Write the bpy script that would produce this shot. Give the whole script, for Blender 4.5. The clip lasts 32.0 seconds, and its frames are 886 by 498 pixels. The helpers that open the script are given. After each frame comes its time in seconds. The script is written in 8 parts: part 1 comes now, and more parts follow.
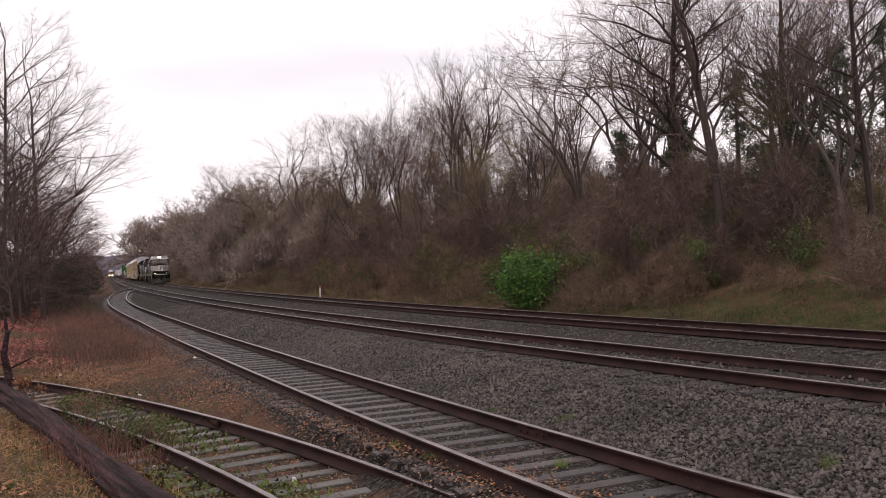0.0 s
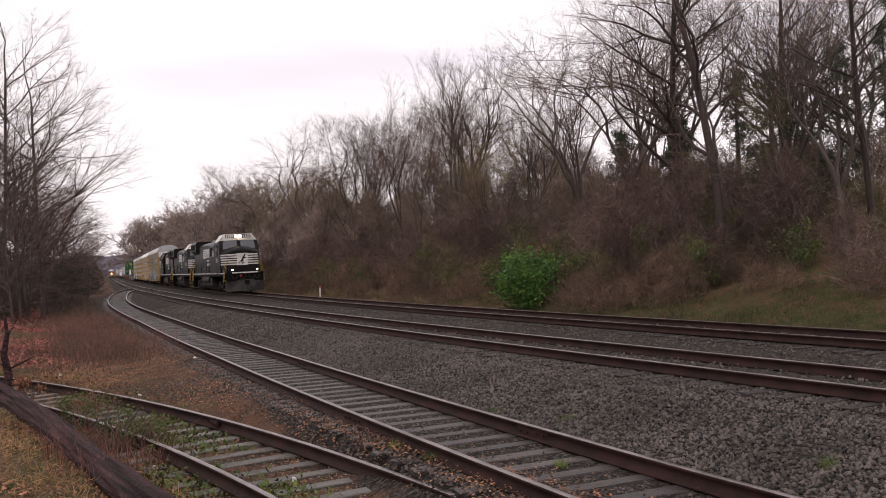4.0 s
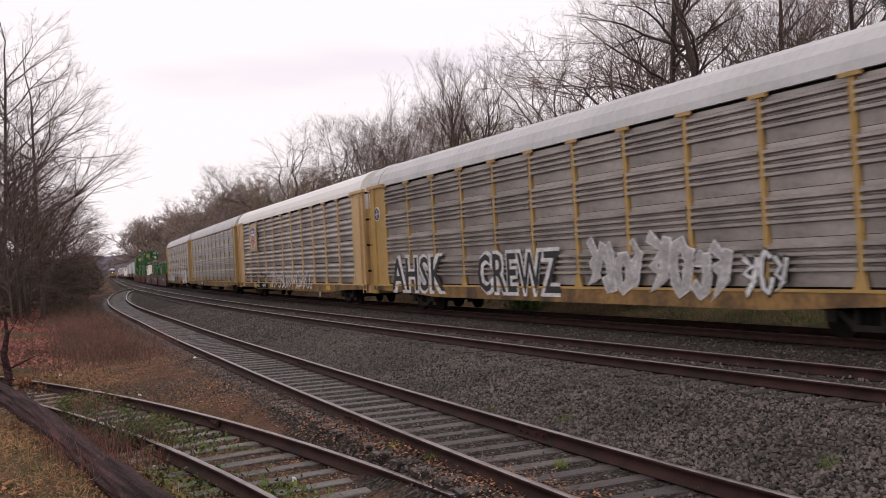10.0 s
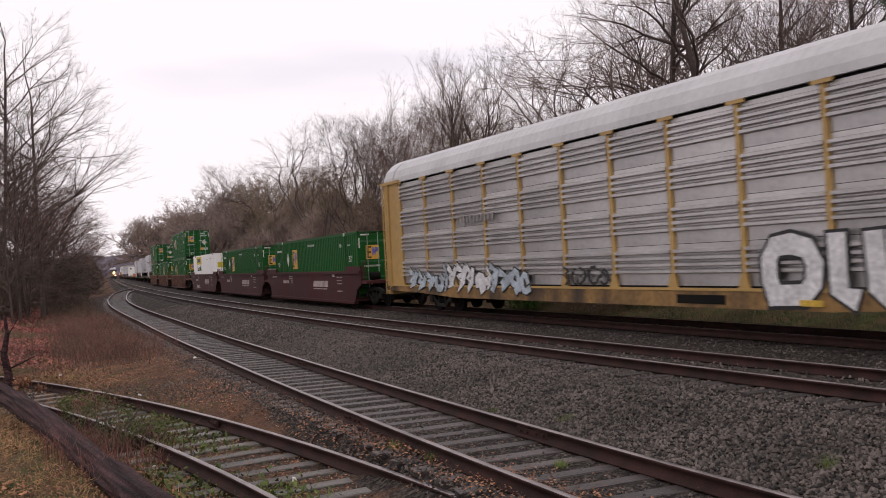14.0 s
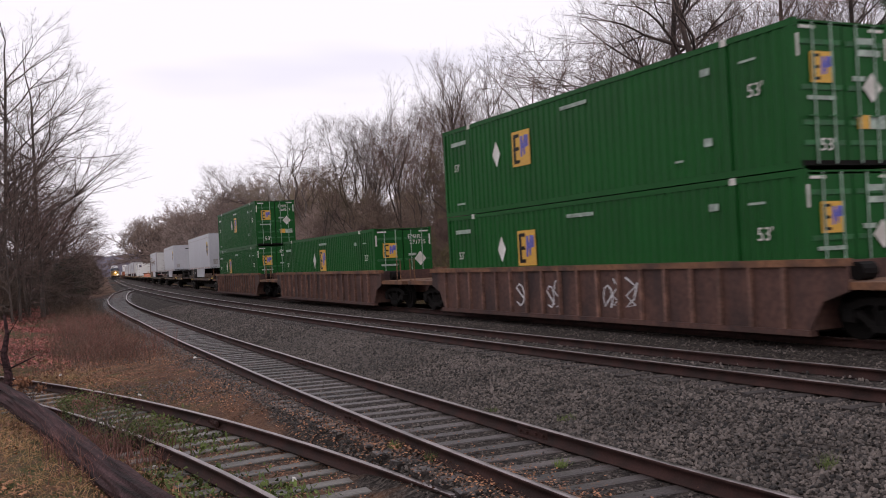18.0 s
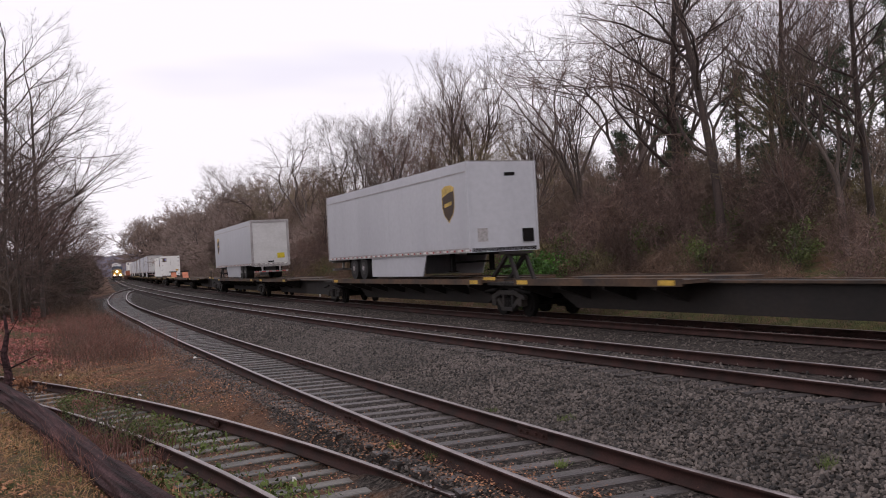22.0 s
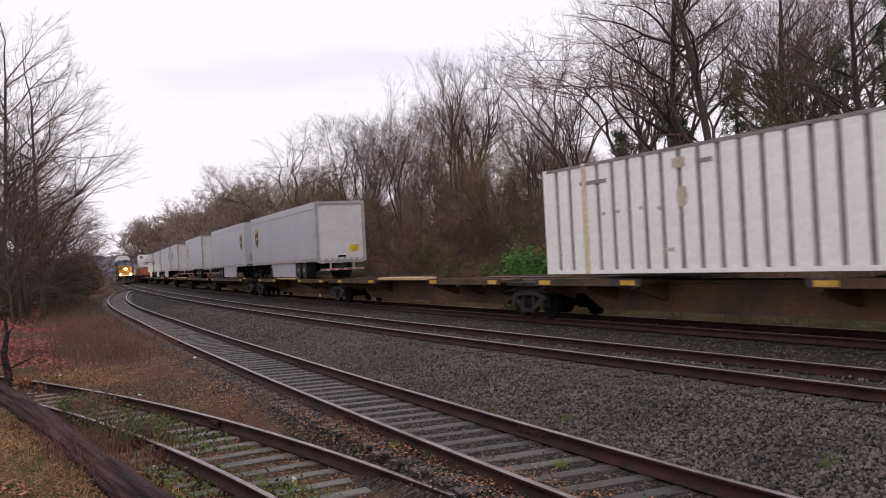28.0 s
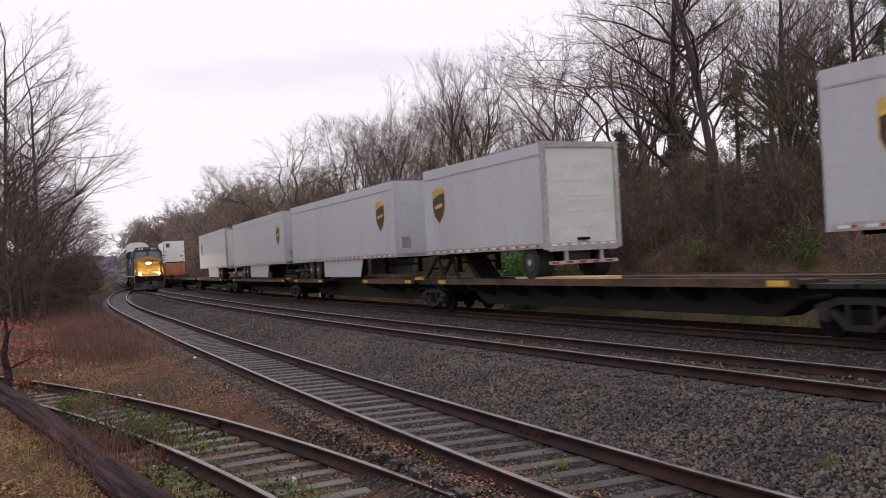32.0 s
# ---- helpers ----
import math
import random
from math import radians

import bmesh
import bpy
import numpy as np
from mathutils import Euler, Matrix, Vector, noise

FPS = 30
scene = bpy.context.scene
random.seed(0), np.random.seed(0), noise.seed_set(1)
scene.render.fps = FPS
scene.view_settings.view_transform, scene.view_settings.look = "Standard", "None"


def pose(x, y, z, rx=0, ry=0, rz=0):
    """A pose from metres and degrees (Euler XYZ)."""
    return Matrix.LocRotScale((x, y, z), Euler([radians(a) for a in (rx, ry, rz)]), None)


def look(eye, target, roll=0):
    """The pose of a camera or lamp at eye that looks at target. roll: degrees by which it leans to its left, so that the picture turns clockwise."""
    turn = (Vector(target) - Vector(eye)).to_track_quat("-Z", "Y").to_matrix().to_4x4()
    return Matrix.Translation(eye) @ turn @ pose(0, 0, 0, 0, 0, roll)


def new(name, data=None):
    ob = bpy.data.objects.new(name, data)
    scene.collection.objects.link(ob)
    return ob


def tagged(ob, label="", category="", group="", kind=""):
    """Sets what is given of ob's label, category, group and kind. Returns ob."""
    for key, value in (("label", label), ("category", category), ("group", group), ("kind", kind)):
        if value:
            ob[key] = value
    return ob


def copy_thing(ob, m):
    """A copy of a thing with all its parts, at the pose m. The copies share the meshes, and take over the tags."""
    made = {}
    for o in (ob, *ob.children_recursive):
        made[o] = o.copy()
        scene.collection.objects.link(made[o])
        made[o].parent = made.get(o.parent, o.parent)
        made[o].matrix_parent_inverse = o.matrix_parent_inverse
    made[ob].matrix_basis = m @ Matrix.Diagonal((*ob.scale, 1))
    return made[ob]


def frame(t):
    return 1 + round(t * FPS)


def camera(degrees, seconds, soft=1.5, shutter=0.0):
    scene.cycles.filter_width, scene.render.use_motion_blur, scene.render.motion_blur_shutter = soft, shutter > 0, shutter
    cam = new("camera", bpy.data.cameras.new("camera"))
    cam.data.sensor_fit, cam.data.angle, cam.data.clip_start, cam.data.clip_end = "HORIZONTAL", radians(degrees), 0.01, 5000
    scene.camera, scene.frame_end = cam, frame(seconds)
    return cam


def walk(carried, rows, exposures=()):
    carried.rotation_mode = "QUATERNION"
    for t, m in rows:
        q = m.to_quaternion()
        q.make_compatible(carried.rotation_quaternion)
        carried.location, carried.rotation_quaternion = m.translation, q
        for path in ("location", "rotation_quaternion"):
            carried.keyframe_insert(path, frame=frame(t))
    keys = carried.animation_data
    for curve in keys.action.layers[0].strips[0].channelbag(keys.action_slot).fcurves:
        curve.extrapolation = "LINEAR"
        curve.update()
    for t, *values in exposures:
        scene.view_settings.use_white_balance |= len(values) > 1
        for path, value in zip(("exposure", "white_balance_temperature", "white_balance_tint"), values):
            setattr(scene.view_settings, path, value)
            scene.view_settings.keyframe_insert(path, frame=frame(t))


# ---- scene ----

# ---------------------------------------------------------------- camera
EYE = (0.0, 0.0, 1.8135)
PITCH, ROLL = 0.01265, -2.453
cam = camera(50.07, 32.0, soft=0.95, shutter=0.15)
HELD = look(EYE, (0.0, math.cos(PITCH), 1.8135 + math.sin(PITCH)), ROLL)
walk(cam, [(0.0, HELD), (32.0, HELD)], [(0.0, 0.06, 6900, 15), (13.0, 0.0, 6850, 15), (18.0, 0.0, 6500, 15), (32.0, -0.02, 6550, 15)])

# ---------------------------------------------------------------- world and light
world = bpy.data.worlds.new("overcast_sky")
scene.world = world
world.use_nodes = True
wn, wl = world.node_tree.nodes, world.node_tree.links
wn.clear()
w_out = wn.new("ShaderNodeOutputWorld")
w_bg = wn.new("ShaderNodeBackground")
w_sky = wn.new("ShaderNodeTexSky")
w_sky.sky_type = "NISHITA"
w_sky.sun_disc = False
w_sky.sun_elevation = radians(24)
w_sky.sun_rotation = radians(200)
w_sky.air_density, w_sky.dust_density, w_sky.ozone_density = 1.0, 4.0, 1.0
w_co = wn.new("ShaderNodeTexCoord")
w_map = wn.new("ShaderNodeMapping")
w_map.inputs["Scale"].default_value = (1.0, 1.0, 7.0)
w_noise = wn.new("ShaderNodeTexNoise")
w_noise.inputs["Scale"].default_value = 1.6
w_noise.inputs["Detail"].default_value = 3.0
w_ramp = wn.new("ShaderNodeValToRGB")
w_ramp.color_ramp.elements[0].position, w_ramp.color_ramp.elements[0].color = 0.30, (8.6, 8.4, 9.7, 1)
w_ramp.color_ramp.elements[1].position, w_ramp.color_ramp.elements[1].color = 0.50, (10.6, 10.3, 10.8, 1)
w_mix = wn.new("ShaderNodeMixRGB")
w_mix.inputs[0].default_value = 0.93
w_bg.inputs["Strength"].default_value = 0.1
wl.new(w_co.outputs["Generated"], w_map.inputs[0])
wl.new(w_map.outputs[0], w_noise.inputs["Vector"])
wl.new(w_noise.outputs["Fac"], w_ramp.inputs[0])
wl.new(w_sky.outputs[0], w_mix.inputs[1])
wl.new(w_ramp.outputs[0], w_mix.inputs[2])
wl.new(w_mix.outputs[0], w_bg.inputs["Color"])
wl.new(w_bg.outputs[0], w_out.inputs[0])

sun_data = bpy.data.lights.new("sun", "SUN")
sun_data.energy, sun_data.angle, sun_data.color = 0.3, radians(25), (1.0, 0.97, 0.93)
sun = new("sun", sun_data)
sun.matrix_world = look((0, 0, 0), (0.25, 0.75, -1.0))

# ---------------------------------------------------------------- the line of the main track
S_GRID = np.arange(-760.0, 2600.0, 1.0)
_hd = np.radians(109.562 + 3.609 * np.exp(-np.clip(S_GRID, -50, None) / 53.4))
_cx, _cy = np.cos(_hd), np.sin(_hd)
_x = np.concatenate([[0], np.cumsum((_cx[1:] + _cx[:-1]) / 2)])
_y = np.concatenate([[0], np.cumsum((_cy[1:] + _cy[:-1]) / 2)])
_i0 = int(np.argmin(abs(S_GRID)))
_x, _y = _x - _x[_i0] - 4.100, _y - _y[_i0] + 46.18


def at(s, lat, z=0.0):
    """A point s metres up the line and lat metres beyond its centre."""
    h = np.interp(s, S_GRID, _hd)
    return Vector((np.interp(s, S_GRID, _x) + math.sin(h) * lat, np.interp(s, S_GRID, _y) - math.cos(h) * lat, z))


def at_many(s, lat, z):
    h = np.interp(s, S_GRID, _hd)
    return np.stack([np.interp(s, S_GRID, _x) + np.sin(h) * lat, np.interp(s, S_GRID, _y) - np.cos(h) * lat, z], -1)


def lat_b(s):
    """The siding: nearly parallel, then through its turnout into the nearer main track."""
    return np.interp(s, [-60, -36, -20, 0, 20, 30, 41.5, 52, 63.5, 76.5, 84, 92], [-10.75, -10.40, -9.92, -9.52, -9.46, -9.34, -9.03, -8.52, -7.85, -6.5, -5.45, -4.98])


def rise_b(s):
    """Rail-head height of the siding, which climbs to meet the main track."""
    u = min(max((s - 30) / 60, 0.0), 1.0)
    return -0.30 * (1 - u * u * (3 - 2 * u))


def lat_a(s):
    """The disused spur, curving away from the siding."""
    return -11.42 - 0.75 - 0.0108 * max(0.0, s + 37.5) ** 2 + 0.06 * min(0.0, s + 37.5)


Z_A = -0.55


def run(t):
    """Metres that the near train has gone at t seconds."""
    return 22.80 * t - 0.00735 * t * t


def ground_z(s, lat):
    """Height of the ground under the ballast stones and weeds."""
    b = float(lat_b(s))
    zb = rise_b(s) - (0.192 if abs(lat - b) < 0.7 else 0.185)
    shoulder = float(np.interp(s, [-31, -26], [1.15, 1.5]))
    if lat < b - shoulder:
        if s < -16:
            a = lat_a(s)
            e0, e1 = a - 1.5, min(a + 1.3, b - shoulder - 0.25)
            return float(np.interp(lat, [-600, -120, -40, -24, -18, min(e0, -14.9), e0 + 0.1, e1, b - shoulder], [6.0, 4.0, 1.2, 0.0, -0.5, -0.74, -0.80, -0.80, zb]))
        k = float(np.interp(s, [-16, 10], [0.0, 1.0]))
        return float(np.interp(lat, [-600, -120, -40, -24, -17, -14, b - 2.4, b - shoulder], [8.0, 5.0, 2.2, 0.6, -0.35 + 0.25 * k, -0.72 + 0.25 * k, -0.72 + 0.2 * k, zb]))
    if lat < -6.4:
        lo = b + 1.35
        if lo > -6.9:
            return zb
        e = min(max((lat - lo) / (-6.9 - lo), 0.0), 1.0)
        return zb + (-0.24 - zb) * e
    if lat < 1.9:
        if min(abs(lat), abs(lat + 4.98)) < 0.66:
            return -0.165
        mid = abs(lat + 2.5)
        return -0.215 - 0.07 * max(0.0, 1 - mid / 1.3)
    return float(np.interp(lat, [1.9, 2.9, 4.2, 6.5, 10, 15, 19, 25, 40, 60, 600], [-0.22, -0.62, -0.55, 0.0, 1.1, 2.6, 3.0, 2.0, 1.5, 1.5, 7.0]))

# ---------------------------------------------------------------- materials
def mat(name, col, col2=None, rough=0.8, metal=0.0, scale=2.0, fine=30.0, bump=0.15, rnd=0.0, stretch=(1, 1, 1), speck=0.25, island=False, spec=0.4):
    """A surface with broad stains, fine grain and relief, in object space."""
    m = bpy.data.materials.new(name)
    m.use_nodes = True
    n, k = m.node_tree.nodes, m.node_tree.links
    b = n["Principled BSDF"]
    b.inputs["Metallic"].default_value = metal
    b.inputs["Specular IOR Level"].default_value = spec
    col2 = col2 or tuple(c * 0.6 for c in col)
    co = n.new("ShaderNodeTexCoord")
    mp = n.new("ShaderNodeMapping")
    mp.inputs["Scale"].default_value = stretch
    k.new(co.outputs["Object"], mp.inputs[0])
    big = n.new("ShaderNodeTexNoise")
    big.inputs["Scale"].default_value, big.inputs["Detail"].default_value = scale, 4.0
    k.new(mp.outputs[0], big.inputs["Vector"])
    sm = n.new("ShaderNodeTexNoise")
    sm.inputs["Scale"].default_value, sm.inputs["Detail"].default_value = fine, 2.0
    k.new(co.outputs["Object"], sm.inputs["Vector"])
    ramp = n.new("ShaderNodeValToRGB")
    ramp.color_ramp.elements[0].position, ramp.color_ramp.elements[0].color = 0.33, (*col2, 1)
    ramp.color_ramp.elements[1].position, ramp.color_ramp.elements[1].color = 0.62, (*col, 1)
    k.new(big.outputs["Fac"], ramp.inputs[0])
    hsv = n.new("ShaderNodeHueSaturation")
    k.new(ramp.outputs[0], hsv.inputs["Color"])
    val = n.new("ShaderNodeMapRange")
    val.inputs["From Min"].default_value, val.inputs["From Max"].default_value = 0.3, 0.7
    val.inputs["To Min"].default_value, val.inputs["To Max"].default_value = 1 - speck, 1 + speck
    k.new(sm.outputs["Fac"], val.inputs["Value"])
    if rnd:
        r2 = n.new("ShaderNodeMapRange")
        r2.inputs["To Min"].default_value, r2.inputs["To Max"].default_value = 1 - rnd, 1 + rnd
        if island:
            k.new(n.new("ShaderNodeNewGeometry").outputs["Random Per Island"], r2.inputs["Value"])
        else:
            k.new(n.new("ShaderNodeObjectInfo").outputs["Random"], r2.inputs["Value"])
        mu = n.new("ShaderNodeMath")
        mu.operation = "MULTIPLY"
        k.new(val.outputs[0], mu.inputs[0])
        k.new(r2.outputs[0], mu.inputs[1])
        k.new(mu.outputs[0], hsv.inputs["Value"])
    else:
        k.new(val.outputs[0], hsv.inputs["Value"])
    k.new(hsv.outputs[0], b.inputs["Base Color"])
    rr = n.new("ShaderNodeMapRange")
    rr.inputs["To Min"].default_value, rr.inputs["To Max"].default_value = max(0.05, rough - 0.15), min(1.0, rough + 0.15)
    k.new(big.outputs["Fac"], rr.inputs["Value"])
    k.new(rr.outputs[0], b.inputs["Roughness"])
    if bump:
        bp = n.new("ShaderNodeBump")
        bp.inputs["Strength"].default_value, bp.inputs["Distance"].default_value = bump, 0.02
        k.new(sm.outputs["Fac"], bp.inputs["Height"])
        k.new(bp.outputs[0], b.inputs["Normal"])
    return m


def glow(name, col, power):
    m = bpy.data.materials.new(name)
    m.use_nodes = True
    b = m.node_tree.nodes["Principled BSDF"]
    b.inputs["Base Color"].default_value = (*col, 1)
    b.inputs["Emission Color"].default_value = (*col, 1)
    b.inputs["Emission Strength"].default_value = power
    return m


def ground_material():
    """Soil, moss, dead leaves and grass on the banks; grey stone dust between the rails."""
    m = bpy.data.materials.new("ground")
    m.use_nodes = True
    n, k = m.node_tree.nodes, m.node_tree.links
    b = n["Principled BSDF"]
    b.inputs["Roughness"].default_value = 0.95
    b.inputs["Specular IOR Level"].default_value = 0.15
    co = n.new("ShaderNodeTexCoord")
    lay = n.new("ShaderNodeVertexColor")
    lay.layer_name = "cover"
    sep = n.new("ShaderNodeSeparateColor")
    k.new(lay.outputs["Color"], sep.inputs[0])

    def tex(scale, detail=4.0):
        t = n.new("ShaderNodeTexNoise")
        t.inputs["Scale"].default_value, t.inputs["Detail"].default_value = scale, detail
        k.new(co.outputs["Object"], t.inputs["Vector"])
        return t.outputs["Fac"]

    def ramp(fac, *stops):
        r = n.new("ShaderNodeValToRGB")
        while len(r.color_ramp.elements) < len(stops):
            r.color_ramp.elements.new(0.5)
        for e, (p, c) in zip(r.color_ramp.elements, stops):
            e.position, e.color = p, (*c, 1)
        k.new(fac, r.inputs[0])
        return r.outputs[0]

    def mix(fac, a, c):
        x = n.new("ShaderNodeMixRGB")
        k.new(fac, x.inputs[0]), k.new(a, x.inputs[1]), k.new(c, x.inputs[2])
        return x.outputs[0]

    vor = n.new("ShaderNodeTexVoronoi")
    vor.inputs["Scale"].default_value = 24.0
    k.new(co.outputs["Object"], vor.inputs["Vector"])
    stone = ramp(vor.outputs["Color"], (0.15, (0.014, 0.0118, 0.0104)), (0.55, (0.036, 0.030, 0.026)), (0.9, (0.095, 0.080, 0.070)))
    soil = ramp(tex(1.3), (0.3, (0.05, 0.027, 0.019)), (0.5, (0.115, 0.062, 0.042)), (0.7, (0.20, 0.112, 0.072)))
    fine = ramp(tex(26.0, 2.0), (0.35, (0.022, 0.014, 0.01)), (0.65, (0.15, 0.08, 0.046)))
    half = n.new("ShaderNodeValue")
    half.outputs[0].default_value = 0.45
    soil = mix(half.outputs[0], soil, fine)
    grass = ramp(tex(9.0), (0.3, (0.026, 0.030, 0.011)), (0.55, (0.062, 0.068, 0.024)), (0.75, (0.16, 0.125, 0.055)))

    def edge(chan, width, amp):
        a = n.new("ShaderNodeMath")
        a.operation = "MULTIPLY_ADD"
        a.inputs[1].default_value, a.inputs[2].default_value = amp, -amp / 2
        k.new(tex(1.8, 6.0), a.inputs[0])
        s = n.new("ShaderNodeMath")
        s.operation = "ADD"
        k.new(a.outputs[0], s.inputs[0]), k.new(sep.outputs[chan], s.inputs[1])
        r = n.new("ShaderNodeMapRange")
        r.inputs["From Min"].default_value, r.inputs["From Max"].default_value = 0.5 - width, 0.5 + width
        k.new(s.outputs[0], r.inputs["Value"])
        return r.outputs[0]

    c1 = mix(edge(1, 0.15, 1.1), soil, grass)
    c2 = mix(edge(0, 0.12, 0.7), c1, stone)
    k.new(c2, b.inputs["Base Color"])
    bp = n.new("ShaderNodeBump")
    bp.inputs["Strength"].default_value, bp.inputs["Distance"].default_value = 0.7, 0.04
    k.new(vor.outputs["Distance"], bp.inputs["Height"])
    k.new(bp.outputs[0], b.inputs["Normal"])
    return m


M_GROUND = ground_material()
M_STONE = mat("ballast_stone", (0.0897, 0.0737, 0.0646), (0.0517, 0.0418, 0.0357), 0.7, scale=0.5, fine=60, rnd=0.95, island=True, bump=0.1)
M_RAIL = mat("rusty_rail", (0.044, 0.021, 0.018), (0.019, 0.011, 0.0095), 0.75, 0.0, scale=3, fine=50, bump=0.2, spec=0.15)
M_HEAD = mat("worn_rail_head", (0.31, 0.265, 0.26), (0.16, 0.135, 0.13), 0.40, 0.9, scale=2, fine=60, bump=0.05, stretch=(1, 1, 1))
M_HEAD_DULL = mat("dull_rail_head", (0.16, 0.125, 0.115), (0.08, 0.058, 0.05), 0.5, 0.6, scale=2, fine=60, bump=0.05)
M_TIE = mat("weathered_tie_timber", (0.068, 0.056, 0.053), (0.022, 0.018, 0.0165), 0.5, scale=1.2, fine=24, rnd=0.5, stretch=(5, 1, 5), bump=0.5, spec=0.35)
M_TIE_PALE = mat("bleached_tie_timber", (0.135, 0.125, 0.112), (0.05, 0.044, 0.038), 0.6, scale=1.2, fine=24, rnd=0.35, stretch=(5, 1, 5), bump=0.5)
M_TIE_DARK = mat("creosoted_tie_timber", (0.032, 0.024, 0.021), (0.018, 0.014, 0.013), 0.8, scale=1.5, fine=24, rnd=0.3, bump=0.3)
M_BLACK = mat("black_engine_paint", (0.0095, 0.0080, 0.0080), (0.005, 0.0043, 0.0043), 0.40, scale=0.7, fine=8, bump=0.03, speck=0.2, stretch=(1, 1, 0.35), spec=0.16)
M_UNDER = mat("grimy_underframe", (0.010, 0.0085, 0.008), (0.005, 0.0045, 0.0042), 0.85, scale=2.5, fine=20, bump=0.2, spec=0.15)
M_TRUCK = mat("dusty_truck_castings", (0.0252, 0.0203, 0.0175), (0.0084, 0.007, 0.0063), 0.8, scale=3, fine=20, bump=0.2)
M_TANK = mat("dusty_fuel_tank", (0.0306, 0.0255, 0.0221), (0.0153, 0.0127, 0.0119), 0.75, scale=1.2, fine=12, bump=0.06)
M_WHITE = mat("white_paint", (0.72, 0.71, 0.68), (0.5, 0.48, 0.44), 0.5, scale=1.5, fine=20, bump=0.03, speck=0.08)
M_YELLOW = mat("safety_yellow_paint", (0.62, 0.40, 0.06), (0.42, 0.26, 0.04), 0.5, scale=2, fine=20, bump=0.03)
M_GLASS = mat("cab_glass", (0.05, 0.055, 0.065), (0.035, 0.04, 0.05), 0.08, scale=1, fine=5, bump=0, speck=0.05, spec=1.0)
M_GREYPAINT = mat("grey_plough_steel", (0.050, 0.044, 0.042), (0.016, 0.014, 0.014), 0.65, 0.1, scale=1.5, fine=14, bump=0.1, stretch=(1, 1, 0.3))
M_LAMP = glow("headlamp_lens", (1.0, 0.76, 0.52), 30.0)
M_LAMP_FAR = glow("bright_headlamp_lens", (1.0, 0.80, 0.55), 260.0)
M_DITCH = glow("ditch_lamp_lens", (1.0, 0.70, 0.45), 6.0)
M_RED = mat("red_paint", (0.42, 0.03, 0.025), None, 0.45, scale=3, fine=20, bump=0.02)
M_PANEL = mat("galvanised_side_panel", (0.52, 0.505, 0.505), (0.40, 0.385, 0.385), 0.40, 0.65, scale=0.9, fine=9, bump=0.01, speck=0.08, rnd=0.12, stretch=(0.7, 1, 2.2))
M_PANEL_OLD = mat("tarnished_side_panel", (0.37, 0.34, 0.32), (0.225, 0.203, 0.19), 0.46, 0.5, scale=0.9, fine=9, bump=0.01, speck=0.1, rnd=0.14, stretch=(0.7, 1, 2.2))
M_ROOF = mat("galvanised_roof", (0.50, 0.50, 0.51), (0.40, 0.40, 0.405), 0.5, 0.15, scale=0.6, fine=10, bump=0.02, speck=0.05)
M_ROOF_WHITE = mat("white_roof", (0.76, 0.755, 0.74), (0.70, 0.69, 0.67), 0.5, 0.0, scale=0.4, fine=10, bump=0.02, speck=0.03)
M_RACK = mat("yellow_rack_paint", (0.43, 0.275, 0.095), (0.36, 0.225, 0.075), 0.5, scale=0.8, fine=5, bump=0.02, stretch=(1, 1, 0.35), speck=0.08)
M_RACK_TAN = mat("tan_rack_paint", (0.56, 0.385, 0.20), (0.48, 0.32, 0.15), 0.5, scale=0.8, fine=5, bump=0.02, stretch=(1, 1, 0.35), speck=0.06)
M_SILL = mat("dirty_yellow_sill_paint", (0.27, 0.155, 0.055), (0.045, 0.03, 0.02), 0.7, scale=1.1, fine=8, bump=0.05, stretch=(1, 1, 0.3))
M_PAINTW = mat("white_spray_paint", (0.68, 0.68, 0.69), (0.5, 0.5, 0.52), 0.6, scale=2.0, fine=9, bump=0.03)
M_PAINTF = mat("faded_white_spray_paint", (0.44, 0.43, 0.43), (0.30, 0.29, 0.285), 0.6, scale=2.0, fine=9, bump=0.03)
M_PAINTK = mat("black_spray_paint", (0.025, 0.024, 0.026), None, 0.6, scale=2, fine=9, bump=0.03)
M_PAINTB = mat("pale_blue_spray_paint", (0.45, 0.52, 0.58), None, 0.6, scale=2, fine=9, bump=0.03)
M_GREEN = mat("green_container_paint", (0.0078, 0.084, 0.0157), (0.0062, 0.0672, 0.0123), 0.5, scale=0.6, fine=9, bump=0.02, speck=0.06, spec=0.16)
M_GREEN_RIB = mat("worn_green_door_ribs", (0.018, 0.12, 0.035), None, 0.5, scale=2, fine=12, bump=0.03)
M_GREEN_TRIM = mat("pale_green_bars", (0.30, 0.42, 0.34), None, 0.45, scale=2, fine=12, bump=0.03)
M_LETTER = mat("weathered_white_lettering", (0.36, 0.44, 0.38), None, 0.5, scale=3, fine=12, bump=0.02)
M_ORANGE = mat("orange_decal", (0.62, 0.36, 0.055), (0.55, 0.31, 0.05), 0.5, scale=2, fine=12, bump=0.02, speck=0.06)
M_FADED = mat("faded_brown_decal", (0.17, 0.115, 0.05), (0.11, 0.08, 0.045), 0.6, scale=2.5, fine=12, bump=0.02)
M_FADED_GREY = mat("faded_grey_print", (0.42, 0.36, 0.29), (0.55, 0.5, 0.44), 0.6, scale=6, fine=12, bump=0.02)
M_CREAM = mat("yellowed_white_paint", (0.68, 0.60, 0.42), (0.55, 0.46, 0.30), 0.6, scale=3, fine=12, bump=0.02, stretch=(1, 1, 0.3))
M_BLUE = mat("violet_blue_decal", (0.12, 0.12, 0.45), None, 0.5, scale=2, fine=12, bump=0.02)
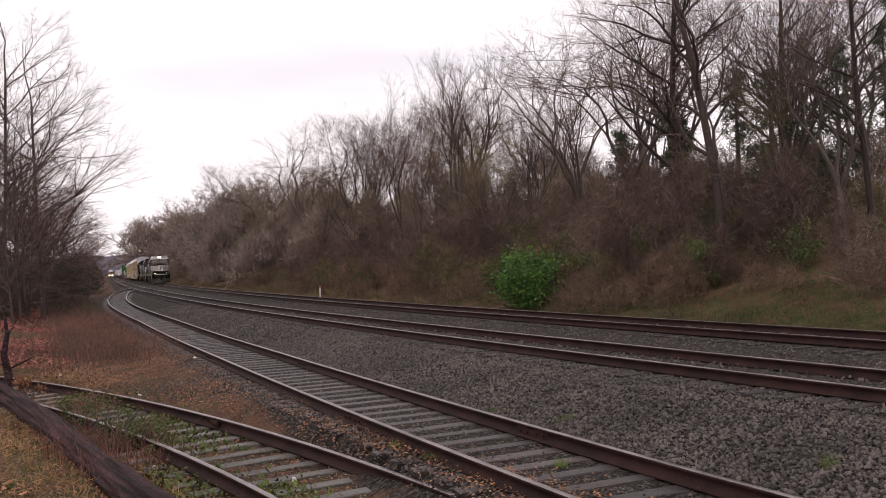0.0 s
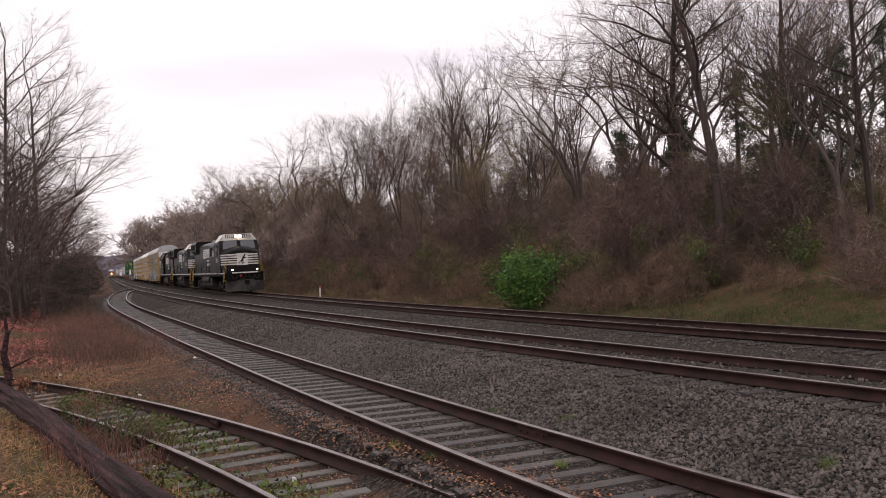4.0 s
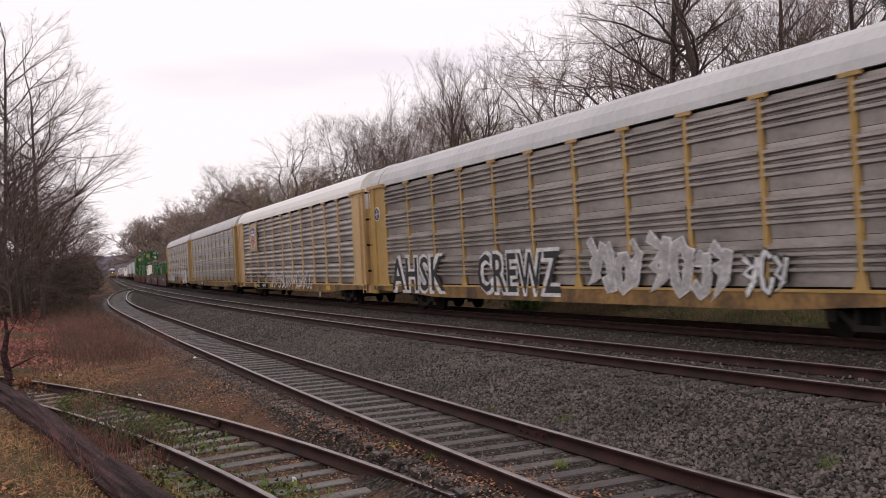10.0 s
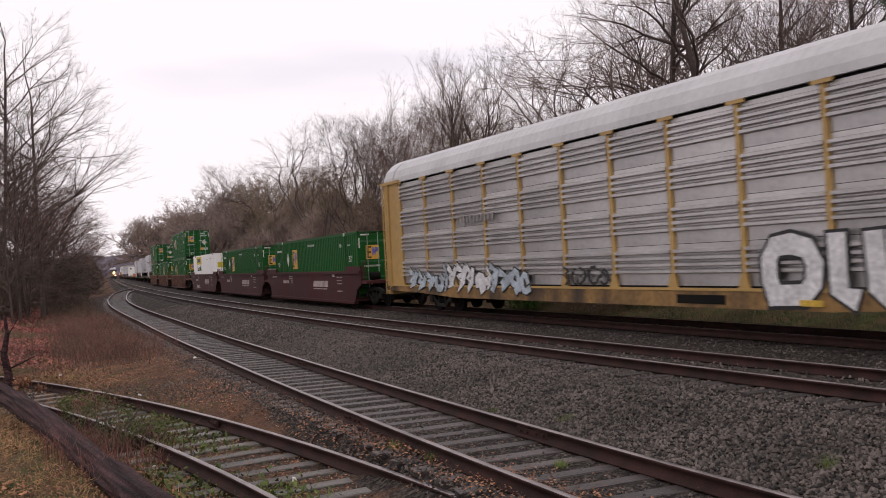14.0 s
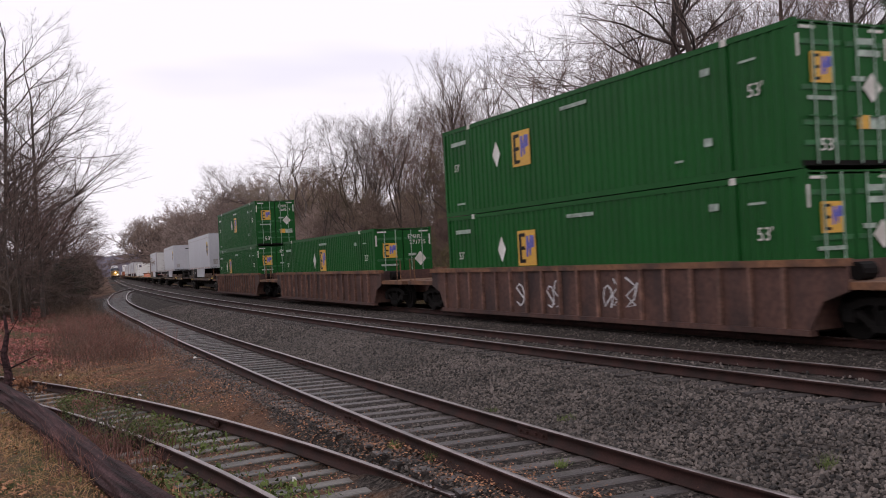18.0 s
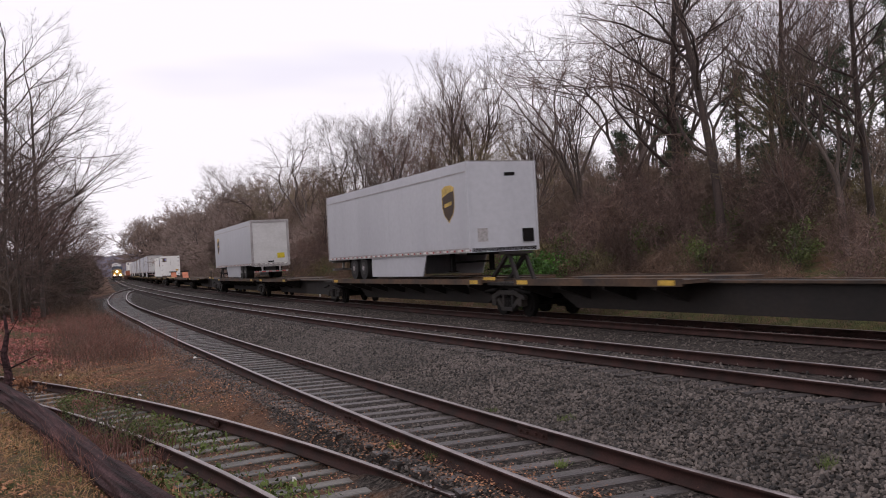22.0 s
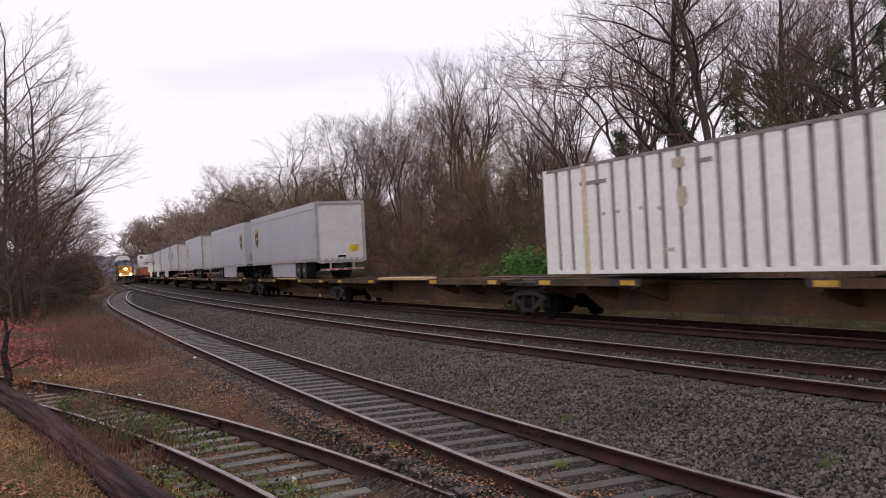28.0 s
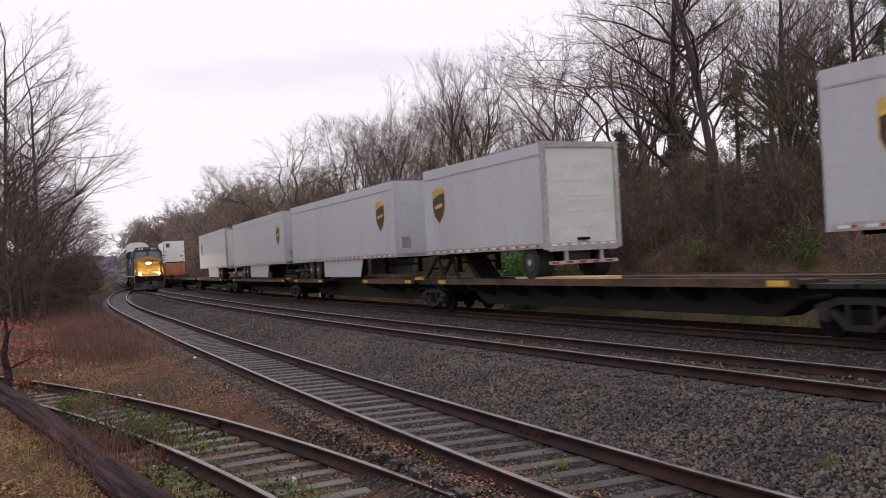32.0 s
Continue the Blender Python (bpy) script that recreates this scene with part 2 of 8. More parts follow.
M_DECALY = mat("yellow_decal", (0.75, 0.58, 0.03), None, 0.5, scale=2, fine=12, bump=0.02, speck=0.06)
M_MAROON = mat("maroon_well_paint", (0.070, 0.020, 0.022), (0.045, 0.014, 0.016), 0.6, scale=0.9, fine=10, bump=0.04, stretch=(1, 1, 0.4), spec=0.2, speck=0.12)
M_RUST = mat("rusty_brown_well_paint", (0.0925, 0.0444, 0.034), (0.034, 0.0185, 0.017), 0.75, scale=1.2, fine=10, bump=0.12, stretch=(1, 1, 0.35))
M_RUST_RIB = mat("scuffed_rib_paint", (0.185, 0.098, 0.072), (0.075, 0.040, 0.033), 0.75, scale=2.0, fine=14, bump=0.1, rnd=0.25)
M_RUSTTOP = mat("rust_worn_top_chord", (0.187, 0.0892, 0.0467), (0.068, 0.0357, 0.0255), 0.8, scale=1.6, fine=12, bump=0.1, stretch=(1, 1, 1))
M_TRAILER = mat("white_trailer_skin", (0.47, 0.475, 0.505), (0.41, 0.415, 0.445), 0.42, 0.0, scale=0.5, fine=6, bump=0.02, speck=0.04, stretch=(1, 1, 0.25))
M_TRAILER_FRAME = mat("aluminium_trailer_frame", (0.42, 0.40, 0.40), (0.3, 0.28, 0.27), 0.45, 0.5, scale=1.5, fine=14, bump=0.04)
M_DOOR = mat("white_roll_door", (0.60, 0.595, 0.59), (0.53, 0.525, 0.515), 0.5, scale=0.7, fine=8, bump=0.03, speck=0.05, stretch=(1, 1, 3))
M_BROWN = mat("dark_brown_decal", (0.05, 0.026, 0.012), None, 0.5, scale=2, fine=10, bump=0.02)
M_GOLD = mat("gold_decal", (0.62, 0.42, 0.10), None, 0.45, 0.2, scale=2, fine=10, bump=0.02)
M_TYRE = mat("tyre_rubber", (0.022, 0.021, 0.021), None, 0.85, scale=6, fine=40, bump=0.2)
M_RIM = mat("steel_rim", (0.05, 0.047, 0.045), (0.028, 0.025, 0.024), 0.7, 0.0, scale=6, fine=30, bump=0.1)
M_DECK = mat("spine_car_deck", (0.0938, 0.054, 0.0315), (0.027, 0.0195, 0.0158), 0.75, scale=0.9, fine=10, bump=0.1)
M_SPINE = mat("dark_spine_steel", (0.020, 0.015, 0.013), (0.010, 0.008, 0.007), 0.75, scale=1.3, fine=12, bump=0.1)
M_SPINE_TAN = mat("weathered_tan_spine_steel", (0.105, 0.060, 0.034), (0.042, 0.028, 0.021), 0.75, scale=1.0, fine=12, bump=0.1)
M_HITCH = mat("orange_red_hitch_paint", (0.55, 0.20, 0.11), (0.38, 0.12, 0.07), 0.6, scale=2, fine=14, bump=0.05)
M_WBOX = mat("white_corrugated_box", (0.86, 0.85, 0.83), (0.83, 0.818, 0.795), 0.55, scale=0.8, fine=8, bump=0.03, speck=0.06, stretch=(1, 1, 0.3))
M_WRIB = mat("grey_rib", (0.26, 0.24, 0.23), (0.18, 0.165, 0.158), 0.6, scale=1.5, fine=10, bump=0.05)
M_BARK = mat("grey_brown_bark", (0.105, 0.080, 0.069), (0.05, 0.038, 0.033), 0.9, scale=2.5, fine=18, bump=0.5, rnd=0.25, stretch=(1, 1, 0.25))
M_BARK_DARK = mat("dark_wet_bark", (0.060, 0.042, 0.037), (0.028, 0.020, 0.018), 0.85, scale=2.5, fine=18, bump=0.5, rnd=0.25, stretch=(1, 1, 0.25))
M_TWIG = mat("brown_twigs", (0.150, 0.108, 0.092), (0.090, 0.063, 0.054), 0.9, scale=0.5, fine=6, bump=0, rnd=0.25)
M_TWIG_RED = mat("reddish_twigs", (0.170, 0.108, 0.092), (0.10, 0.062, 0.053), 0.9, scale=0.5, fine=6, bump=0, rnd=0.25)
M_TWIG_GREY = mat("pale_grey_twigs", (0.19, 0.15, 0.132), (0.115, 0.09, 0.08), 0.9, scale=0.5, fine=6, bump=0, rnd=0.2)
M_BUD = mat("budding_twig_tips", (0.20, 0.155, 0.09), (0.12, 0.09, 0.056), 0.9, scale=0.5, fine=6, bump=0, rnd=0.3)
M_BRUSH = mat("dry_brush_stems", (0.1739, 0.111, 0.0777), (0.0851, 0.054, 0.04), 0.9, scale=0.35, fine=3, bump=0, rnd=0.45, island=True)
M_BRUSH_RED = mat("red_brown_weed_stems", (0.2185, 0.0978, 0.0759), (0.0978, 0.046, 0.0368), 0.9, scale=0.35, fine=3, bump=0, rnd=0.4, island=True)
M_SAPLING = mat("mixed_sapling_twigs", (0.2295, 0.1658, 0.1318), (0.1232, 0.0884, 0.0714), 0.9, scale=0.15, fine=2, bump=0, rnd=0.35, island=True)
# sapling twigs made paler and greyer: the air's haze put into their colour
M_FARWOOD = mat("far_twigs_painted_haze", (0.285, 0.215, 0.185), (0.175, 0.132, 0.114), 0.9, scale=0.12, fine=2, bump=0, rnd=0.3, island=True)
M_VINE = mat("mauve_brown_vines", (0.185, 0.1221, 0.1021), (0.0925, 0.0607, 0.0518), 0.9, scale=0.25, fine=2, bump=0, rnd=0.5, island=True)
M_OLIVE_BRUSH = mat("olive_brown_brush", (0.1716, 0.1365, 0.0663), (0.0858, 0.0671, 0.0359), 0.9, scale=0.25, fine=2, bump=0, rnd=0.5, island=True)
M_BRUSH_DARK = mat("dark_brush_stems", (0.13, 0.095, 0.075), (0.066, 0.048, 0.038), 0.9, scale=0.3, fine=2, bump=0, rnd=0.5, island=True)
M_GRASS_DARK = mat("rough_olive_grass", (0.085, 0.098, 0.030), (0.044, 0.05, 0.018), 0.85, scale=0.6, fine=3, bump=0, rnd=0.4, island=True)
M_LITTER_RED = mat("faded_red_leaves", (0.38, 0.125, 0.108), (0.20, 0.066, 0.058), 0.85, scale=0.8, fine=6, bump=0, rnd=0.5, island=True)
M_STRAW = mat("dry_grass", (0.432, 0.27, 0.1296), (0.2376, 0.135, 0.0648), 0.9, scale=0.6, fine=3, bump=0, rnd=0.4, island=True)
M_GRASS = mat("spring_grass", (0.10, 0.135, 0.03), (0.055, 0.075, 0.02), 0.8, scale=0.8, fine=3, bump=0, rnd=0.4, island=True)
M_LEAF = mat("bright_green_leaves", (0.080, 0.185, 0.028), (0.04, 0.10, 0.017), 0.6, scale=1.2, fine=6, bump=0, rnd=0.4, island=True)
M_LEAF_OLIVE = mat("olive_honeysuckle_leaves", (0.095, 0.12, 0.03), (0.05, 0.065, 0.02), 0.7, scale=1.2, fine=6, bump=0, rnd=0.4, island=True)
M_SHRUB_DARK = mat("dark_shrub_leaves", (0.040, 0.042, 0.024), (0.022, 0.023, 0.014), 0.8, scale=0.7, fine=6, bump=0, rnd=0.4, island=True)
M_PINE = mat("dark_evergreen_needles", (0.058, 0.078, 0.042), (0.032, 0.044, 0.025), 0.8, scale=0.7, fine=6, bump=0, rnd=0.4, island=True)
M_LITTER = mat("dead_oak_leaves", (0.33, 0.160, 0.085), (0.15, 0.068, 0.040), 0.85, scale=0.8, fine=6, bump=0, rnd=0.5, island=True)
M_LOG = mat("weathered_log", (0.066, 0.036, 0.038), (0.009, 0.006, 0.006), 0.85, scale=4.0, fine=22, bump=0.8, stretch=(0.14, 3.0, 3.0), speck=0.45, spec=0.12)
# the hill's blue distance haze is mixed into its base colour
M_HILL = mat("hill_painted_haze", (0.19, 0.18, 0.225), (0.15, 0.14, 0.18), 1.0, scale=0.02, fine=0.2, bump=0, spec=0)
M_BLOSSOM = mat("white_blossom", (0.7, 0.7, 0.66), None, 0.8, scale=2, fine=8, bump=0, rnd=0.2, island=True)
M_HOUSE = mat("white_siding", (0.62, 0.62, 0.63), (0.5, 0.5, 0.52), 0.7, scale=1, fine=8, bump=0.05)
M_BLUECAR = mat("dark_blue_engine_paint", (0.012, 0.03, 0.075), None, 0.4, scale=1, fine=9, bump=0.03)
M_NOSEY = mat("yellow_nose_paint", (0.2475, 0.135, 0.0165), (0.1875, 0.0975, 0.0135), 0.45, scale=1, fine=9, bump=0.03)


# ---------------------------------------------------------------- mesh tools
class MB:
    """Collects boxes, prisms and tubes into one mesh."""

    def __init__(self):
        self.v, self.f = [], []

    def add(self, verts, faces):
        o = len(self.v)
        self.v += [tuple(p) for p in verts]
        self.f += [tuple(i + o for i in f) for f in faces]
        return self

    def box(self, x0, x1, y0, y1, z0, z1, c=0.0):
        """A box; c chamfers the four edges along x."""
        if c:
            return self.prism_x([(y0, z0 + c), (y0 + c, z0), (y1 - c, z0), (y1, z0 + c), (y1, z1 - c), (y1 - c, z1), (y0 + c, z1), (y0, z1 - c)], x0, x1)
        p = [(x0, y0, z0), (x1, y0, z0), (x1, y1, z0), (x0, y1, z0), (x0, y0, z1), (x1, y0, z1), (x1, y1, z1), (x0, y1, z1)]
        return self.add(p, [(0, 3, 2, 1), (4, 5, 6, 7), (0, 1, 5, 4), (1, 2, 6, 5), (2, 3, 7, 6), (3, 0, 4, 7)])

    def loft(self, rings):
        n = len(rings[0])
        v = [p for r in rings for p in r]
        f = [tuple(range(n))[::-1], tuple(range(n * (len(rings) - 1), n * len(rings)))]
        for a in range(len(rings) - 1):
            for i in range(n):
                j = (i + 1) % n
                f.append((a * n + i, a * n + j, a * n + n + j, a * n + n + i))
        return self.add(v, f)

    def prism_x(self, prof, x0, x1):
        return self.loft([[(x0, y, z) for y, z in prof], [(x1, y, z) for y, z in prof]])

    def prism_y(self, prof, y0, y1):
        return self.loft([[(x, y0, z) for x, z in prof], [(x, y1, z) for x, z in prof]])

    def tube(self, pts, r, n=6, r1=None):
        pts = [Vector(p) for p in pts]
        rings = []
        for i, p in enumerate(pts):
            d = (pts[min(i + 1, len(pts) - 1)] - pts[max(i - 1, 0)]).normalized()
            u = d.orthogonal().normalized()
            w = d.cross(u)
            rr = r + ((r1 - r) * i / (len(pts) - 1) if r1 is not None else 0)
            rings.append([tuple(p + rr * (math.cos(k * math.tau / n) * u + math.sin(k * math.tau / n) * w)) for k in range(n)])
        return self.loft(rings)

    def wheel(self, x, y0, y1, z, r, n=20):
        return self.tube([(x, y0, z), (x, y1, z)], r, n)

    def plate(self, pts, y, t=0.006):
        """A thin flat shape on a near side, from (x, z) corners."""
        return self.prism_y(pts, y - t, y)

    def mesh(self, name, smooth=False):
        me = bpy.data.meshes.new(name)
        me.from_pydata(self.v, [], self.f)
        bm = bmesh.new()
        bm.from_mesh(me)
        bmesh.ops.recalc_face_normals(bm, faces=bm.faces)
        bm.to_mesh(me)
        bm.free()
        if smooth:
            me.polygons.foreach_set("use_smooth", [True] * len(me.polygons))
        return me


def part(name, mb, material, parent=None, label="", smooth=False):
    me = mb if isinstance(mb, bpy.types.Mesh) else mb.mesh(name, smooth)
    if not me.materials:
        me.materials.append(material)
    ob = new(name, me)
    ob.parent = parent
    return tagged(ob, label)


def thing(name, label, category, group="", kind="", m=None):
    ob = new(name)
    if m is not None:
        ob.matrix_basis = m
    return tagged(ob, label, category, group, kind)


def raw(name, verts, faces, material, parent=None, smooth=False):
    """A large mesh straight from arrays."""
    me = bpy.data.meshes.new(name)
    verts = np.asarray(verts, dtype=np.float32)
    faces = np.asarray(faces, dtype=np.int32)
    me.vertices.add(len(verts))
    me.vertices.foreach_set("co", verts.ravel())
    k = faces.shape[1]
    me.loops.add(faces.size)
    me.loops.foreach_set("vertex_index", faces.ravel())
    me.polygons.add(len(faces))
    me.polygons.foreach_set("loop_start", np.arange(0, faces.size, k, dtype=np.int32))
    me.update(calc_edges=True)
    if smooth:
        me.polygons.foreach_set("use_smooth", np.ones(len(faces), dtype=bool))
    me.materials.append(material)
    ob = new(name, me)
    ob.parent = parent
    return ob


def words(text, size, m, material, parent, label="", name="lettering"):
    """Raised lettering in the built-in font: reads along +x with z up on a near side."""
    cu = bpy.data.curves.new(name, "FONT")
    cu.body, cu.size, cu.extrude = text, size, 0.004
    cu.align_x, cu.align_y = "CENTER", "CENTER"
    cu.resolution_u = 2
    tmp = bpy.data.objects.new(name, cu)
    me = bpy.data.meshes.new_from_object(tmp)
    bpy.data.objects.remove(tmp)
    me.transform(m)
    me.materials.clear()
    me.materials.append(material)
    return part(name, me, material, parent, label)


def near_side(x, y, z, sx=1.0):
    return Matrix.Translation((x, y, z)) @ Euler((radians(90), 0, 0)).to_matrix().to_4x4() @ Matrix.Diagonal((sx, 1, 1, 1))


def front_side(x, y, z):
    return Matrix.Translation((x, y, z)) @ Euler((radians(90), 0, radians(90))).to_matrix().to_4x4()


# ---------------------------------------------------------------- ground
def build_ground():
    ss = np.concatenate([np.arange(-400, -60, 20), np.arange(-60, -46, 2), np.arange(-46, 0, 0.5), np.arange(0, 60, 1.5), np.arange(60, 200, 5), np.arange(200, 700, 25), np.arange(700, 2500, 100)])
    ll = np.concatenate([[-600, -400, -250, -160, -110, -80, -60, -48], np.arange(-40, -20, 2), np.arange(-20, -6, 0.35), np.arange(-6, 6, 0.5), np.arange(6, 20, 1.0), [21, 23, 26, 30, 36, 45, 60, 85, 120, 180, 260, 400, 600]])
    S, Lt = np.meshgrid(ss, ll, indexing="ij")
    Z = np.array([[ground_z(float(s), float(l)) for l in ll] for s in ss])
    bumps = np.array([[noise.noise((s * 0.35, l * 0.35, 3.0)) * (0.10 if (l < -11.5 or l > 3.5) else 0.0) + noise.noise((s * 0.06, l * 0.06, 8.0)) * (1.2 if l > 34 else 0.7 if l > 12 else 0.5 if l < -17 else 0.0) for l in ll] for s in ss])
    Z = Z + bumps
    P = at_many(S.ravel(), Lt.ravel(), Z.ravel())
    a, b = len(ss), len(ll)
    I = np.arange(a * b).reshape(a, b)
    F = np.stack([I[:-1, :-1], I[1:, :-1], I[1:, 1:], I[:-1, 1:]], -1).reshape(-1, 4)
    ob = raw("ground", P, F, M_GROUND, smooth=True)
    tagged(ob, "soil, moss and grass banks beside grey stone ballast", "ground", kind="structure")
    lay = ob.data.color_attributes.new("cover", "FLOAT_COLOR", "POINT")
    vals = np.zeros((a * b, 4), dtype=np.float32)
    s_, l_ = S.ravel(), Lt.ravel()
    bl = np.interp(s_, ss, [lat_b(float(s)) for s in ss])
    al = np.interp(s_, ss, [lat_a(float(s)) for s in ss])
    stone = np.clip((l_ - (bl - 1.9 - np.interp(s_, [5, 35], [0.0, 1.2]))) / 0.9, 0, 1) * np.clip((3.4 - l_) / 0.8, 0, 1)
    spur = 0.5 * np.clip(1.5 - abs(l_ - al) / 1.3, 0, 1) * (s_ < -18)
    vals[:, 0] = np.maximum(stone, spur)
    vals[:, 1] = np.where(l_ > 3.2, np.interp(l_, [3.2, 4.0, 7, 12, 20, 40], [0.42, 0.5, 0.48, 0.52, 0.42, 0.3]) * np.interp(s_, [-25, -10, 0, 20], [1.0, 0.95, 0.8, 0.7]), np.interp(l_, [-30, -16, -14, -12], [0.45, 0.55, 0.48, 0.30]))
    vals[:, 3] = 1
    lay.data.foreach_set("color", vals.ravel())
    return ob


ground = build_ground()


def rail_mesh(name, lat_of, off, z, s0, s1, step, head, cant=0.0):
    """A rail with foot, web and head, swept along its line."""
    s = np.arange(s0, s1 + 0.01, step)
    prof = [(-0.07, -0.17), (0.07, -0.17), (0.07, -0.155), (0.012, -0.135), (0.012, -0.045), (0.037, -0.035), (0.037, -0.006), (0.028, 0.0), (-0.028, 0.0), (-0.037, -0.006), (-0.037, -0.035), (-0.012, -0.045), (-0.012, -0.135), (-0.07, -0.155)]
    n = len(prof)
    lat = np.array([lat_of(float(q)) for q in s])
    V = []
    for dy, dz in prof:
        V.append(at_many(s, lat + off + dy, np.array([(z(float(q)) if callable(z) else z) for q in s]) + dz + cant))
    V = np.stack(V, 1).reshape(-1, 3)
    F = []
    for i in range(len(s) - 1):
        for j in range(n):
            k = (j + 1) % n
            F.append((i * n + j, i * n + k, i * n + n + k, i * n + n + j))
    ob = raw(name, V, F, M_RAIL)
    ob.data.materials.append(head)
    top = np.zeros(len(F), dtype=np.int32)
    top[np.arange(len(F)) % n == 7] = 1
    top[np.arange(len(F)) % n == 6] = 1
    top[np.arange(len(F)) % n == 8] = 1
    ob.data.polygons.foreach_set("material_index", top)
    return ob


def track(name, label, lat_of, z, s0, s1, head, tie_to, tie_mat, spacing, tie_drop, group="tracks", s_tie0=None, tie_stop=None):
    """A track: two rails on timber ties; every tie near the line of sight is a piece of its own."""
    root = thing(name, label, "railway track", group, kind="structure")
    for off in (-0.7535, 0.7535):
        r = rail_mesh("rail", lat_of, off, z, s0, s1, 1.0 if s1 < 200 else 2.0, head)
        r.parent = root
    rng = random.Random(int(s1) + len(name))
    meshes = []
    for q in range(4):
        mb = MB()
        L = (2.6 if tie_mat is M_TIE_DARK else 2.25) + 0.05 * q
        mb.box(-0.115, 0.115, -L / 2, L / 2, -0.17, 0.0)
        me = mb.mesh("tie")
        bm = bmesh.new()
        bm.from_mesh(me)
        bmesh.ops.bevel(bm, geom=[e for e in bm.edges], offset=0.012, segments=1, affect="EDGES")
        for v in bm.verts:
            v.co += Vector((rng.uniform(-0.008, 0.008), rng.uniform(-0.03, 0.03) if abs(v.co.y) > 1 else 0, rng.uniform(-0.006, 0.004)))
        bm.to_mesh(me)
        bm.free()
        me.materials.append(tie_mat)
        meshes.append(me)
    plate_me = MB().box(-0.09, 0.09, -0.17, 0.17, 0.0, 0.02).mesh("tie_plate")
    plate_me.materials.append(M_RAIL)
    s = s_tie0 if s_tie0 is not None else s0
    far_v, far_f, count = [], [], 0
    while s < (tie_stop or s1):
        h = float(np.interp(s, S_GRID, _hd)) + math.atan2(lat_of(s) - lat_of(s + 1.0), 1.0)
        c = at(s, lat_of(s), (z(s) if callable(z) else z) - 0.175 - tie_drop)
        m = Matrix.Translation(c) @ Matrix.Rotation(h + rng.uniform(-0.015, 0.015), 4, "Z")
        if s < tie_to and count < 300:
            ob = part("tie", meshes[count % 4], tie_mat, root)
            ob.matrix_basis = m @ Matrix.Translation((0, rng.uniform(-0.06, 0.06), 0))
            count += 1
        else:
            o = len(far_v)
            for v in ((-0.115, -1.3, 0), (0.115, -1.3, 0), (0.115, 1.3, 0), (-0.115, 1.3, 0), (-0.115, -1.3, -0.15), (0.115, -1.3, -0.15), (0.115, 1.3, -0.15), (-0.115, 1.3, -0.15)):
                far_v.append(tuple(m @ Vector(v)))
            far_f += [(o, o + 1, o + 2, o + 3), (o, o + 4, o + 5, o + 1), (o + 2, o + 6, o + 7, o + 3), (o, o + 3, o + 7, o + 4), (o + 1, o + 5, o + 6, o + 2)]
        s += spacing * rng.uniform(0.94, 1.06)
    if far_v:
        tagged(raw("far_ties", far_v, far_f, tie_mat, root), kind="stuff")
    return root


track("railway_track", "main track on dark ties in ballast", lambda s: 0.0, 0.0, -120, 900, M_HEAD_DULL, 60, M_TIE_DARK, 0.55, 0.02)
track("railway_track", "nearer main track with half-buried dark ties", lambda s: -4.98, 0.0, -120, 900, M_HEAD, 60, M_TIE_DARK, 0.55, 0.0)
track_b = track("railway_track", "old siding with grey weathered ties and bolted rails", lambda s: float(lat_b(s)), rise_b, -70, 91, M_HEAD, 91, M_TIE, 0.56, 0.0)
track_a = track("railway_track", "disused spur track, half-overgrown, with bleached ties", lat_a, Z_A, -50, -16.0, M_HEAD, -16, M_TIE_PALE, 0.6, 0.01, tie_stop=-18)


def joint_bars(root, lat_of, z, spots):
    for s, off in spots:
        mb = MB()
        for side in (-1, 1):
            mb.box(-0.36, 0.36, side * 0.014 - 0.012, side * 0.014 + 0.012, -0.13, -0.045)
            for b in (-0.27, -0.1, 0.1, 0.27):
                mb.tube([(b, side * 0.02, -0.09), (b, side * 0.055, -0.09)], 0.018, 6)
        ob = part("joint_bar", mb, M_RAIL, root)
        h = float(np.interp(s, S_GRID, _hd))
        ob.matrix_basis = Matrix.Translation(at(s, lat_of(s) + off, z)) @ Matrix.Rotation(h, 4, "Z")


joint_bars(track_b, lambda s: float(lat_b(s)), -0.30, [(-22.5, 0.7535), (-19.0, -0.7535), (-33.0, 0.7535), (-30.5, -0.7535), (-12.0, 0.7535), (-8.0, -0.7535)])
joint_bars(track_a, lat_a, Z_A, [(-27.8, 0.7535)])


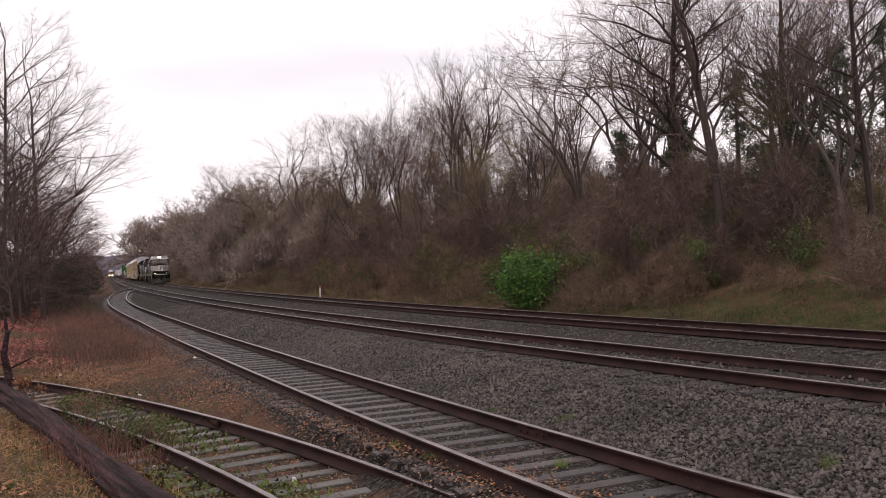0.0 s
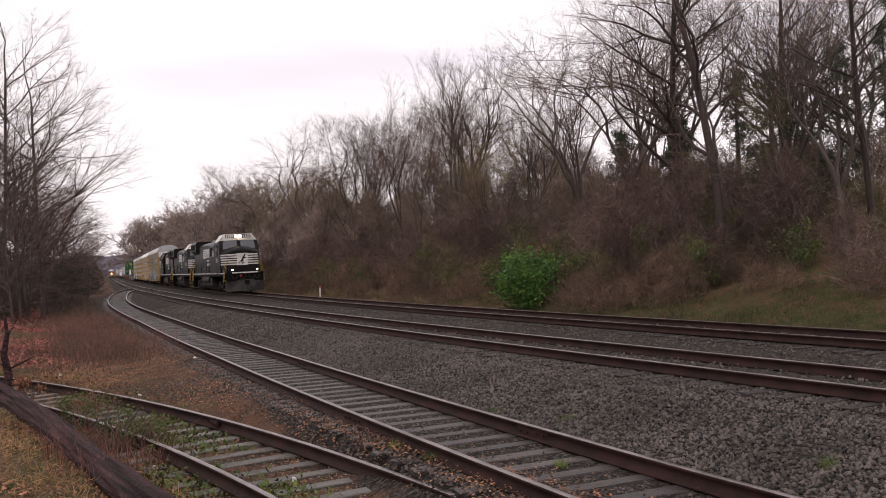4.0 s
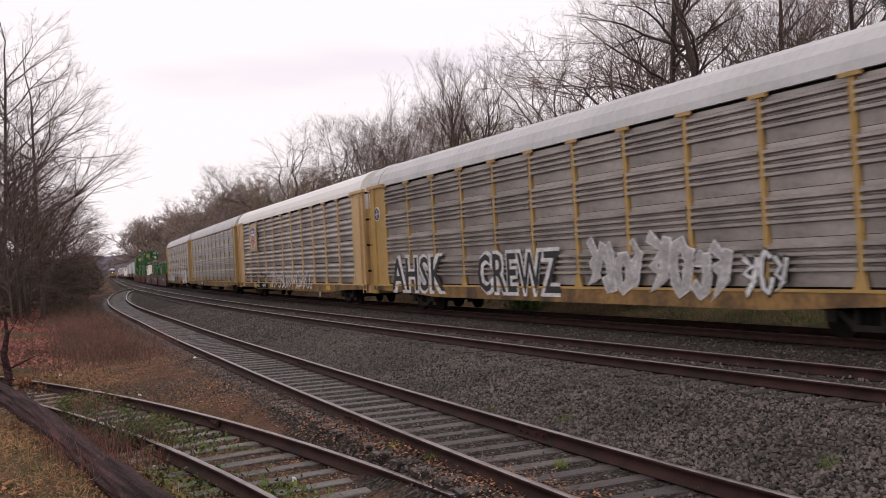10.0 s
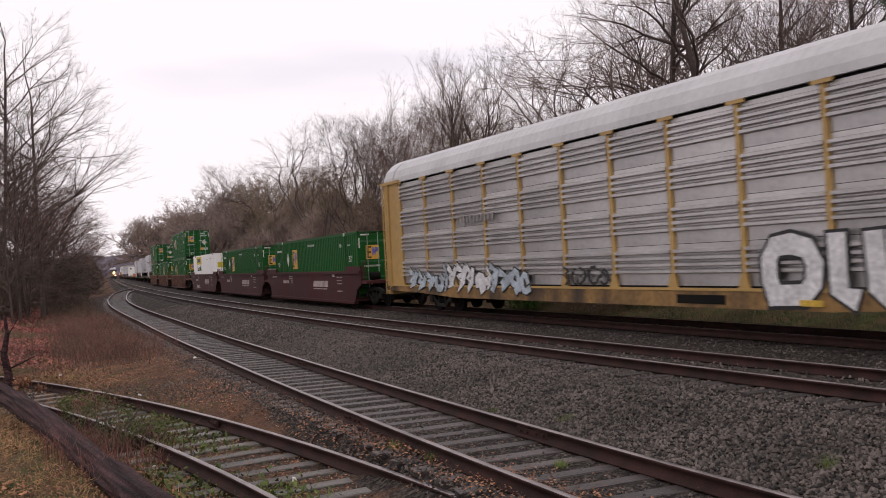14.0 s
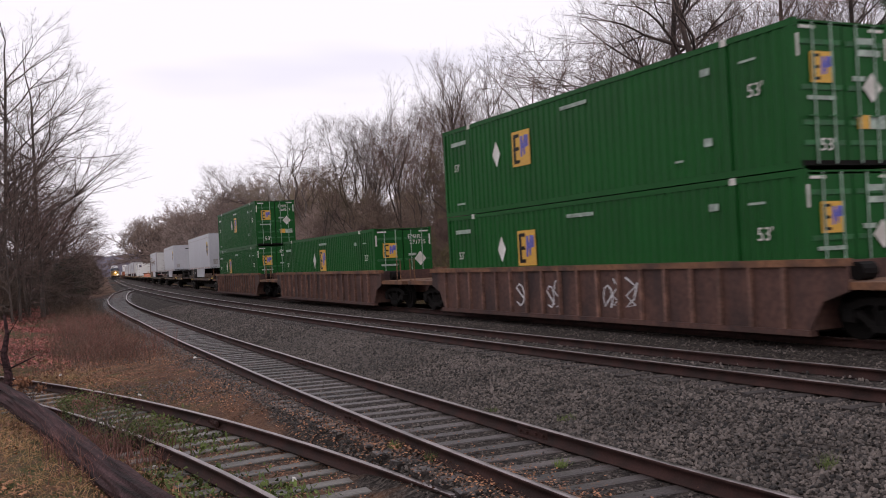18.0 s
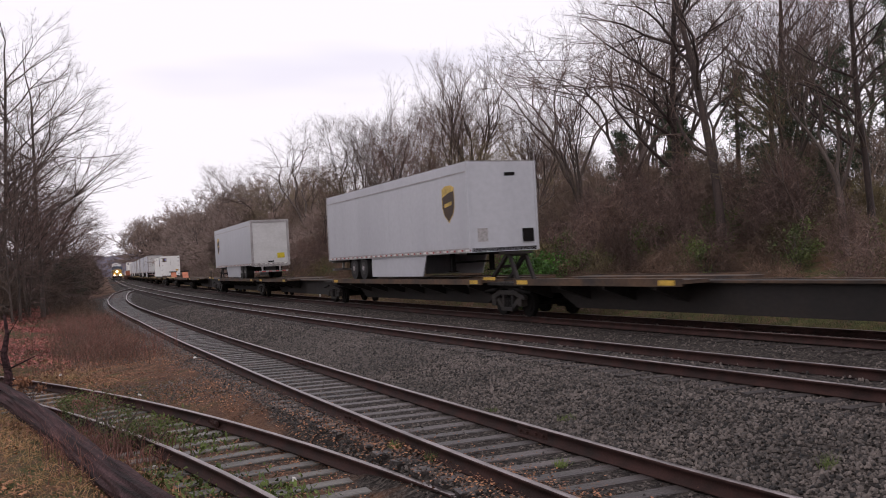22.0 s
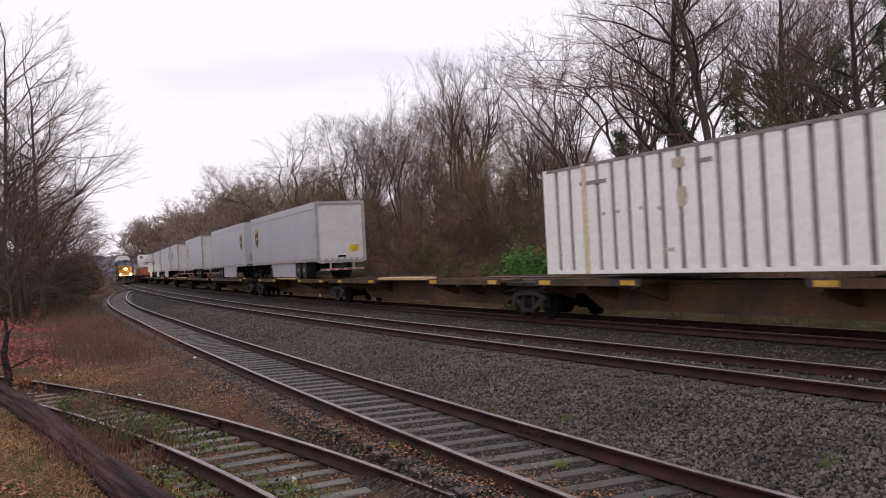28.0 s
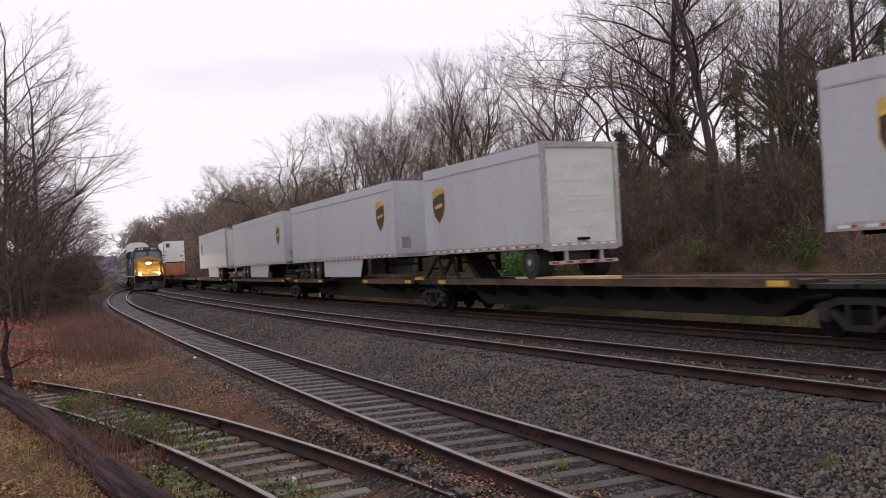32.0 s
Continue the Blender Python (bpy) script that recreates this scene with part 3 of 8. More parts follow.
# ---------------------------------------------------------------- loose cover: stones, leaves, stems
def tri_stones(n, s0, s1, l0, l1, size, seed, zfun, keep=None):
    """Angular stones strewn over a strip."""
    rng = np.random.RandomState(seed)
    s, l = rng.uniform(s0, s1, n), rng.uniform(l0, l1, n)
    if keep is not None:
        ok = keep(s, l)
        s, l = s[ok], l[ok]
        n = len(s)
    z = np.array([zfun(float(a), float(b)) for a, b in zip(s, l)])
    c = at_many(s, l, z)
    base = np.array([(1, 0, 0), (-0.5, 0.86, 0), (-0.5, -0.86, 0), (0.3, 0.4, 0.8), (-0.5, 0.1, 0.75), (0.25, -0.5, 0.7)], dtype=float)
    faces = np.array([(0, 1, 3), (1, 4, 3), (1, 2, 4), (2, 5, 4), (2, 0, 5), (0, 3, 5), (3, 4, 5)])
    V = base[None] * (1 + rng.uniform(-0.45, 0.45, (n, 6, 3))) + np.array([0, 0, 1.0]) * (base[None, :, :1] * rng.uniform(-0.5, 0.5, (n, 1, 1)) + base[None, :, 1:2] * rng.uniform(-0.5, 0.5, (n, 1, 1)))
    V *= (size * rng.uniform(0.5, 1.25, n))[:, None, None]
    a = rng.uniform(0, math.tau, n)
    ca, sa = np.cos(a)[:, None], np.sin(a)[:, None]
    x, y = V[..., 0] * ca - V[..., 1] * sa, V[..., 0] * sa + V[..., 1] * ca
    V = np.stack([x, y, V[..., 2] - size * 0.25 + size * rng.uniform(-0.5, 0.6, n)[:, None]], -1) + c[:, None, :]
    F = faces[None] + (np.arange(n) * 6)[:, None, None]
    return V.reshape(-1, 3), F.reshape(-1, 3)


def on_rail(s, l):
    b = np.interp(s, np.arange(-60, 140, 1.0), [lat_b(float(q)) for q in np.arange(-60, 140, 1.0)])
    clear = np.ones(len(s), dtype=bool)
    for c in (b - 0.7535, b + 0.7535, -4.98 - 0.7535, -4.98 + 0.7535, -0.7535, 0.7535):
        clear &= abs(l - c) > 0.10
    return clear


def stone_z(s, l):
    return ground_z(s, l) + 0.01


sv, sf = tri_stones(46000, -38, -15.5, -9.1, -5.6, 0.030, 1, stone_z, on_rail)
V2, F2 = tri_stones(15000, -38, -10, -11.5, -8.6, 0.022, 2, lambda s, l: stone_z(s, l) - 0.012, on_rail)
V3, F3 = tri_stones(22000, -38, 10, -6.3, 1.8, 0.028, 3, stone_z, on_rail)
V4, F4 = tri_stones(16000, -15.5, 16, -8.9, -5.6, 0.034, 4, stone_z, on_rail)
V5, F5 = tri_stones(16000, -37, -10, -13.8, -10.9, 0.024, 5, lambda s, l: ground_z(s, l) + 0.014)
vs, fs, off = [], [], 0
for a, b in ((sv, sf), (V2, F2), (V3, F3), (V4, F4), (V5, F5)):
    vs.append(a), fs.append(b + off)
    off += len(a)
stones = raw("ballast_stones", np.concatenate(vs), np.concatenate(fs), M_STONE)
tagged(stones, "coarse grey crushed-stone ballast between the tracks", "ballast", kind="stuff")

# ---------------------------------------------------------------- rolling stock
# Local axes of a vehicle: x forwards, y towards the far bank, z up from the rail head.
def bogie(parent, x, axles, base, r, material=None, y=1.02):
    """A truck: cast side frames, springs, wheels on axles."""
    root = part("truck", MB().box(x - 0.35, x + 0.35, -0.9, 0.9, 0.45, 0.72).box(x - base / 2, x + base / 2, -0.25, 0.25, 0.4, 0.6), M_UNDER, parent)
    n = len(axles)
    for side in (-1, 1):
        yy = side * y
        mb = MB()
        lo, hi = yy - 0.07, yy + 0.07
        x0, x1 = x + axles[0], x + axles[-1]
        if n == 2:
            # top chord, tension members, columns, spring seat and journal boxes, open between
            mb.prism_y([(x0 - 0.26, 0.56), (x0 - 0.22, 0.66), (x0 + 0.36, 0.82), (x1 - 0.36, 0.82), (x1 + 0.22, 0.66), (x1 + 0.26, 0.56), (x1 + 0.1, 0.54), (x1 - 0.4, 0.68), (x0 + 0.4, 0.68), (x0 - 0.1, 0.54)], lo, hi)
            mb.prism_y([(x0 + 0.1, 0.5), (x0 + 0.2, 0.58), (x - 0.3, 0.34), (x - 0.36, 0.2)], lo, hi)
            mb.prism_y([(x1 - 0.1, 0.5), (x1 - 0.2, 0.58), (x + 0.3, 0.34), (x + 0.36, 0.2)], lo, hi)
            mb.box(x - 0.38, x + 0.38, lo - 0.03, hi + 0.03, 0.18, 0.30)
            for k in (-0.34, 0.26):
                mb.box(x + k, x + k + 0.08, lo + 0.005, hi - 0.005, 0.3, 0.7)
            for a in axles:
                mb.box(x + a - 0.13, x + a + 0.13, lo - 0.04, hi + 0.04, 0.33, 0.6, 0.03)
        else:
            mb.prism_y([(x0 - 0.5, 0.55), (x0 - 0.5, 0.8), (x0 + 0.4, 0.92), (x1 - 0.4, 0.92), (x1 + 0.5, 0.8), (x1 + 0.5, 0.55), (x1 + 0.3, 0.42), (x0 - 0.3, 0.42)], lo, hi)
            for a in axles:
                mb.box(x + a - 0.24, x + a + 0.24, lo - 0.06, hi + 0.02, 0.2, 0.66)
                mb.box(x + a - 0.16, x + a + 0.16, lo - 0.1, hi, 0.36, 0.64, 0.03)
            mb.tube([(x0 + 0.9, yy + side * 0.1, 0.78), (x0 + 1.3, yy + side * 0.1, 0.78)], 0.12, 10)
            mb.tube([(x1 - 1.3, yy + side * 0.1, 0.78), (x1 - 0.9, yy + side * 0.1, 0.78)], 0.12, 10)
        part("side_frame", mb, material or M_TRUCK, root)
        sp = MB()
        for k in (-0.18, 0.0, 0.18):
            sp.tube([(x + k, yy, 0.3), (x + k, yy, 0.58)], 0.08, 8)
        part("spring_group", sp, M_UNDER, root)
    for a in axles:
        mb = MB()
        for side in (-1, 1):
            mb.wheel(x + a, side * 0.68, side * 0.82, r, r, 24)
            mb.wheel(x + a, side * 0.82, side * 0.86, r, r * 0.72, 20)
        mb.wheel(x + a, -0.7, 0.7, r, 0.09, 8)
        part("wheelset", mb, M_UNDER, root)
    return root


def coupler(parent, x, side):
    mb = MB().box(min(x, x + side * 0.75), max(x, x + side * 0.75), -0.09, 0.09, 0.74, 0.94).box(min(x + side * 0.6, x + side * 0.95), max(x + side * 0.6, x + side * 0.95), -0.17, 0.17, 0.68, 1.0, 0.04)
    part("coupler", mb, M_UNDER, parent)
    part("air_hose", MB().tube([(x, 0.35, 0.85), (x + side * 0.3, 0.38, 0.5), (x + side * 0.6, 0.3, 0.45)], 0.03, 6), M_UNDER, parent)


def locomotive(number, body=None, nose=None, roof=None, stripes=True, lit=True, label="", tank=None, near=-1):
    """A wide-nosed six-axle road engine: near is the side, in its own axes, that carries the detail seen."""
    body, nose = body or M_BLACK, nose or M_BLACK
    root = thing("locomotive", label, "locomotive", "locomotives of the train")
    # frame and walkway
    part("frame", MB().box(-11.2, 10.6, -1.5, 1.5, 1.36, 1.62).box(-11.0, 10.4, -0.7, 0.7, 0.95, 1.4), M_UNDER, root)
    # hood
    part("long_hood", MB().prism_x([(-1.22, 1.62), (1.22, 1.62), (1.22, 4.02), (0.95, 4.32), (-0.95, 4.32), (-1.22, 4.02)], -7.0, 2.6), body, root)
    part("alternator_cabinet", MB().prism_x([(-1.52, 1.62), (1.52, 1.62), (1.52, 3.9), (1.2, 4.42), (-1.2, 4.42), (-1.52, 3.9)], 2.6, 5.6), body, root)
    part("radiator_housing", MB().prism_x([(-1.22, 1.62), (1.22, 1.62), (1.22, 3.45), (1.55, 3.75), (1.55, 4.42), (1.35, 4.62), (-1.35, 4.62), (-1.55, 4.42), (-1.55, 3.75), (-1.22, 3.45)], -11.0, -7.0), body, root)
    part("rear_hood", MB().prism_x([(-1.0, 1.62), (1.0, 1.62), (1.0, 3.5), (-1.0, 3.5)], -11.05, -10.9), body, root)
    for x in (-10.2, -9.1, -8.0):
        part("radiator_shutter", MB().box(x - 0.45, x + 0.45, -1.58, -1.55, 3.85, 4.36), M_UNDER, root)
        part("radiator_shutter", MB().box(x - 0.45, x + 0.45, 1.55, 1.58, 3.85, 4.36), M_UNDER, root)
    part("exhaust_stack", MB().box(-1.1, 0.9, -0.5, 0.5, 4.32, 4.52, 0.05), M_UNDER, root)
    part("cooling_fan_hatch", MB().box(-5.6, -3.4, -0.7, 0.7, 4.3, 4.42, 0.04), M_UNDER, root)
    part("cabinet_grille", MB().box(3.0, 4.3, -1.56, -1.52, 3.1, 3.75), M_UNDER, root)
    part("cabinet_grille", MB().box(3.0, 4.3, 1.52, 1.56, 3.1, 3.75), M_UNDER, root)
    for i, x in enumerate(np.arange(-6.7, 2.2, 0.98)):
        for sd in (-1, 1):
            part("hood_door", MB().box(x + 0.03, x + 0.95, min(sd * 1.22, sd * 1.24), max(sd * 1.22, sd * 1.24), 1.75, 2.95, 0.01), body, root)
    for sd in (-1, 1):
        for x in (-6.4, 1.2):
            for j in range(3):
                part("louvre", MB().box(x, x + 0.7, min(sd * 1.24, sd * 1.255), max(sd * 1.24, sd * 1.255), 1.95 + j * 0.2, 2.05 + j * 0.2), M_GREYPAINT, root)
    # cab
    cabw = 1.55
    cab = part("cab", MB().loft([[(5.6, -cabw, 1.62), (5.6, cabw, 1.62), (5.6, cabw, 4.05), (5.6, 1.15, 4.62), (5.6, -1.15, 4.62), (5.6, -cabw, 4.05)],
                                 [(8.35, -cabw, 1.62), (8.35, cabw, 1.62), (8.4, cabw, 4.05), (8.3, 1.1, 4.64), (8.3, -1.1, 4.64), (8.4, -cabw, 4.05)],
                                 [(8.8, -cabw, 1.62), (8.8, cabw, 1.62), (8.7, cabw, 3.42), (8.6, 1.0, 3.5), (8.6, -1.0, 3.5), (8.7, -cabw, 3.42)]]), body, root)
    if roof:
        part("cab_roof", MB().loft([[(6.4, -1.57, 4.1), (6.4, -1.16, 4.66), (6.4, 1.16, 4.66), (6.4, 1.57, 4.1)], [(8.3, -1.57, 4.1), (8.25, -1.12, 4.70), (8.25, 1.12, 4.70), (8.3, 1.57, 4.1)], [(8.46, -1.46, 4.2), (8.44, -1.05, 4.5), (8.44, 1.05, 4.5), (8.46, 1.46, 4.2)]]), roof, cab, "white cab roof")
    part("number_board", MB().box(8.3, 8.46, -1.0, -0.32, 4.38, 4.66), M_GREYPAINT, cab)
    part("number_board", MB().box(8.3, 8.46, 0.32, 1.0, 4.38, 4.66), M_GREYPAINT, cab)
    for yb in (-0.95, -0.8, -0.65, -0.5, 0.4, 0.55, 0.7, 0.85):
        part("number_bar", MB().box(8.46, 8.466, yb, yb + 0.09, 4.42, 4.62), M_WHITE, cab)
    part("hose_box", MB().tube([(11.02, -0.32, 1.36), (11.14, -0.32, 1.36)], 0.09, 12), M_RED, root, "red hose reel box")
    for yy in (-0.12, 0.12):
        if stripes:
            part("headlight", MB().tube([(8.3, yy, 4.52), (8.5, yy, 4.52)], 0.085, 12), M_LAMP if lit else M_GLASS, cab, "lit headlamp" if lit else "")
        else:
            part("headlight", MB().tube([(9.9, yy, 2.95), (10.12, yy, 2.95)], 0.10, 12), M_LAMP_FAR if lit else M_GLASS, root, "lit headlamp" if lit else "")
    if not stripes:
        part("lamp_housing", MB().box(9.9, 10.09, -0.32, 0.32, 2.78, 3.12, 0.04), M_UNDER, root)
    for sd in (-1, 1):
        # windscreen on the raked cab front
        part("windscreen", MB().loft([[(8.80, sd * 0.14, 3.52), (8.80, sd * 1.30, 3.48), (8.56, sd * 1.22, 4.18), (8.56, sd * 0.14, 4.22)], [(8.60, sd * 0.14, 3.52), (8.60, sd * 1.30, 3.48), (8.3, sd * 1.22, 4.18), (8.3, sd * 0.14, 4.22)]]), M_GLASS, cab)
        for x0 in (6.2, 6.95):
            part("side_window", MB().box(x0, x0 + 0.62, min(sd * 1.55, sd * 1.575), max(sd * 1.55, sd * 1.575), 3.02, 3.75), M_GLASS, cab)
            part("window_frame", MB().box(x0 - 0.05, x0, min(sd * 1.55, sd * 1.585), max(sd * 1.55, sd * 1.585), 2.98, 3.79).box(x0 + 0.62, x0 + 0.67, min(sd * 1.55, sd * 1.585), max(sd * 1.55, sd * 1.585), 2.98, 3.79), M_GREYPAINT, cab)
        part("awning", MB().prism_x([(sd * 1.56, 3.86), (sd * 1.9, 3.72), (sd * 1.9, 3.70), (sd * 1.56, 3.84)], 6.1, 7.7), M_GREYPAINT, cab)
        part("mirror", MB().box(5.86, 5.92, min(sd * 1.6, sd * 1.75), max(sd * 1.6, sd * 1.75), 3.0, 3.5), M_WHITE, cab)
    # nose
    nz = part("nose", MB().loft([[(8.45, -1.53, 1.62), (8.45, 1.53, 1.62), (8.45, 1.53, 3.42), (8.45, 0.9, 3.62), (8.45, 0.0, 3.78), (8.45, -0.9, 3.62), (8.45, -1.53, 3.42)],
                                 [(9.95, -1.22, 1.62), (9.95, 1.22, 1.62), (10.0, 1.22, 3.2), (9.9, 0.72, 3.42), (9.82, 0.0, 3.62), (9.9, -0.72, 3.42), (10.0, -1.22, 3.2)],
                                 [(10.05, -1.12, 1.62), (10.05, 1.12, 1.62), (10.05, 1.12, 3.1), (10.04, 0.7, 3.3), (10.0, 0.0, 3.48), (10.04, -0.7, 3.3), (10.05, -1.12, 3.1)]]), nose, root)
    if stripes:
        for j in range(5):
            z0 = 2.22 + j * 0.185
            part("white_stripe", MB().box(10.05, 10.065, -1.19, 1.19, z0, z0 + 0.105), M_WHITE, nz)
            for sd in (-1, 1):
                part("white_stripe", MB().loft([[(8.55, sd * 1.525, z0), (8.55, sd * 1.545, z0), (8.55, sd * 1.545, z0 + 0.105), (8.55, sd * 1.525, z0 + 0.105)], [(10.05, sd * 1.2, z0), (10.05, sd * 1.22, z0), (10.05, sd * 1.22, z0 + 0.105), (10.05, sd * 1.2, z0 + 0.105)]]), M_WHITE, nz)
        door = part("nose_door", MB().box(10.06, 10.09, -0.42, 0.42, 2.18, 3.12), M_WHITE, nz, "white nose door with a black emblem")
        for q in ([(-0.12, 2.52), (0.02, 2.46), (0.18, 2.78), (0.06, 2.88)], [(0.06, 2.84), (0.16, 2.8), (0.26, 3.04), (0.2, 3.06)], [(0.2, 3.06), (0.26, 3.0), (0.36, 2.92), (0.33, 2.98)], [(0.12, 2.74), (0.17, 2.7), (0.36, 2.76), (0.34, 2.81)], [(-0.12, 2.52), (-0.05, 2.5), (0.05, 2.24), (0.0, 2.24)], [(-0.02, 2.5), (0.05, 2.5), (0.16, 2.3), (0.11, 2.28)], [(-0.12, 2.56), (-0.1, 2.5), (-0.3, 2.3), (-0.33, 2.36)]):
            part("emblem", MB().loft([[(10.092, a_, b_) for a_, b_ in q], [(10.1, a_, b_) for a_, b_ in q]]), M_BLACK, door)
    # front end
    part("front_platform", MB().box(10.0, 11.05, -1.45, 1.45, 1.45, 1.62), M_UNDER, root)
    part("anticlimber", MB().box(11.0, 11.2, -1.0, 1.0, 1.55, 1.64), M_WHITE, root)
    part("snow_plough", MB().loft([[(10.75, -1.5, 0.16), (10.75, -1.5, 1.05), (10.65, -1.5, 1.05), (10.6, -1.5, 0.16)], [(11.5, -0.05, 0.16), (11.2, -0.05, 1.05), (11.1, -0.05, 1.05), (11.35, -0.05, 0.16)], [(11.5, 0.05, 0.16), (11.2, 0.05, 1.05), (11.1, 0.05, 1.05), (11.35, 0.05, 0.16)], [(10.75, 1.5, 0.16), (10.75, 1.5, 1.05), (10.65, 1.5, 1.05), (10.6, 1.5, 0.16)]]), M_GREYPAINT, root, "dusty grey snow plough")
    for y0_, y1_ in ((-1.05, -0.55), (-0.5, 0.1), (0.25, 0.75), (0.7, 1.15)):
        part("air_hose", MB().tube([(11.04, y0_, 1.42), (11.16, y0_ * 0.7 + y1_ * 0.3, 1.16), (11.2, (y0_ + y1_) / 2, 1.1), (11.16, y0_ * 0.3 + y1_ * 0.7, 1.16), (11.04, y1_, 1.42)], 0.022, 6), M_GREYPAINT, root)
    part("end_plate", MB().box(10.9, 11.02, -1.4, 1.4, 0.95, 1.5), M_UNDER, root)
    for sd in (-1, 1):
        part("ditch_light", MB().tube([(10.95, sd * 0.95, 1.82), (11.12, sd * 0.95, 1.82)], 0.06 if stripes else 0.09, 12), (M_DITCH if stripes else M_LAMP_FAR) if lit else M_GLASS, root)
        for end, xs in ((1, 10.35), (-1, -10.55)):
            for j in range(4):
                part("step", MB().box(xs - 0.28, xs + 0.28, min(sd * 1.2, sd * 1.55), max(sd * 1.2, sd * 1.55), 0.35 + j * 0.34, 0.38 + j * 0.34), M_YELLOW, root)
            part("step_well", MB().box(xs - 0.34, xs - 0.3, min(sd * 1.1, sd * 1.5), max(sd * 1.1, sd * 1.5), 0.3, 1.62).box(xs + 0.3, xs + 0.34, min(sd * 1.1, sd * 1.5), max(sd * 1.1, sd * 1.5), 0.3, 1.62), M_UNDER, root)
            for dx in (-0.34, 0.34):
                part("grab_rail", MB().tube([(xs + dx, sd * 1.53, 0.9), (xs + dx, sd * 1.5, 1.7), (xs + dx + end * 0.12, sd * 1.35, 2.35), (xs + dx + end * 0.25, sd * 1.2, 2.5)], 0.017, 6), M_YELLOW, root, "yellow grab rail")
        # walkway rail with stanchions, and the broken white sill line
        part("handrail", MB().tube([(-9.9, sd * 1.46, 2.62), (5.2, sd * 1.46, 2.62)], 0.017, 5), M_GREYPAINT, root)
        for x in np.arange(-9.6, 5.2, 1.85):
            part("stanchion", MB().tube([(x, sd * 1.46, 1.62), (x, sd * 1.46, 2.62)], 0.017, 5), M_UNDER, root)
        for x in np.arange(-10.0, 9.6, 1.38):
            part("sill_stripe", MB().box(x, x + 1.28, min(sd * 1.5, sd * 1.508), max(sd * 1.5, sd * 1.508), 1.54, 1.63), M_WHITE, root)
    # fuel tank, air tanks, trucks
    part("fuel_tank", MB().prism_x([(-1.05, 0.28), (1.05, 0.28), (1.42, 0.6), (1.42, 1.2), (-1.42, 1.2), (-1.42, 0.6)], -3.6, 2.6), tank or M_TANK, root, "dusty grey fuel tank")
    if tank is None:
        for x in (-2.9, -0.6):
            part("air_reservoir", MB().tube([(x - 0.05, near * 1.25, 1.05), (x + 0.1, near * 1.3, 1.05), (x + 1.7, near * 1.3, 1.05), (x + 1.85, near * 1.25, 1.05)], 0.3, 14), M_TANK, root)
    for x in (-7.3, 7.0):
        bogie(root, x, (-1.95, 0, 1.95), 4.6, 0.53)
    coupler(root, 11.0, 1), coupler(root, -11.1, -1)
    # markings on the side that faces the near bank
    y = near * 1.03
    turn = 1 if near < 0 else -1
    rot = Matrix.Identity(4) if near < 0 else Matrix.Rotation(math.pi, 4, "Z")

    def put(name, mb, mt, lab=""):
        me = mb.mesh(name)
        me.transform(rot)
        me.materials.append(mt)
        return part(name, me, mt, root, lab)
    if stripes:
        # emblem: a plain block of bars with two solid shapes, and two rows of bars for the lettering below it
        ex, ye = -1.6 if turn > 0 else 2.2, -1.245
        for j in range(5):
            put("emblem_bar", MB().plate([(ex - 2.3, 2.98 + j * 0.165), (ex - 0.12 + 0.06 * j, 2.98 + j * 0.165), (ex - 0.06 + 0.06 * j, 3.105 + j * 0.165), (ex - 2.3, 3.105 + j * 0.165)], ye), M_WHITE)
        for x_ in (0.02, 1.06):
            put("emblem_block", MB().plate([(ex + x_, 2.98), (ex + x_ + 0.8, 2.98), (ex + x_ + 0.98, 3.77), (ex + x_ + 0.18, 3.77)], ye), M_WHITE, "faded white slanted block")
            put("emblem_notch", MB().plate([(ex + x_ + 0.4, 2.98), (ex + x_ + 0.5, 2.98), (ex + x_ + 0.56, 3.3), (ex + x_ + 0.46, 3.3)], ye - 0.003), M_BLACK)
        for row, (n_, w_) in enumerate(((7, 0.235), (8, 0.26))):
            for j in range(n_):
                x_ = ex + 0.05 + j * w_
                put("lettering_bar", MB().plate([(x_, 2.62 - row * 0.32), (x_ + w_ * 0.7, 2.62 - row * 0.32), (x_ + w_ * 0.74, 2.82 - row * 0.32), (x_ + 0.02, 2.82 - row * 0.32)], ye), M_WHITE)
        # road number on the cab side
        t = words(number, 0.5, near_side(7.0 * turn, -1.558, 2.62), M_WHITE, root, "white road number", "road_number")
        t.data.transform(rot)
        put("hood_edge_line", MB().plate([(-6.2 if turn > 0 else -2.4, 4.0), (2.4 if turn > 0 else 6.2, 4.0), (2.4 if turn > 0 else 6.2, 4.07), (-6.2 if turn > 0 else -2.4, 4.07)], -1.225), M_GREYPAINT)
        put("data_bar", MB().plate([(-4.0, 2.0), (-3.6, 2.0), (-3.6, 2.1), (-4.0, 2.1)], -1.245), M_WHITE)
    return root


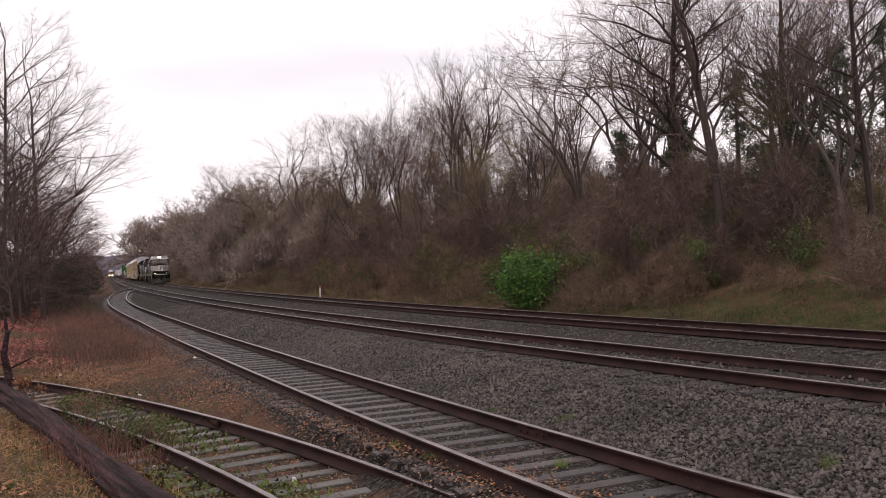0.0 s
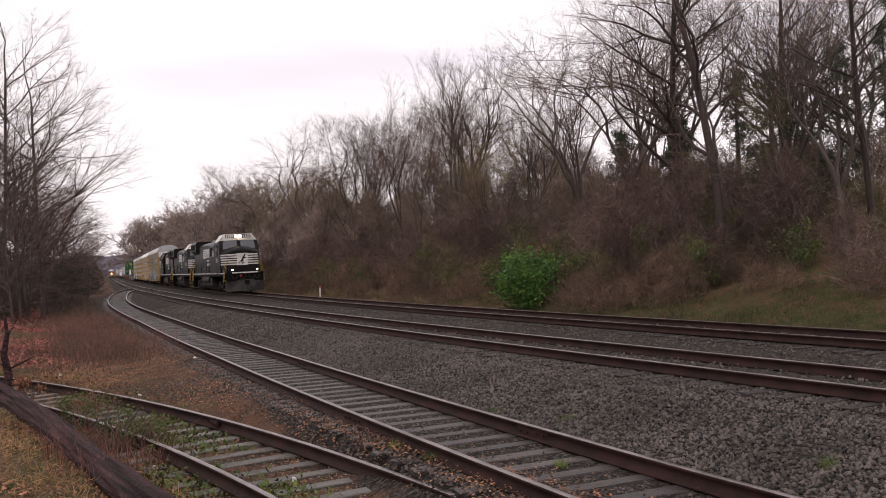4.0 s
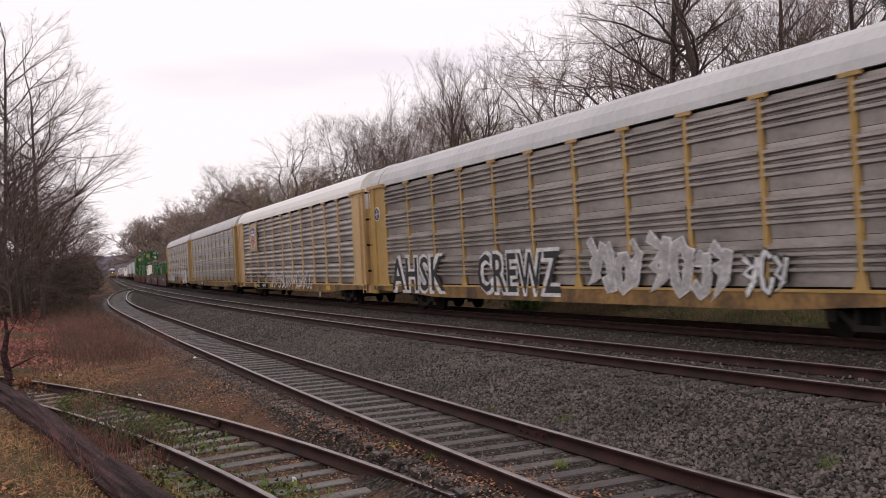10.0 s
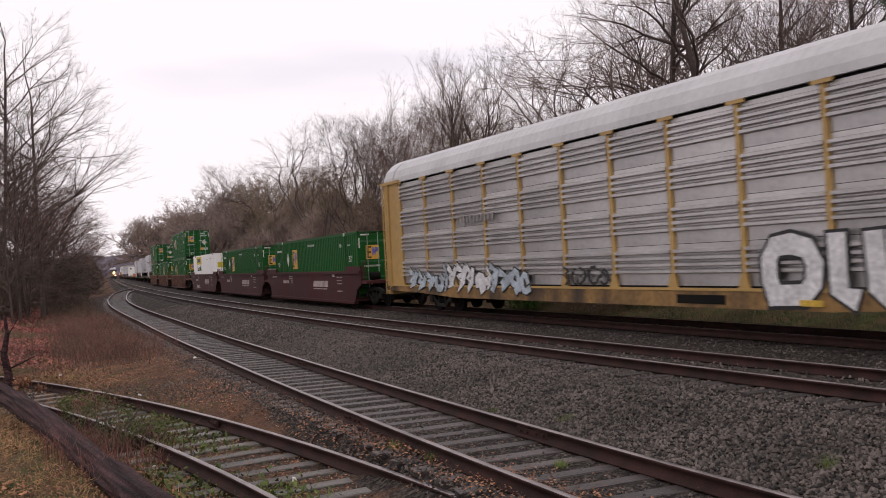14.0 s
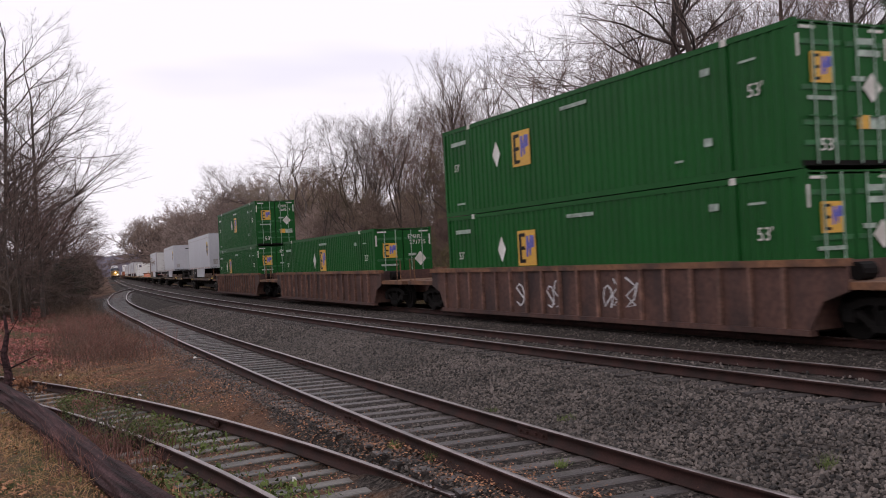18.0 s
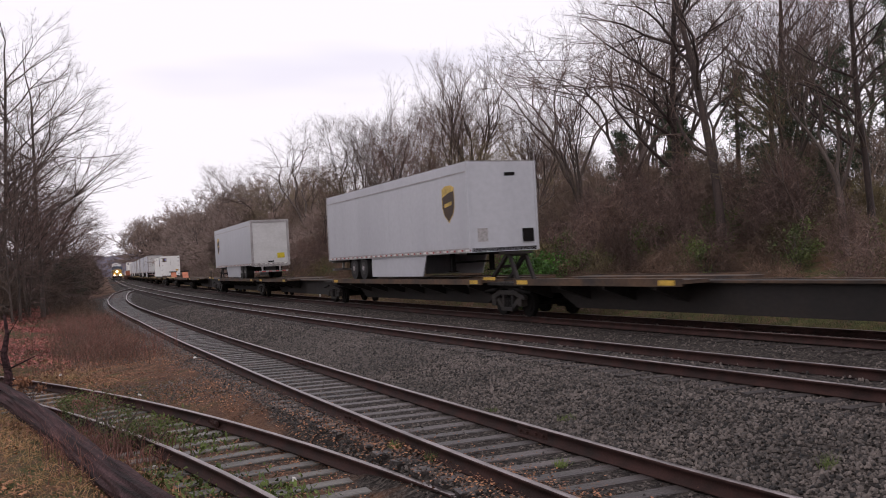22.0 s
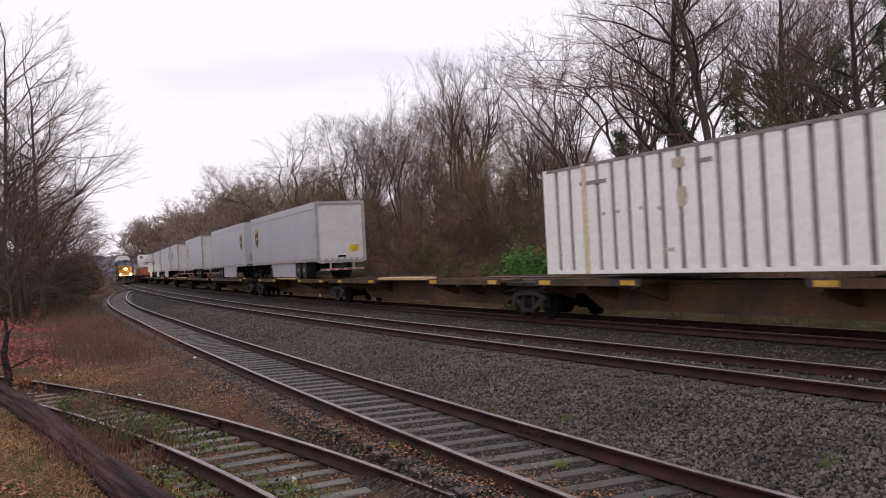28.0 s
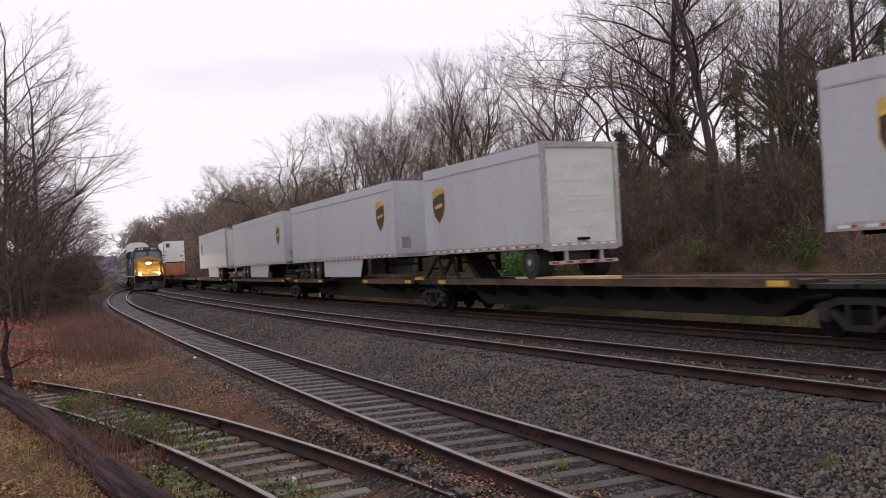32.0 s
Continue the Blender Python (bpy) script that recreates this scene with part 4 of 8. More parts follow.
def autorack(panel, post, roof, label, scheme, length=28.9):
    """A covered car carrier: panelled sides between posts, domed roof, end doors."""
    root = thing("autorack_car", label, "freight car", "car carriers in the train")
    h = length / 2
    y = 1.50
    part("underframe", MB().box(-h + 0.3, h - 0.3, -1.2, 1.2, 0.7, 0.98).box(-h, h, -0.3, 0.3, 0.55, 0.95), M_UNDER, root)
    for sd in (-1, 1):
        part("side_sill", MB().prism_y([(-h + 0.2, 0.98), (-h + 0.2, 0.76), (-h + 3.4, 0.7), (-h + 6.4, 0.56), (h - 6.4, 0.56), (h - 3.4, 0.7), (h - 0.2, 0.76), (h - 0.2, 0.98)], sd * y - 0.03, sd * y + 0.03), M_SILL, root)
        part("sill_flange", MB().box(-h + 0.3, h - 0.3, min(sd * (y - 0.02), sd * (y + 0.05)), max(sd * (y - 0.02), sd * (y + 0.05)), 0.93, 0.99), post, root)
        # near-black sheet behind the panels, seen through the gaps between them
        part("dark_backing", MB().box(-h + 0.4, h - 0.4, min(sd * (y - 0.14), sd * (y - 0.11)), max(sd * (y - 0.14), sd * (y - 0.11)), 0.98, 4.95), M_UNDER, root)
    # bays of stacked corrugated panels
    ends = 1.75
    nb = 11
    w = (2 * h - 2 * ends) / nb
    rows = 4
    z0, z1 = 1.02, 4.86
    ph = (z1 - z0) / rows
    prof = []
    if scheme == "split":
        zz = [0.0, 0.06, 0.12, 0.17, 0.24, 0.29, 0.36, 0.41, 0.48, 0.53, 0.60, 0.65, 0.72, 0.77, 0.84, 0.90]
        yy = [0, 0] + [0.035 * (1 if (i // 2) % 2 else 0) for i in range(13)] + [0]
        prof = [(a / 0.935 * ph, b * 0.7) for a, b in zip(zz, yy)]
    else:
        zz = [0.0, 0.36, 0.39, 0.47, 0.52, 0.56, 0.59, 0.67, 0.72, 0.76, 0.79, 0.87, 0.92, 0.96, 0.99, 1.07, 1.12, 1.24]
        yy = [0, 0, 0.05, 0.05, 0, 0, 0.05, 0.05, 0, 0, 0.05, 0.05, 0, 0, 0.05, 0.05, 0, 0]
        prof = [(a / 1.255 * ph, b) for a, b in zip(zz, yy)]
    for sd in (-1, 1):
        loop = [(sd * (y - 0.075 + b * 2.0), a) for a, b in prof] + [(sd * (y - 0.1), prof[-1][0]), (sd * (y - 0.1), 0.0)]
        me = MB().prism_x(loop, -w / 2 + 0.07, w / 2 - 0.07).mesh("side_panel")
        me.materials.append(panel)
        for i in range(nb):
            for r in range(rows):
                ob = part("side_panel", me, panel, root)
                ob.matrix_basis = Matrix.Translation((-h + ends + (i + 0.5) * w, 0, z0 + r * ph + 0.012))
        for i in range(nb + 1):
            x = -h + ends + i * w
            mb = MB().box(x - 0.065, x + 0.065, min(sd * (y - 0.09), sd * (y - 0.004)), max(sd * (y - 0.09), sd * (y - 0.004)), 0.98, 4.92)
            mb.prism_y([(x - 0.075, 1.3), (x - 0.19, 0.95), (x + 0.19, 0.95), (x + 0.075, 1.3)], min(sd * y, sd * (y + 0.03)), max(sd * y, sd * (y + 0.03)))
            mb.box(x - 0.26, x + 0.26, min(sd * y, sd * (y + 0.035)), max(sd * y, sd * (y + 0.035)), 4.84, 4.92)
            part("post", mb, post, root)
        # end bulkheads of the sides, ladders, gutters
        for e in (-1, 1):
            xa, xb = sorted((e * (h - 0.12), e * (h - ends + 0.09)))
            part("end_panel", MB().box(xa, xb, min(sd * (y - 0.1), sd * (y - 0.01)), max(sd * (y - 0.1), sd * (y - 0.01)), 0.98, 4.9), post, root)
            part("end_post", MB().box(e * (h - 0.62) - 0.07, e * (h - 0.62) + 0.07, min(sd * (y - 0.05), sd * (y + 0.05)), max(sd * (y - 0.05), sd * (y + 0.05)), 0.9, 4.95), post, root)
            part("eave_beam", MB().box(min(e * (h + 0.05), e * (h - ends - 0.1)), max(e * (h + 0.05), e * (h - ends - 0.1)), min(sd * (y - 0.1), sd * (y + 0.07)), max(sd * (y - 0.1), sd * (y + 0.07)), 4.9, 5.02), post, root)
            lad = part("ladder", MB().tube([(e * (h - 0.08), sd * (y + 0.03), 0.6), (e * (h - 0.08), sd * (y + 0.03), 4.85)], 0.022, 5).tube([(e * (h - 0.5), sd * (y + 0.03), 0.6), (e * (h - 0.5), sd * (y + 0.03), 4.85)], 0.022, 5), post, root)
            for j in range(11):
                part("rung", MB().tube([(e * (h - 0.08), sd * (y + 0.03), 0.75 + j * 0.4), (e * (h - 0.5), sd * (y + 0.03), 0.75 + j * 0.4)], 0.016, 5), post, lad)
    # roof
    arc = [(-1.50, 4.93), (-1.47, 5.12), (-1.34, 5.42), (-1.08, 5.68), (-0.72, 5.85), (-0.3, 5.9), (0.3, 5.9), (0.72, 5.85), (1.08, 5.68), (1.34, 5.42), (1.47, 5.12), (1.50, 4.93)]
    rings = []
    for x in [-h + 1.2, h - 1.2] if scheme == "split" else np.arange(-h + 1.2, h - 1.3, 0.38):
        low = [(float(x), p, q) for p, q in arc]
        rings.append(low)
        if scheme != "split":
            high = [(p * 1.006, 4.93 + (q - 4.93) * 1.008) for p, q in arc]
            rings.append([(float(x) + 0.02, p, q) for p, q in high])
            rings.append([(float(x) + 0.14, p, q) for p, q in high])
            rings.append([(float(x) + 0.16, p, q) for p, q in arc])
    if scheme != "split":
        rings.append([(h - 1.2, p, q) for p, q in arc])
    part("roof", MB().loft(rings), roof, root)
    for e in (-1, 1):
        xa, xb = sorted((e * (h - 1.2), e * (h - 0.32)))
        part("roof_end", MB().prism_x([(a * 1.02, b + 0.02) for a, b in arc], xa, xb), roof, root)
        for sd in (-1, 1):
            d = part("end_door", MB().box(min(e * (h - 0.42), e * (h - 0.34)), max(e * (h - 0.42), e * (h - 0.34)), min(sd * 0.05, sd * 1.42), max(sd * 0.05, sd * 1.42), 0.95, 4.2), post, root)
            dome = [(sd * 0.05, 4.2), (sd * 1.42, 4.2), (sd * 1.42, 4.72), (sd * 1.45, 5.1), (sd * 1.34, 5.42), (sd * 1.08, 5.68), (sd * 0.72, 5.85), (sd * 0.05, 5.9)]
            part("door_top", MB().loft([[(min(e * (h - 0.42), e * (h - 0.34)), a, b) for a, b in dome], [(max(e * (h - 0.42), e * (h - 0.34)), a, b) for a, b in dome]]), M_ROOF_WHITE, root, "white upper door leaf")
            for zz_ in ((1.5, 2.6, 3.7, 4.85) if scheme == "split" else ()):
                part("door_slot", MB().box(min(e * (h - 0.345), e * (h - 0.33)), max(e * (h - 0.345), e * (h - 0.33)), min(sd * 0.9, sd * 1.38), max(sd * 0.9, sd * 1.38), zz_, zz_ + 0.09), M_UNDER, d)
            for zz_ in (1.7, 2.6, 3.5, 4.4):
                part("hinge", MB().box(e * (h - 0.34) - 0.02, e * (h - 0.34) + 0.02, min(sd * 0.2, sd * 0.5), max(sd * 0.2, sd * 0.5), zz_, zz_ + 0.05), M_UNDER, d)
        bogie(root, e * (h - 4.3), (-0.85, 0.85), 1.7, 0.42)
        coupler(root, e * (h - 0.3), e)
        part("end_platform", MB().box(min(e * (h - 0.4), e * (h + 0.1)), max(e * (h - 0.4), e * (h + 0.1)), -1.4, 1.4, 0.6, 0.98), post, root)
    return root


GLYPHS = [
    [[(0.1, 0), (0.0, 0.3), (0.0, 0.7), (0.15, 0.95), (0.5, 1), (0.85, 0.9), (1, 0.6), (0.95, 0.25), (0.75, 0.02), (0.1, 0)]],
    [[(0.05, 1), (0.1, 0.1), (0.9, 0.0)]],
    [[(0.1, 0), (0.05, 1)], [(0.9, 0), (0.85, 1)], [(0.1, 0.5), (0.9, 0.55)]],
    [[(0.0, 1), (0.1, 0.15), (0.5, 0), (0.9, 0.15), (1, 1)]],
    [[(0.1, 0), (0.1, 1), (0.7, 0.95), (0.8, 0.7), (0.1, 0.5)], [(0.3, 0.5), (0.95, 0.0)]],
    [[(0.9, 0.85), (0.5, 1), (0.1, 0.8), (0.3, 0.55), (0.8, 0.4), (0.85, 0.15), (0.4, 0), (0.05, 0.12)]],
    [[(0, 0), (0.45, 1), (0.95, 0)], [(0.2, 0.4), (0.75, 0.4)]],
    [[(0.1, 1), (0.15, 0), (0.9, 0.05)], [(0.1, 0.5), (0.7, 0.55)], [(0.05, 0.98), (0.9, 1)]],
]


def stroke(mb, pts, w, y0, y1):
    """A broad sprayed stroke along a line of (x, z) points, with mitred bends."""
    n = len(pts)
    left, right = [], []
    for i, (x, z) in enumerate(pts):
        ax, az = pts[max(i - 1, 0)]
        bx, bz = pts[min(i + 1, n - 1)]
        d = math.hypot(bx - ax, bz - az) or 1.0
        nx, nz = -(bz - az) / d * w / 2, (bx - ax) / d * w / 2
        if i == 0:
            x, z = x - (bx - ax) / d * w * 0.4, z - (bz - az) / d * w * 0.4
        elif i == n - 1:
            x, z = x + (bx - ax) / d * w * 0.4, z + (bz - az) / d * w * 0.4
        left.append((x + nx, z + nz)), right.append((x - nx, z - nz))
    # one bent strip; where the line crosses itself the later stretch lies a little prouder
    rings = []
    for i in range(n):
        yf = y0 - 0.0005 * i
        rings.append([(left[i][0], yf, left[i][1]), (right[i][0], yf, right[i][1]), (right[i][0], y1, right[i][1]), (left[i][0], y1, left[i][1])])
    mb.loft(rings)


def graffiti(parent, x0, x1, z0, z1, y, seed, fill, edge, size=0.85, fat=0.3):
    """Sprayed shapes that can't be read: crowded jagged strokes and loops, each with its outline."""
    rng = random.Random(seed)
    x = x0
    while x < x1 - 0.15:
        w = min(size * rng.uniform(0.75, 1.2), max(x1 - x, 0.4))
        hh = (z1 - z0) * rng.uniform(0.7, 1.0)
        fatness = fat * min(w, hh)
        if rng.random() < 0.4:
            k = rng.uniform(0, 6)
            line = [(0.5 + 0.45 * math.cos(k + u * 0.8), 0.5 + 0.45 * math.sin(k + u * 0.8)) for u in range(7)] + [(rng.uniform(0.9, 1.2), rng.uniform(0.1, 0.9))]
        else:
            line = [(0.1 + 0.8 * ((j + 0.5) % 2 > 1) * rng.uniform(0.6, 1) + rng.uniform(-0.1, 0.1), 1.05 - j * rng.uniform(0.2, 0.28)) for j in range(5)] + [(rng.uniform(0.5, 0.8), 0.4), (rng.uniform(0.9, 1.2), rng.uniform(0.6, 1.05))]
        pts = [(x + fatness * 0.5 + a * (w - fatness), z0 + fatness * 0.5 + min(max(b, 0), 1.1) * (hh - fatness)) for a, b in line]
        outline = MB()
        stroke(outline, pts, fatness + (0.09 if fill is not None else 0.02), y - 0.005, y)
        part("sprayed_outline", outline, edge, parent)
        if fill is not None:
            body = MB()
            stroke(body, pts, fatness, y - 0.012, y)
            part("sprayed_fill", body, fill, parent)
        x += w * 0.9


def corrugated(x0, x1, z0, z1, y, depth, pitch, out):
    """A wall of upright corrugations."""
    n = max(2, int(round((x1 - x0) / pitch)))
    p = (x1 - x0) / n
    top = []
    for i in range(n):
        a = x0 + i * p
        top += [(a, y), (a + p * 0.34, y), (a + p * 0.5, y + out * depth), (a + p * 0.84, y + out * depth)]
    top.append((x1, y))
    loop = top + [(x1, y - out * 0.04), (x0, y - out * 0.04)]
    return MB().loft([[(a, b, z0) for a, b in loop], [(a, b, z1) for a, b in loop]])


def decal_square(parent, x, z, s, y, front=False, base=None, label="orange square decal"):
    """An orange square with a dark and a blue shape."""
    def P(pts, t):
        if front:
            return MB().loft([[(y, a, b) for a, b in pts], [(y + t, a, b) for a, b in pts]])
        return MB().prism_y(pts, y - t, y)
    sq = part("decal", P([(x - s / 2, z - s / 2), (x + s / 2, z - s / 2), (x + s / 2, z + s / 2), (x - s / 2, z + s / 2)], 0.006), base or M_ORANGE, parent, label)
    e = s * 0.42
    part("decal_dark_shape", P([(x - e, z - e), (x - 0.08 * s, z - e), (x - 0.08 * s, z - e + 0.1 * s), (x - e + 0.13 * s, z - e + 0.1 * s), (x - e + 0.13 * s, z - 0.05 * s), (x - 0.1 * s, z - 0.05 * s), (x - 0.1 * s, z + 0.05 * s), (x - e + 0.13 * s, z + 0.05 * s), (x - e + 0.13 * s, z + e - 0.1 * s), (x - 0.08 * s, z + e - 0.1 * s), (x - 0.08 * s, z + e), (x - e, z + e)], 0.010), M_BLACK, sq)
    part("decal_blue_shape", P([(x - 0.03 * s, z - 0.25 * s), (x + 0.06 * s, z - 0.25 * s), (x + 0.10 * s, z + 0.05 * s), (x + 0.16 * s, z - 0.22 * s), (x + 0.22 * s, z - 0.22 * s), (x + 0.24 * s, z + 0.0 * s), (x + 0.42 * s, z + 0.02 * s), (x + 0.42 * s, z + 0.34 * s), (x + 0.2 * s, z + 0.36 * s), (x + 0.15 * s, z + 0.1 * s), (x + 0.1 * s, z + 0.34 * s), (x - 0.01 * s, z + 0.34 * s)], 0.010), M_BLUE, sq)


def container_green(label, logo_x=-3.5, logo_z=1.6, number="", length=16.2):
    """A 53-foot domestic box with corrugated sides, corner posts and locking bars. Its base is at z = 0."""
    root = thing("shipping_container", label, "container", "green containers")
    h, H, y = length / 2, 2.95, 1.3
    for sd in (-1, 1):
        part("side_wall", corrugated(-h + 0.12, h - 0.12, 0.12, H - 0.1, sd * (y - 0.045), 0.035, 0.30, sd), M_GREEN, root)
        part("bottom_rail", MB().box(-h, h, min(sd * y, sd * (y - 0.08)), max(sd * y, sd * (y - 0.08)), 0.0, 0.14), M_GREEN, root)
        part("top_rail", MB().box(-h, h, min(sd * y, sd * (y - 0.07)), max(sd * y, sd * (y - 0.07)), H - 0.12, H), M_GREEN, root)
        for x in (-h + 0.07, -h + 1.98, h - 1.98, h - 0.07):
            part("corner_post", MB().box(x - 0.07, x + 0.07, min(sd * (y + 0.006), sd * (y - 0.1)), max(sd * (y + 0.006), sd * (y - 0.1)), 0.0, H), M_GREEN, root)
            part("lifting_casting", MB().box(x - 0.09, x + 0.09, min(sd * (y + 0.012), sd * (y - 0.1)), max(sd * (y + 0.012), sd * (y - 0.1)), H - 0.14, H + 0.01), M_WHITE if abs(x) < h - 0.5 else M_GREEN, root)
    part("roof", MB().box(-h, h, -y + 0.02, y - 0.02, H - 0.06, H - 0.02), M_GREEN, root)
    part("floor", MB().box(-h, h, -y + 0.02, y - 0.02, 0.05, 0.15), M_UNDER, root)
    part("front_wall", MB().box(-h, -h + 0.06, -y + 0.05, y - 0.05, 0.1, H - 0.05), M_GREEN, root)
    # door end
    for sd in (-1, 1):
        d = part("door", MB().box(h - 0.07, h - 0.01, min(sd * 0.02, sd * 1.22), max(sd * 0.02, sd * 1.22), 0.12, H - 0.1), M_GREEN, root)
        for zz in (0.45, 0.85, 1.55, 2.45):
            part("door_rib", MB().box(h - 0.02, h + 0.015, min(sd * 0.08, sd * 1.18), max(sd * 0.08, sd * 1.18), zz, zz + 0.10), M_GREEN_RIB, d)
        for yy in (0.35, 0.85):
            part("locking_bar", MB().tube([(h + 0.04, sd * yy, 0.08), (h + 0.04, sd * yy, H - 0.06)], 0.018, 6), M_GREEN_TRIM, d)
            part("handle", MB().box(h + 0.03, h + 0.07, sd * yy - 0.2, sd * yy + 0.04, 1.02, 1.05), M_GREEN_RIB, d)
        part("reflector", MB().box(h + 0.0, h + 0.012, min(sd * 0.75, sd * 1.15), max(sd * 0.75, sd * 1.15), H - 0.19, H - 0.13), M_WHITE, d)
        part("reflector", MB().box(h + 0.0, h + 0.012, min(sd * 1.19, sd * 1.25), max(sd * 1.19, sd * 1.25), H - 0.75, H - 0.3), M_WHITE, d)
    decal_square(root, -0.62, 2.0, 0.62, h + 0.02, True)
    dm = [(0.75, 1.32), (1.02, 1.62), (0.75, 1.92), (0.48, 1.62)]
    part("placard", MB().loft([[(h + 0.02, a, b) for a, b in dm], [(h + 0.03, a, b) for a, b in dm]]), M_WHITE, root, "white diamond placard")
    if number:
        words("EMHU", 0.25, front_side(h + 0.026, 0.55, 2.56), M_WHITE, root, "white owner mark", "container_number")
        words(number, 0.25, front_side(h + 0.026, 0.66, 2.32), M_WHITE, root, "white container number", "container_number")
    for a, b, w_, hh in (() if number else ((0.6, 2.5, 0.5, 0.13), (0.7, 2.26, 0.66, 0.13))) + ((-0.65, 1.35, 0.75, 0.08), (0.65, 0.98, 0.8, 0.07), (0.4, 1.75, 0.35, 0.1)):
        part("lettering_bar", MB().box(h + 0.0, h + 0.022, a - w_ / 2, a + w_ / 2, b, b + hh), M_LETTER, root)
    part("sticker", MB().box(h + 0.012, h + 0.024, 0.3, 0.62, 0.78, 1.06), M_ORANGE, root, "orange sticker")
    part("sticker", MB().box(h + 0.012, h + 0.024, 0.64, 1.1, 0.78, 1.06), M_LETTER, root, "grey-white sticker")
    words("53'", 0.36, front_side(h + 0.026, -0.55, 0.45), M_WHITE, root, "white length mark", "length_mark")
    # near side marks
    yy = -y - 0.004
    decal_square(root, logo_x, logo_z, 1.05, yy)
    words("53'", 0.4, near_side(h - 1.1, yy, 1.72), M_WHITE, root, "white length mark", "length_mark")
    words("53'", 0.34, near_side(-h + 1.0, yy, 1.6), M_WHITE, root, "white length mark", "length_mark")
    dm = [(logo_x - 1.55, logo_z - 0.4), (logo_x - 1.3, logo_z), (logo_x - 1.55, logo_z + 0.4), (logo_x - 1.8, logo_z)]
    part("placard", MB().prism_y(dm, yy - 0.006, yy), M_WHITE, root, "white diamond placard")
    for x, z, w_, hh in ((-h + 1.2, 2.35, 1.1, 0.13), (0.2, 2.5, 1.3, 0.1), (h - 2.6, 2.3, 0.3, 0.16), (h - 1.3, 2.35, 0.5, 0.05), (h - 2.6, 0.75, 0.26, 0.18), (-h + 1.2, 0.35, 0.6, 0.06), (h - 3.6, 0.5, 0.3, 0.05)):
        part("lettering_bar", MB().box(x - w_ / 2, x + w_ / 2, yy - 0.006, yy, z, z + hh), M_LETTER, root)
    return root


def container_white(label, length=16.2):
    """A white box with a yellow sign and a green word on its side."""
    root = thing("shipping_container", label, "container", "white containers")
    h, H, y = length / 2, 2.95, 1.3
    for sd in (-1, 1):
        part("side_wall", MB().box(-h, h, min(sd * (y - 0.05), sd * (y - 0.01)), max(sd * (y - 0.05), sd * (y - 0.01)), 0.1, H - 0.08), M_WBOX, root)
        part("top_rail", MB().box(-h, h, min(sd * y, sd * (y - 0.07)), max(sd * y, sd * (y - 0.07)), H - 0.1, H), M_WBOX, root)
        part("bottom_rail", MB().box(-h, h, min(sd * y, sd * (y - 0.07)), max(sd * y, sd * (y - 0.07)), 0.0, 0.12), M_WBOX, root)
        for x in np.arange(-h + 0.4, h, 1.22):
            part("wall_seam", MB().box(x, x + 0.02, min(sd * (y - 0.01), sd * (y - 0.004)), max(sd * (y - 0.01), sd * (y - 0.004)), 0.12, H - 0.1), M_WBOX, root)
        for x in (-h + 1.98, h - 1.98):
            part("lifting_casting", MB().box(x - 0.1, x + 0.1, min(sd * (y + 0.012), sd * (y - 0.1)), max(sd * (y + 0.012), sd * (y - 0.1)), H - 0.14, H + 0.01), M_UNDER, root)
        d = part("door", MB().box(h - 0.06, h, min(sd * 0.02, sd * 1.25), max(sd * 0.02, sd * 1.25), 0.1, H - 0.05), M_WBOX, root)
        for yy in (0.35, 0.85):
            part("locking_bar", MB().tube([(h + 0.03, sd * yy, 0.08), (h + 0.03, sd * yy, H - 0.06)], 0.024, 6), M_TRAILER_FRAME, d)
        for zz in (0.4, 0.9, 1.4):
            part("door_rib", MB().box(h, h + 0.02, min(sd * 0.05, sd * 1.2), max(sd * 0.05, sd * 1.2), zz, zz + 0.06), M_TRAILER_FRAME, d)
    part("roof", MB().box(-h, h, -y + 0.02, y - 0.02, H - 0.06, H - 0.02), M_WBOX, root)
    part("front_wall", MB().box(-h, -h + 0.05, -y + 0.05, y - 0.05, 0.05, H - 0.05), M_WBOX, root)
    sg = part("door_sign", MB().box(h + 0.02, h + 0.03, -1.15, 1.15, 1.75, 2.2), M_DECALY, root, "yellow door sign")
    part("sign_bar", MB().box(h + 0.03, h + 0.036, -0.7, 0.7, 1.87, 2.08), M_BLACK, sg)
    yy = -y - 0.002
    sg = part("side_sign", MB().box(-5.35, -1.6, yy - 0.008, yy, 2.12, 2.84), M_DECALY, root, "yellow side sign")
    part("sign_bar", MB().box(-4.6, -2.35, yy - 0.016, yy - 0.008, 2.32, 2.66), M_BLACK, sg)
    words("Intermodal", 0.78, near_side(-3.4, yy - 0.006, 1.74, 0.86), M_GREEN, root, "dark green word", "lettering")
    for x, w_ in ((h - 3.6, 1.5), (h - 5.8, 0.8), (h - 1.0, 0.4)):
        part("lettering_bar", MB().box(x - w_ / 2, x + w_ / 2, yy - 0.006, yy, 2.5, 2.56), M_TRAILER_FRAME, root)
    return root


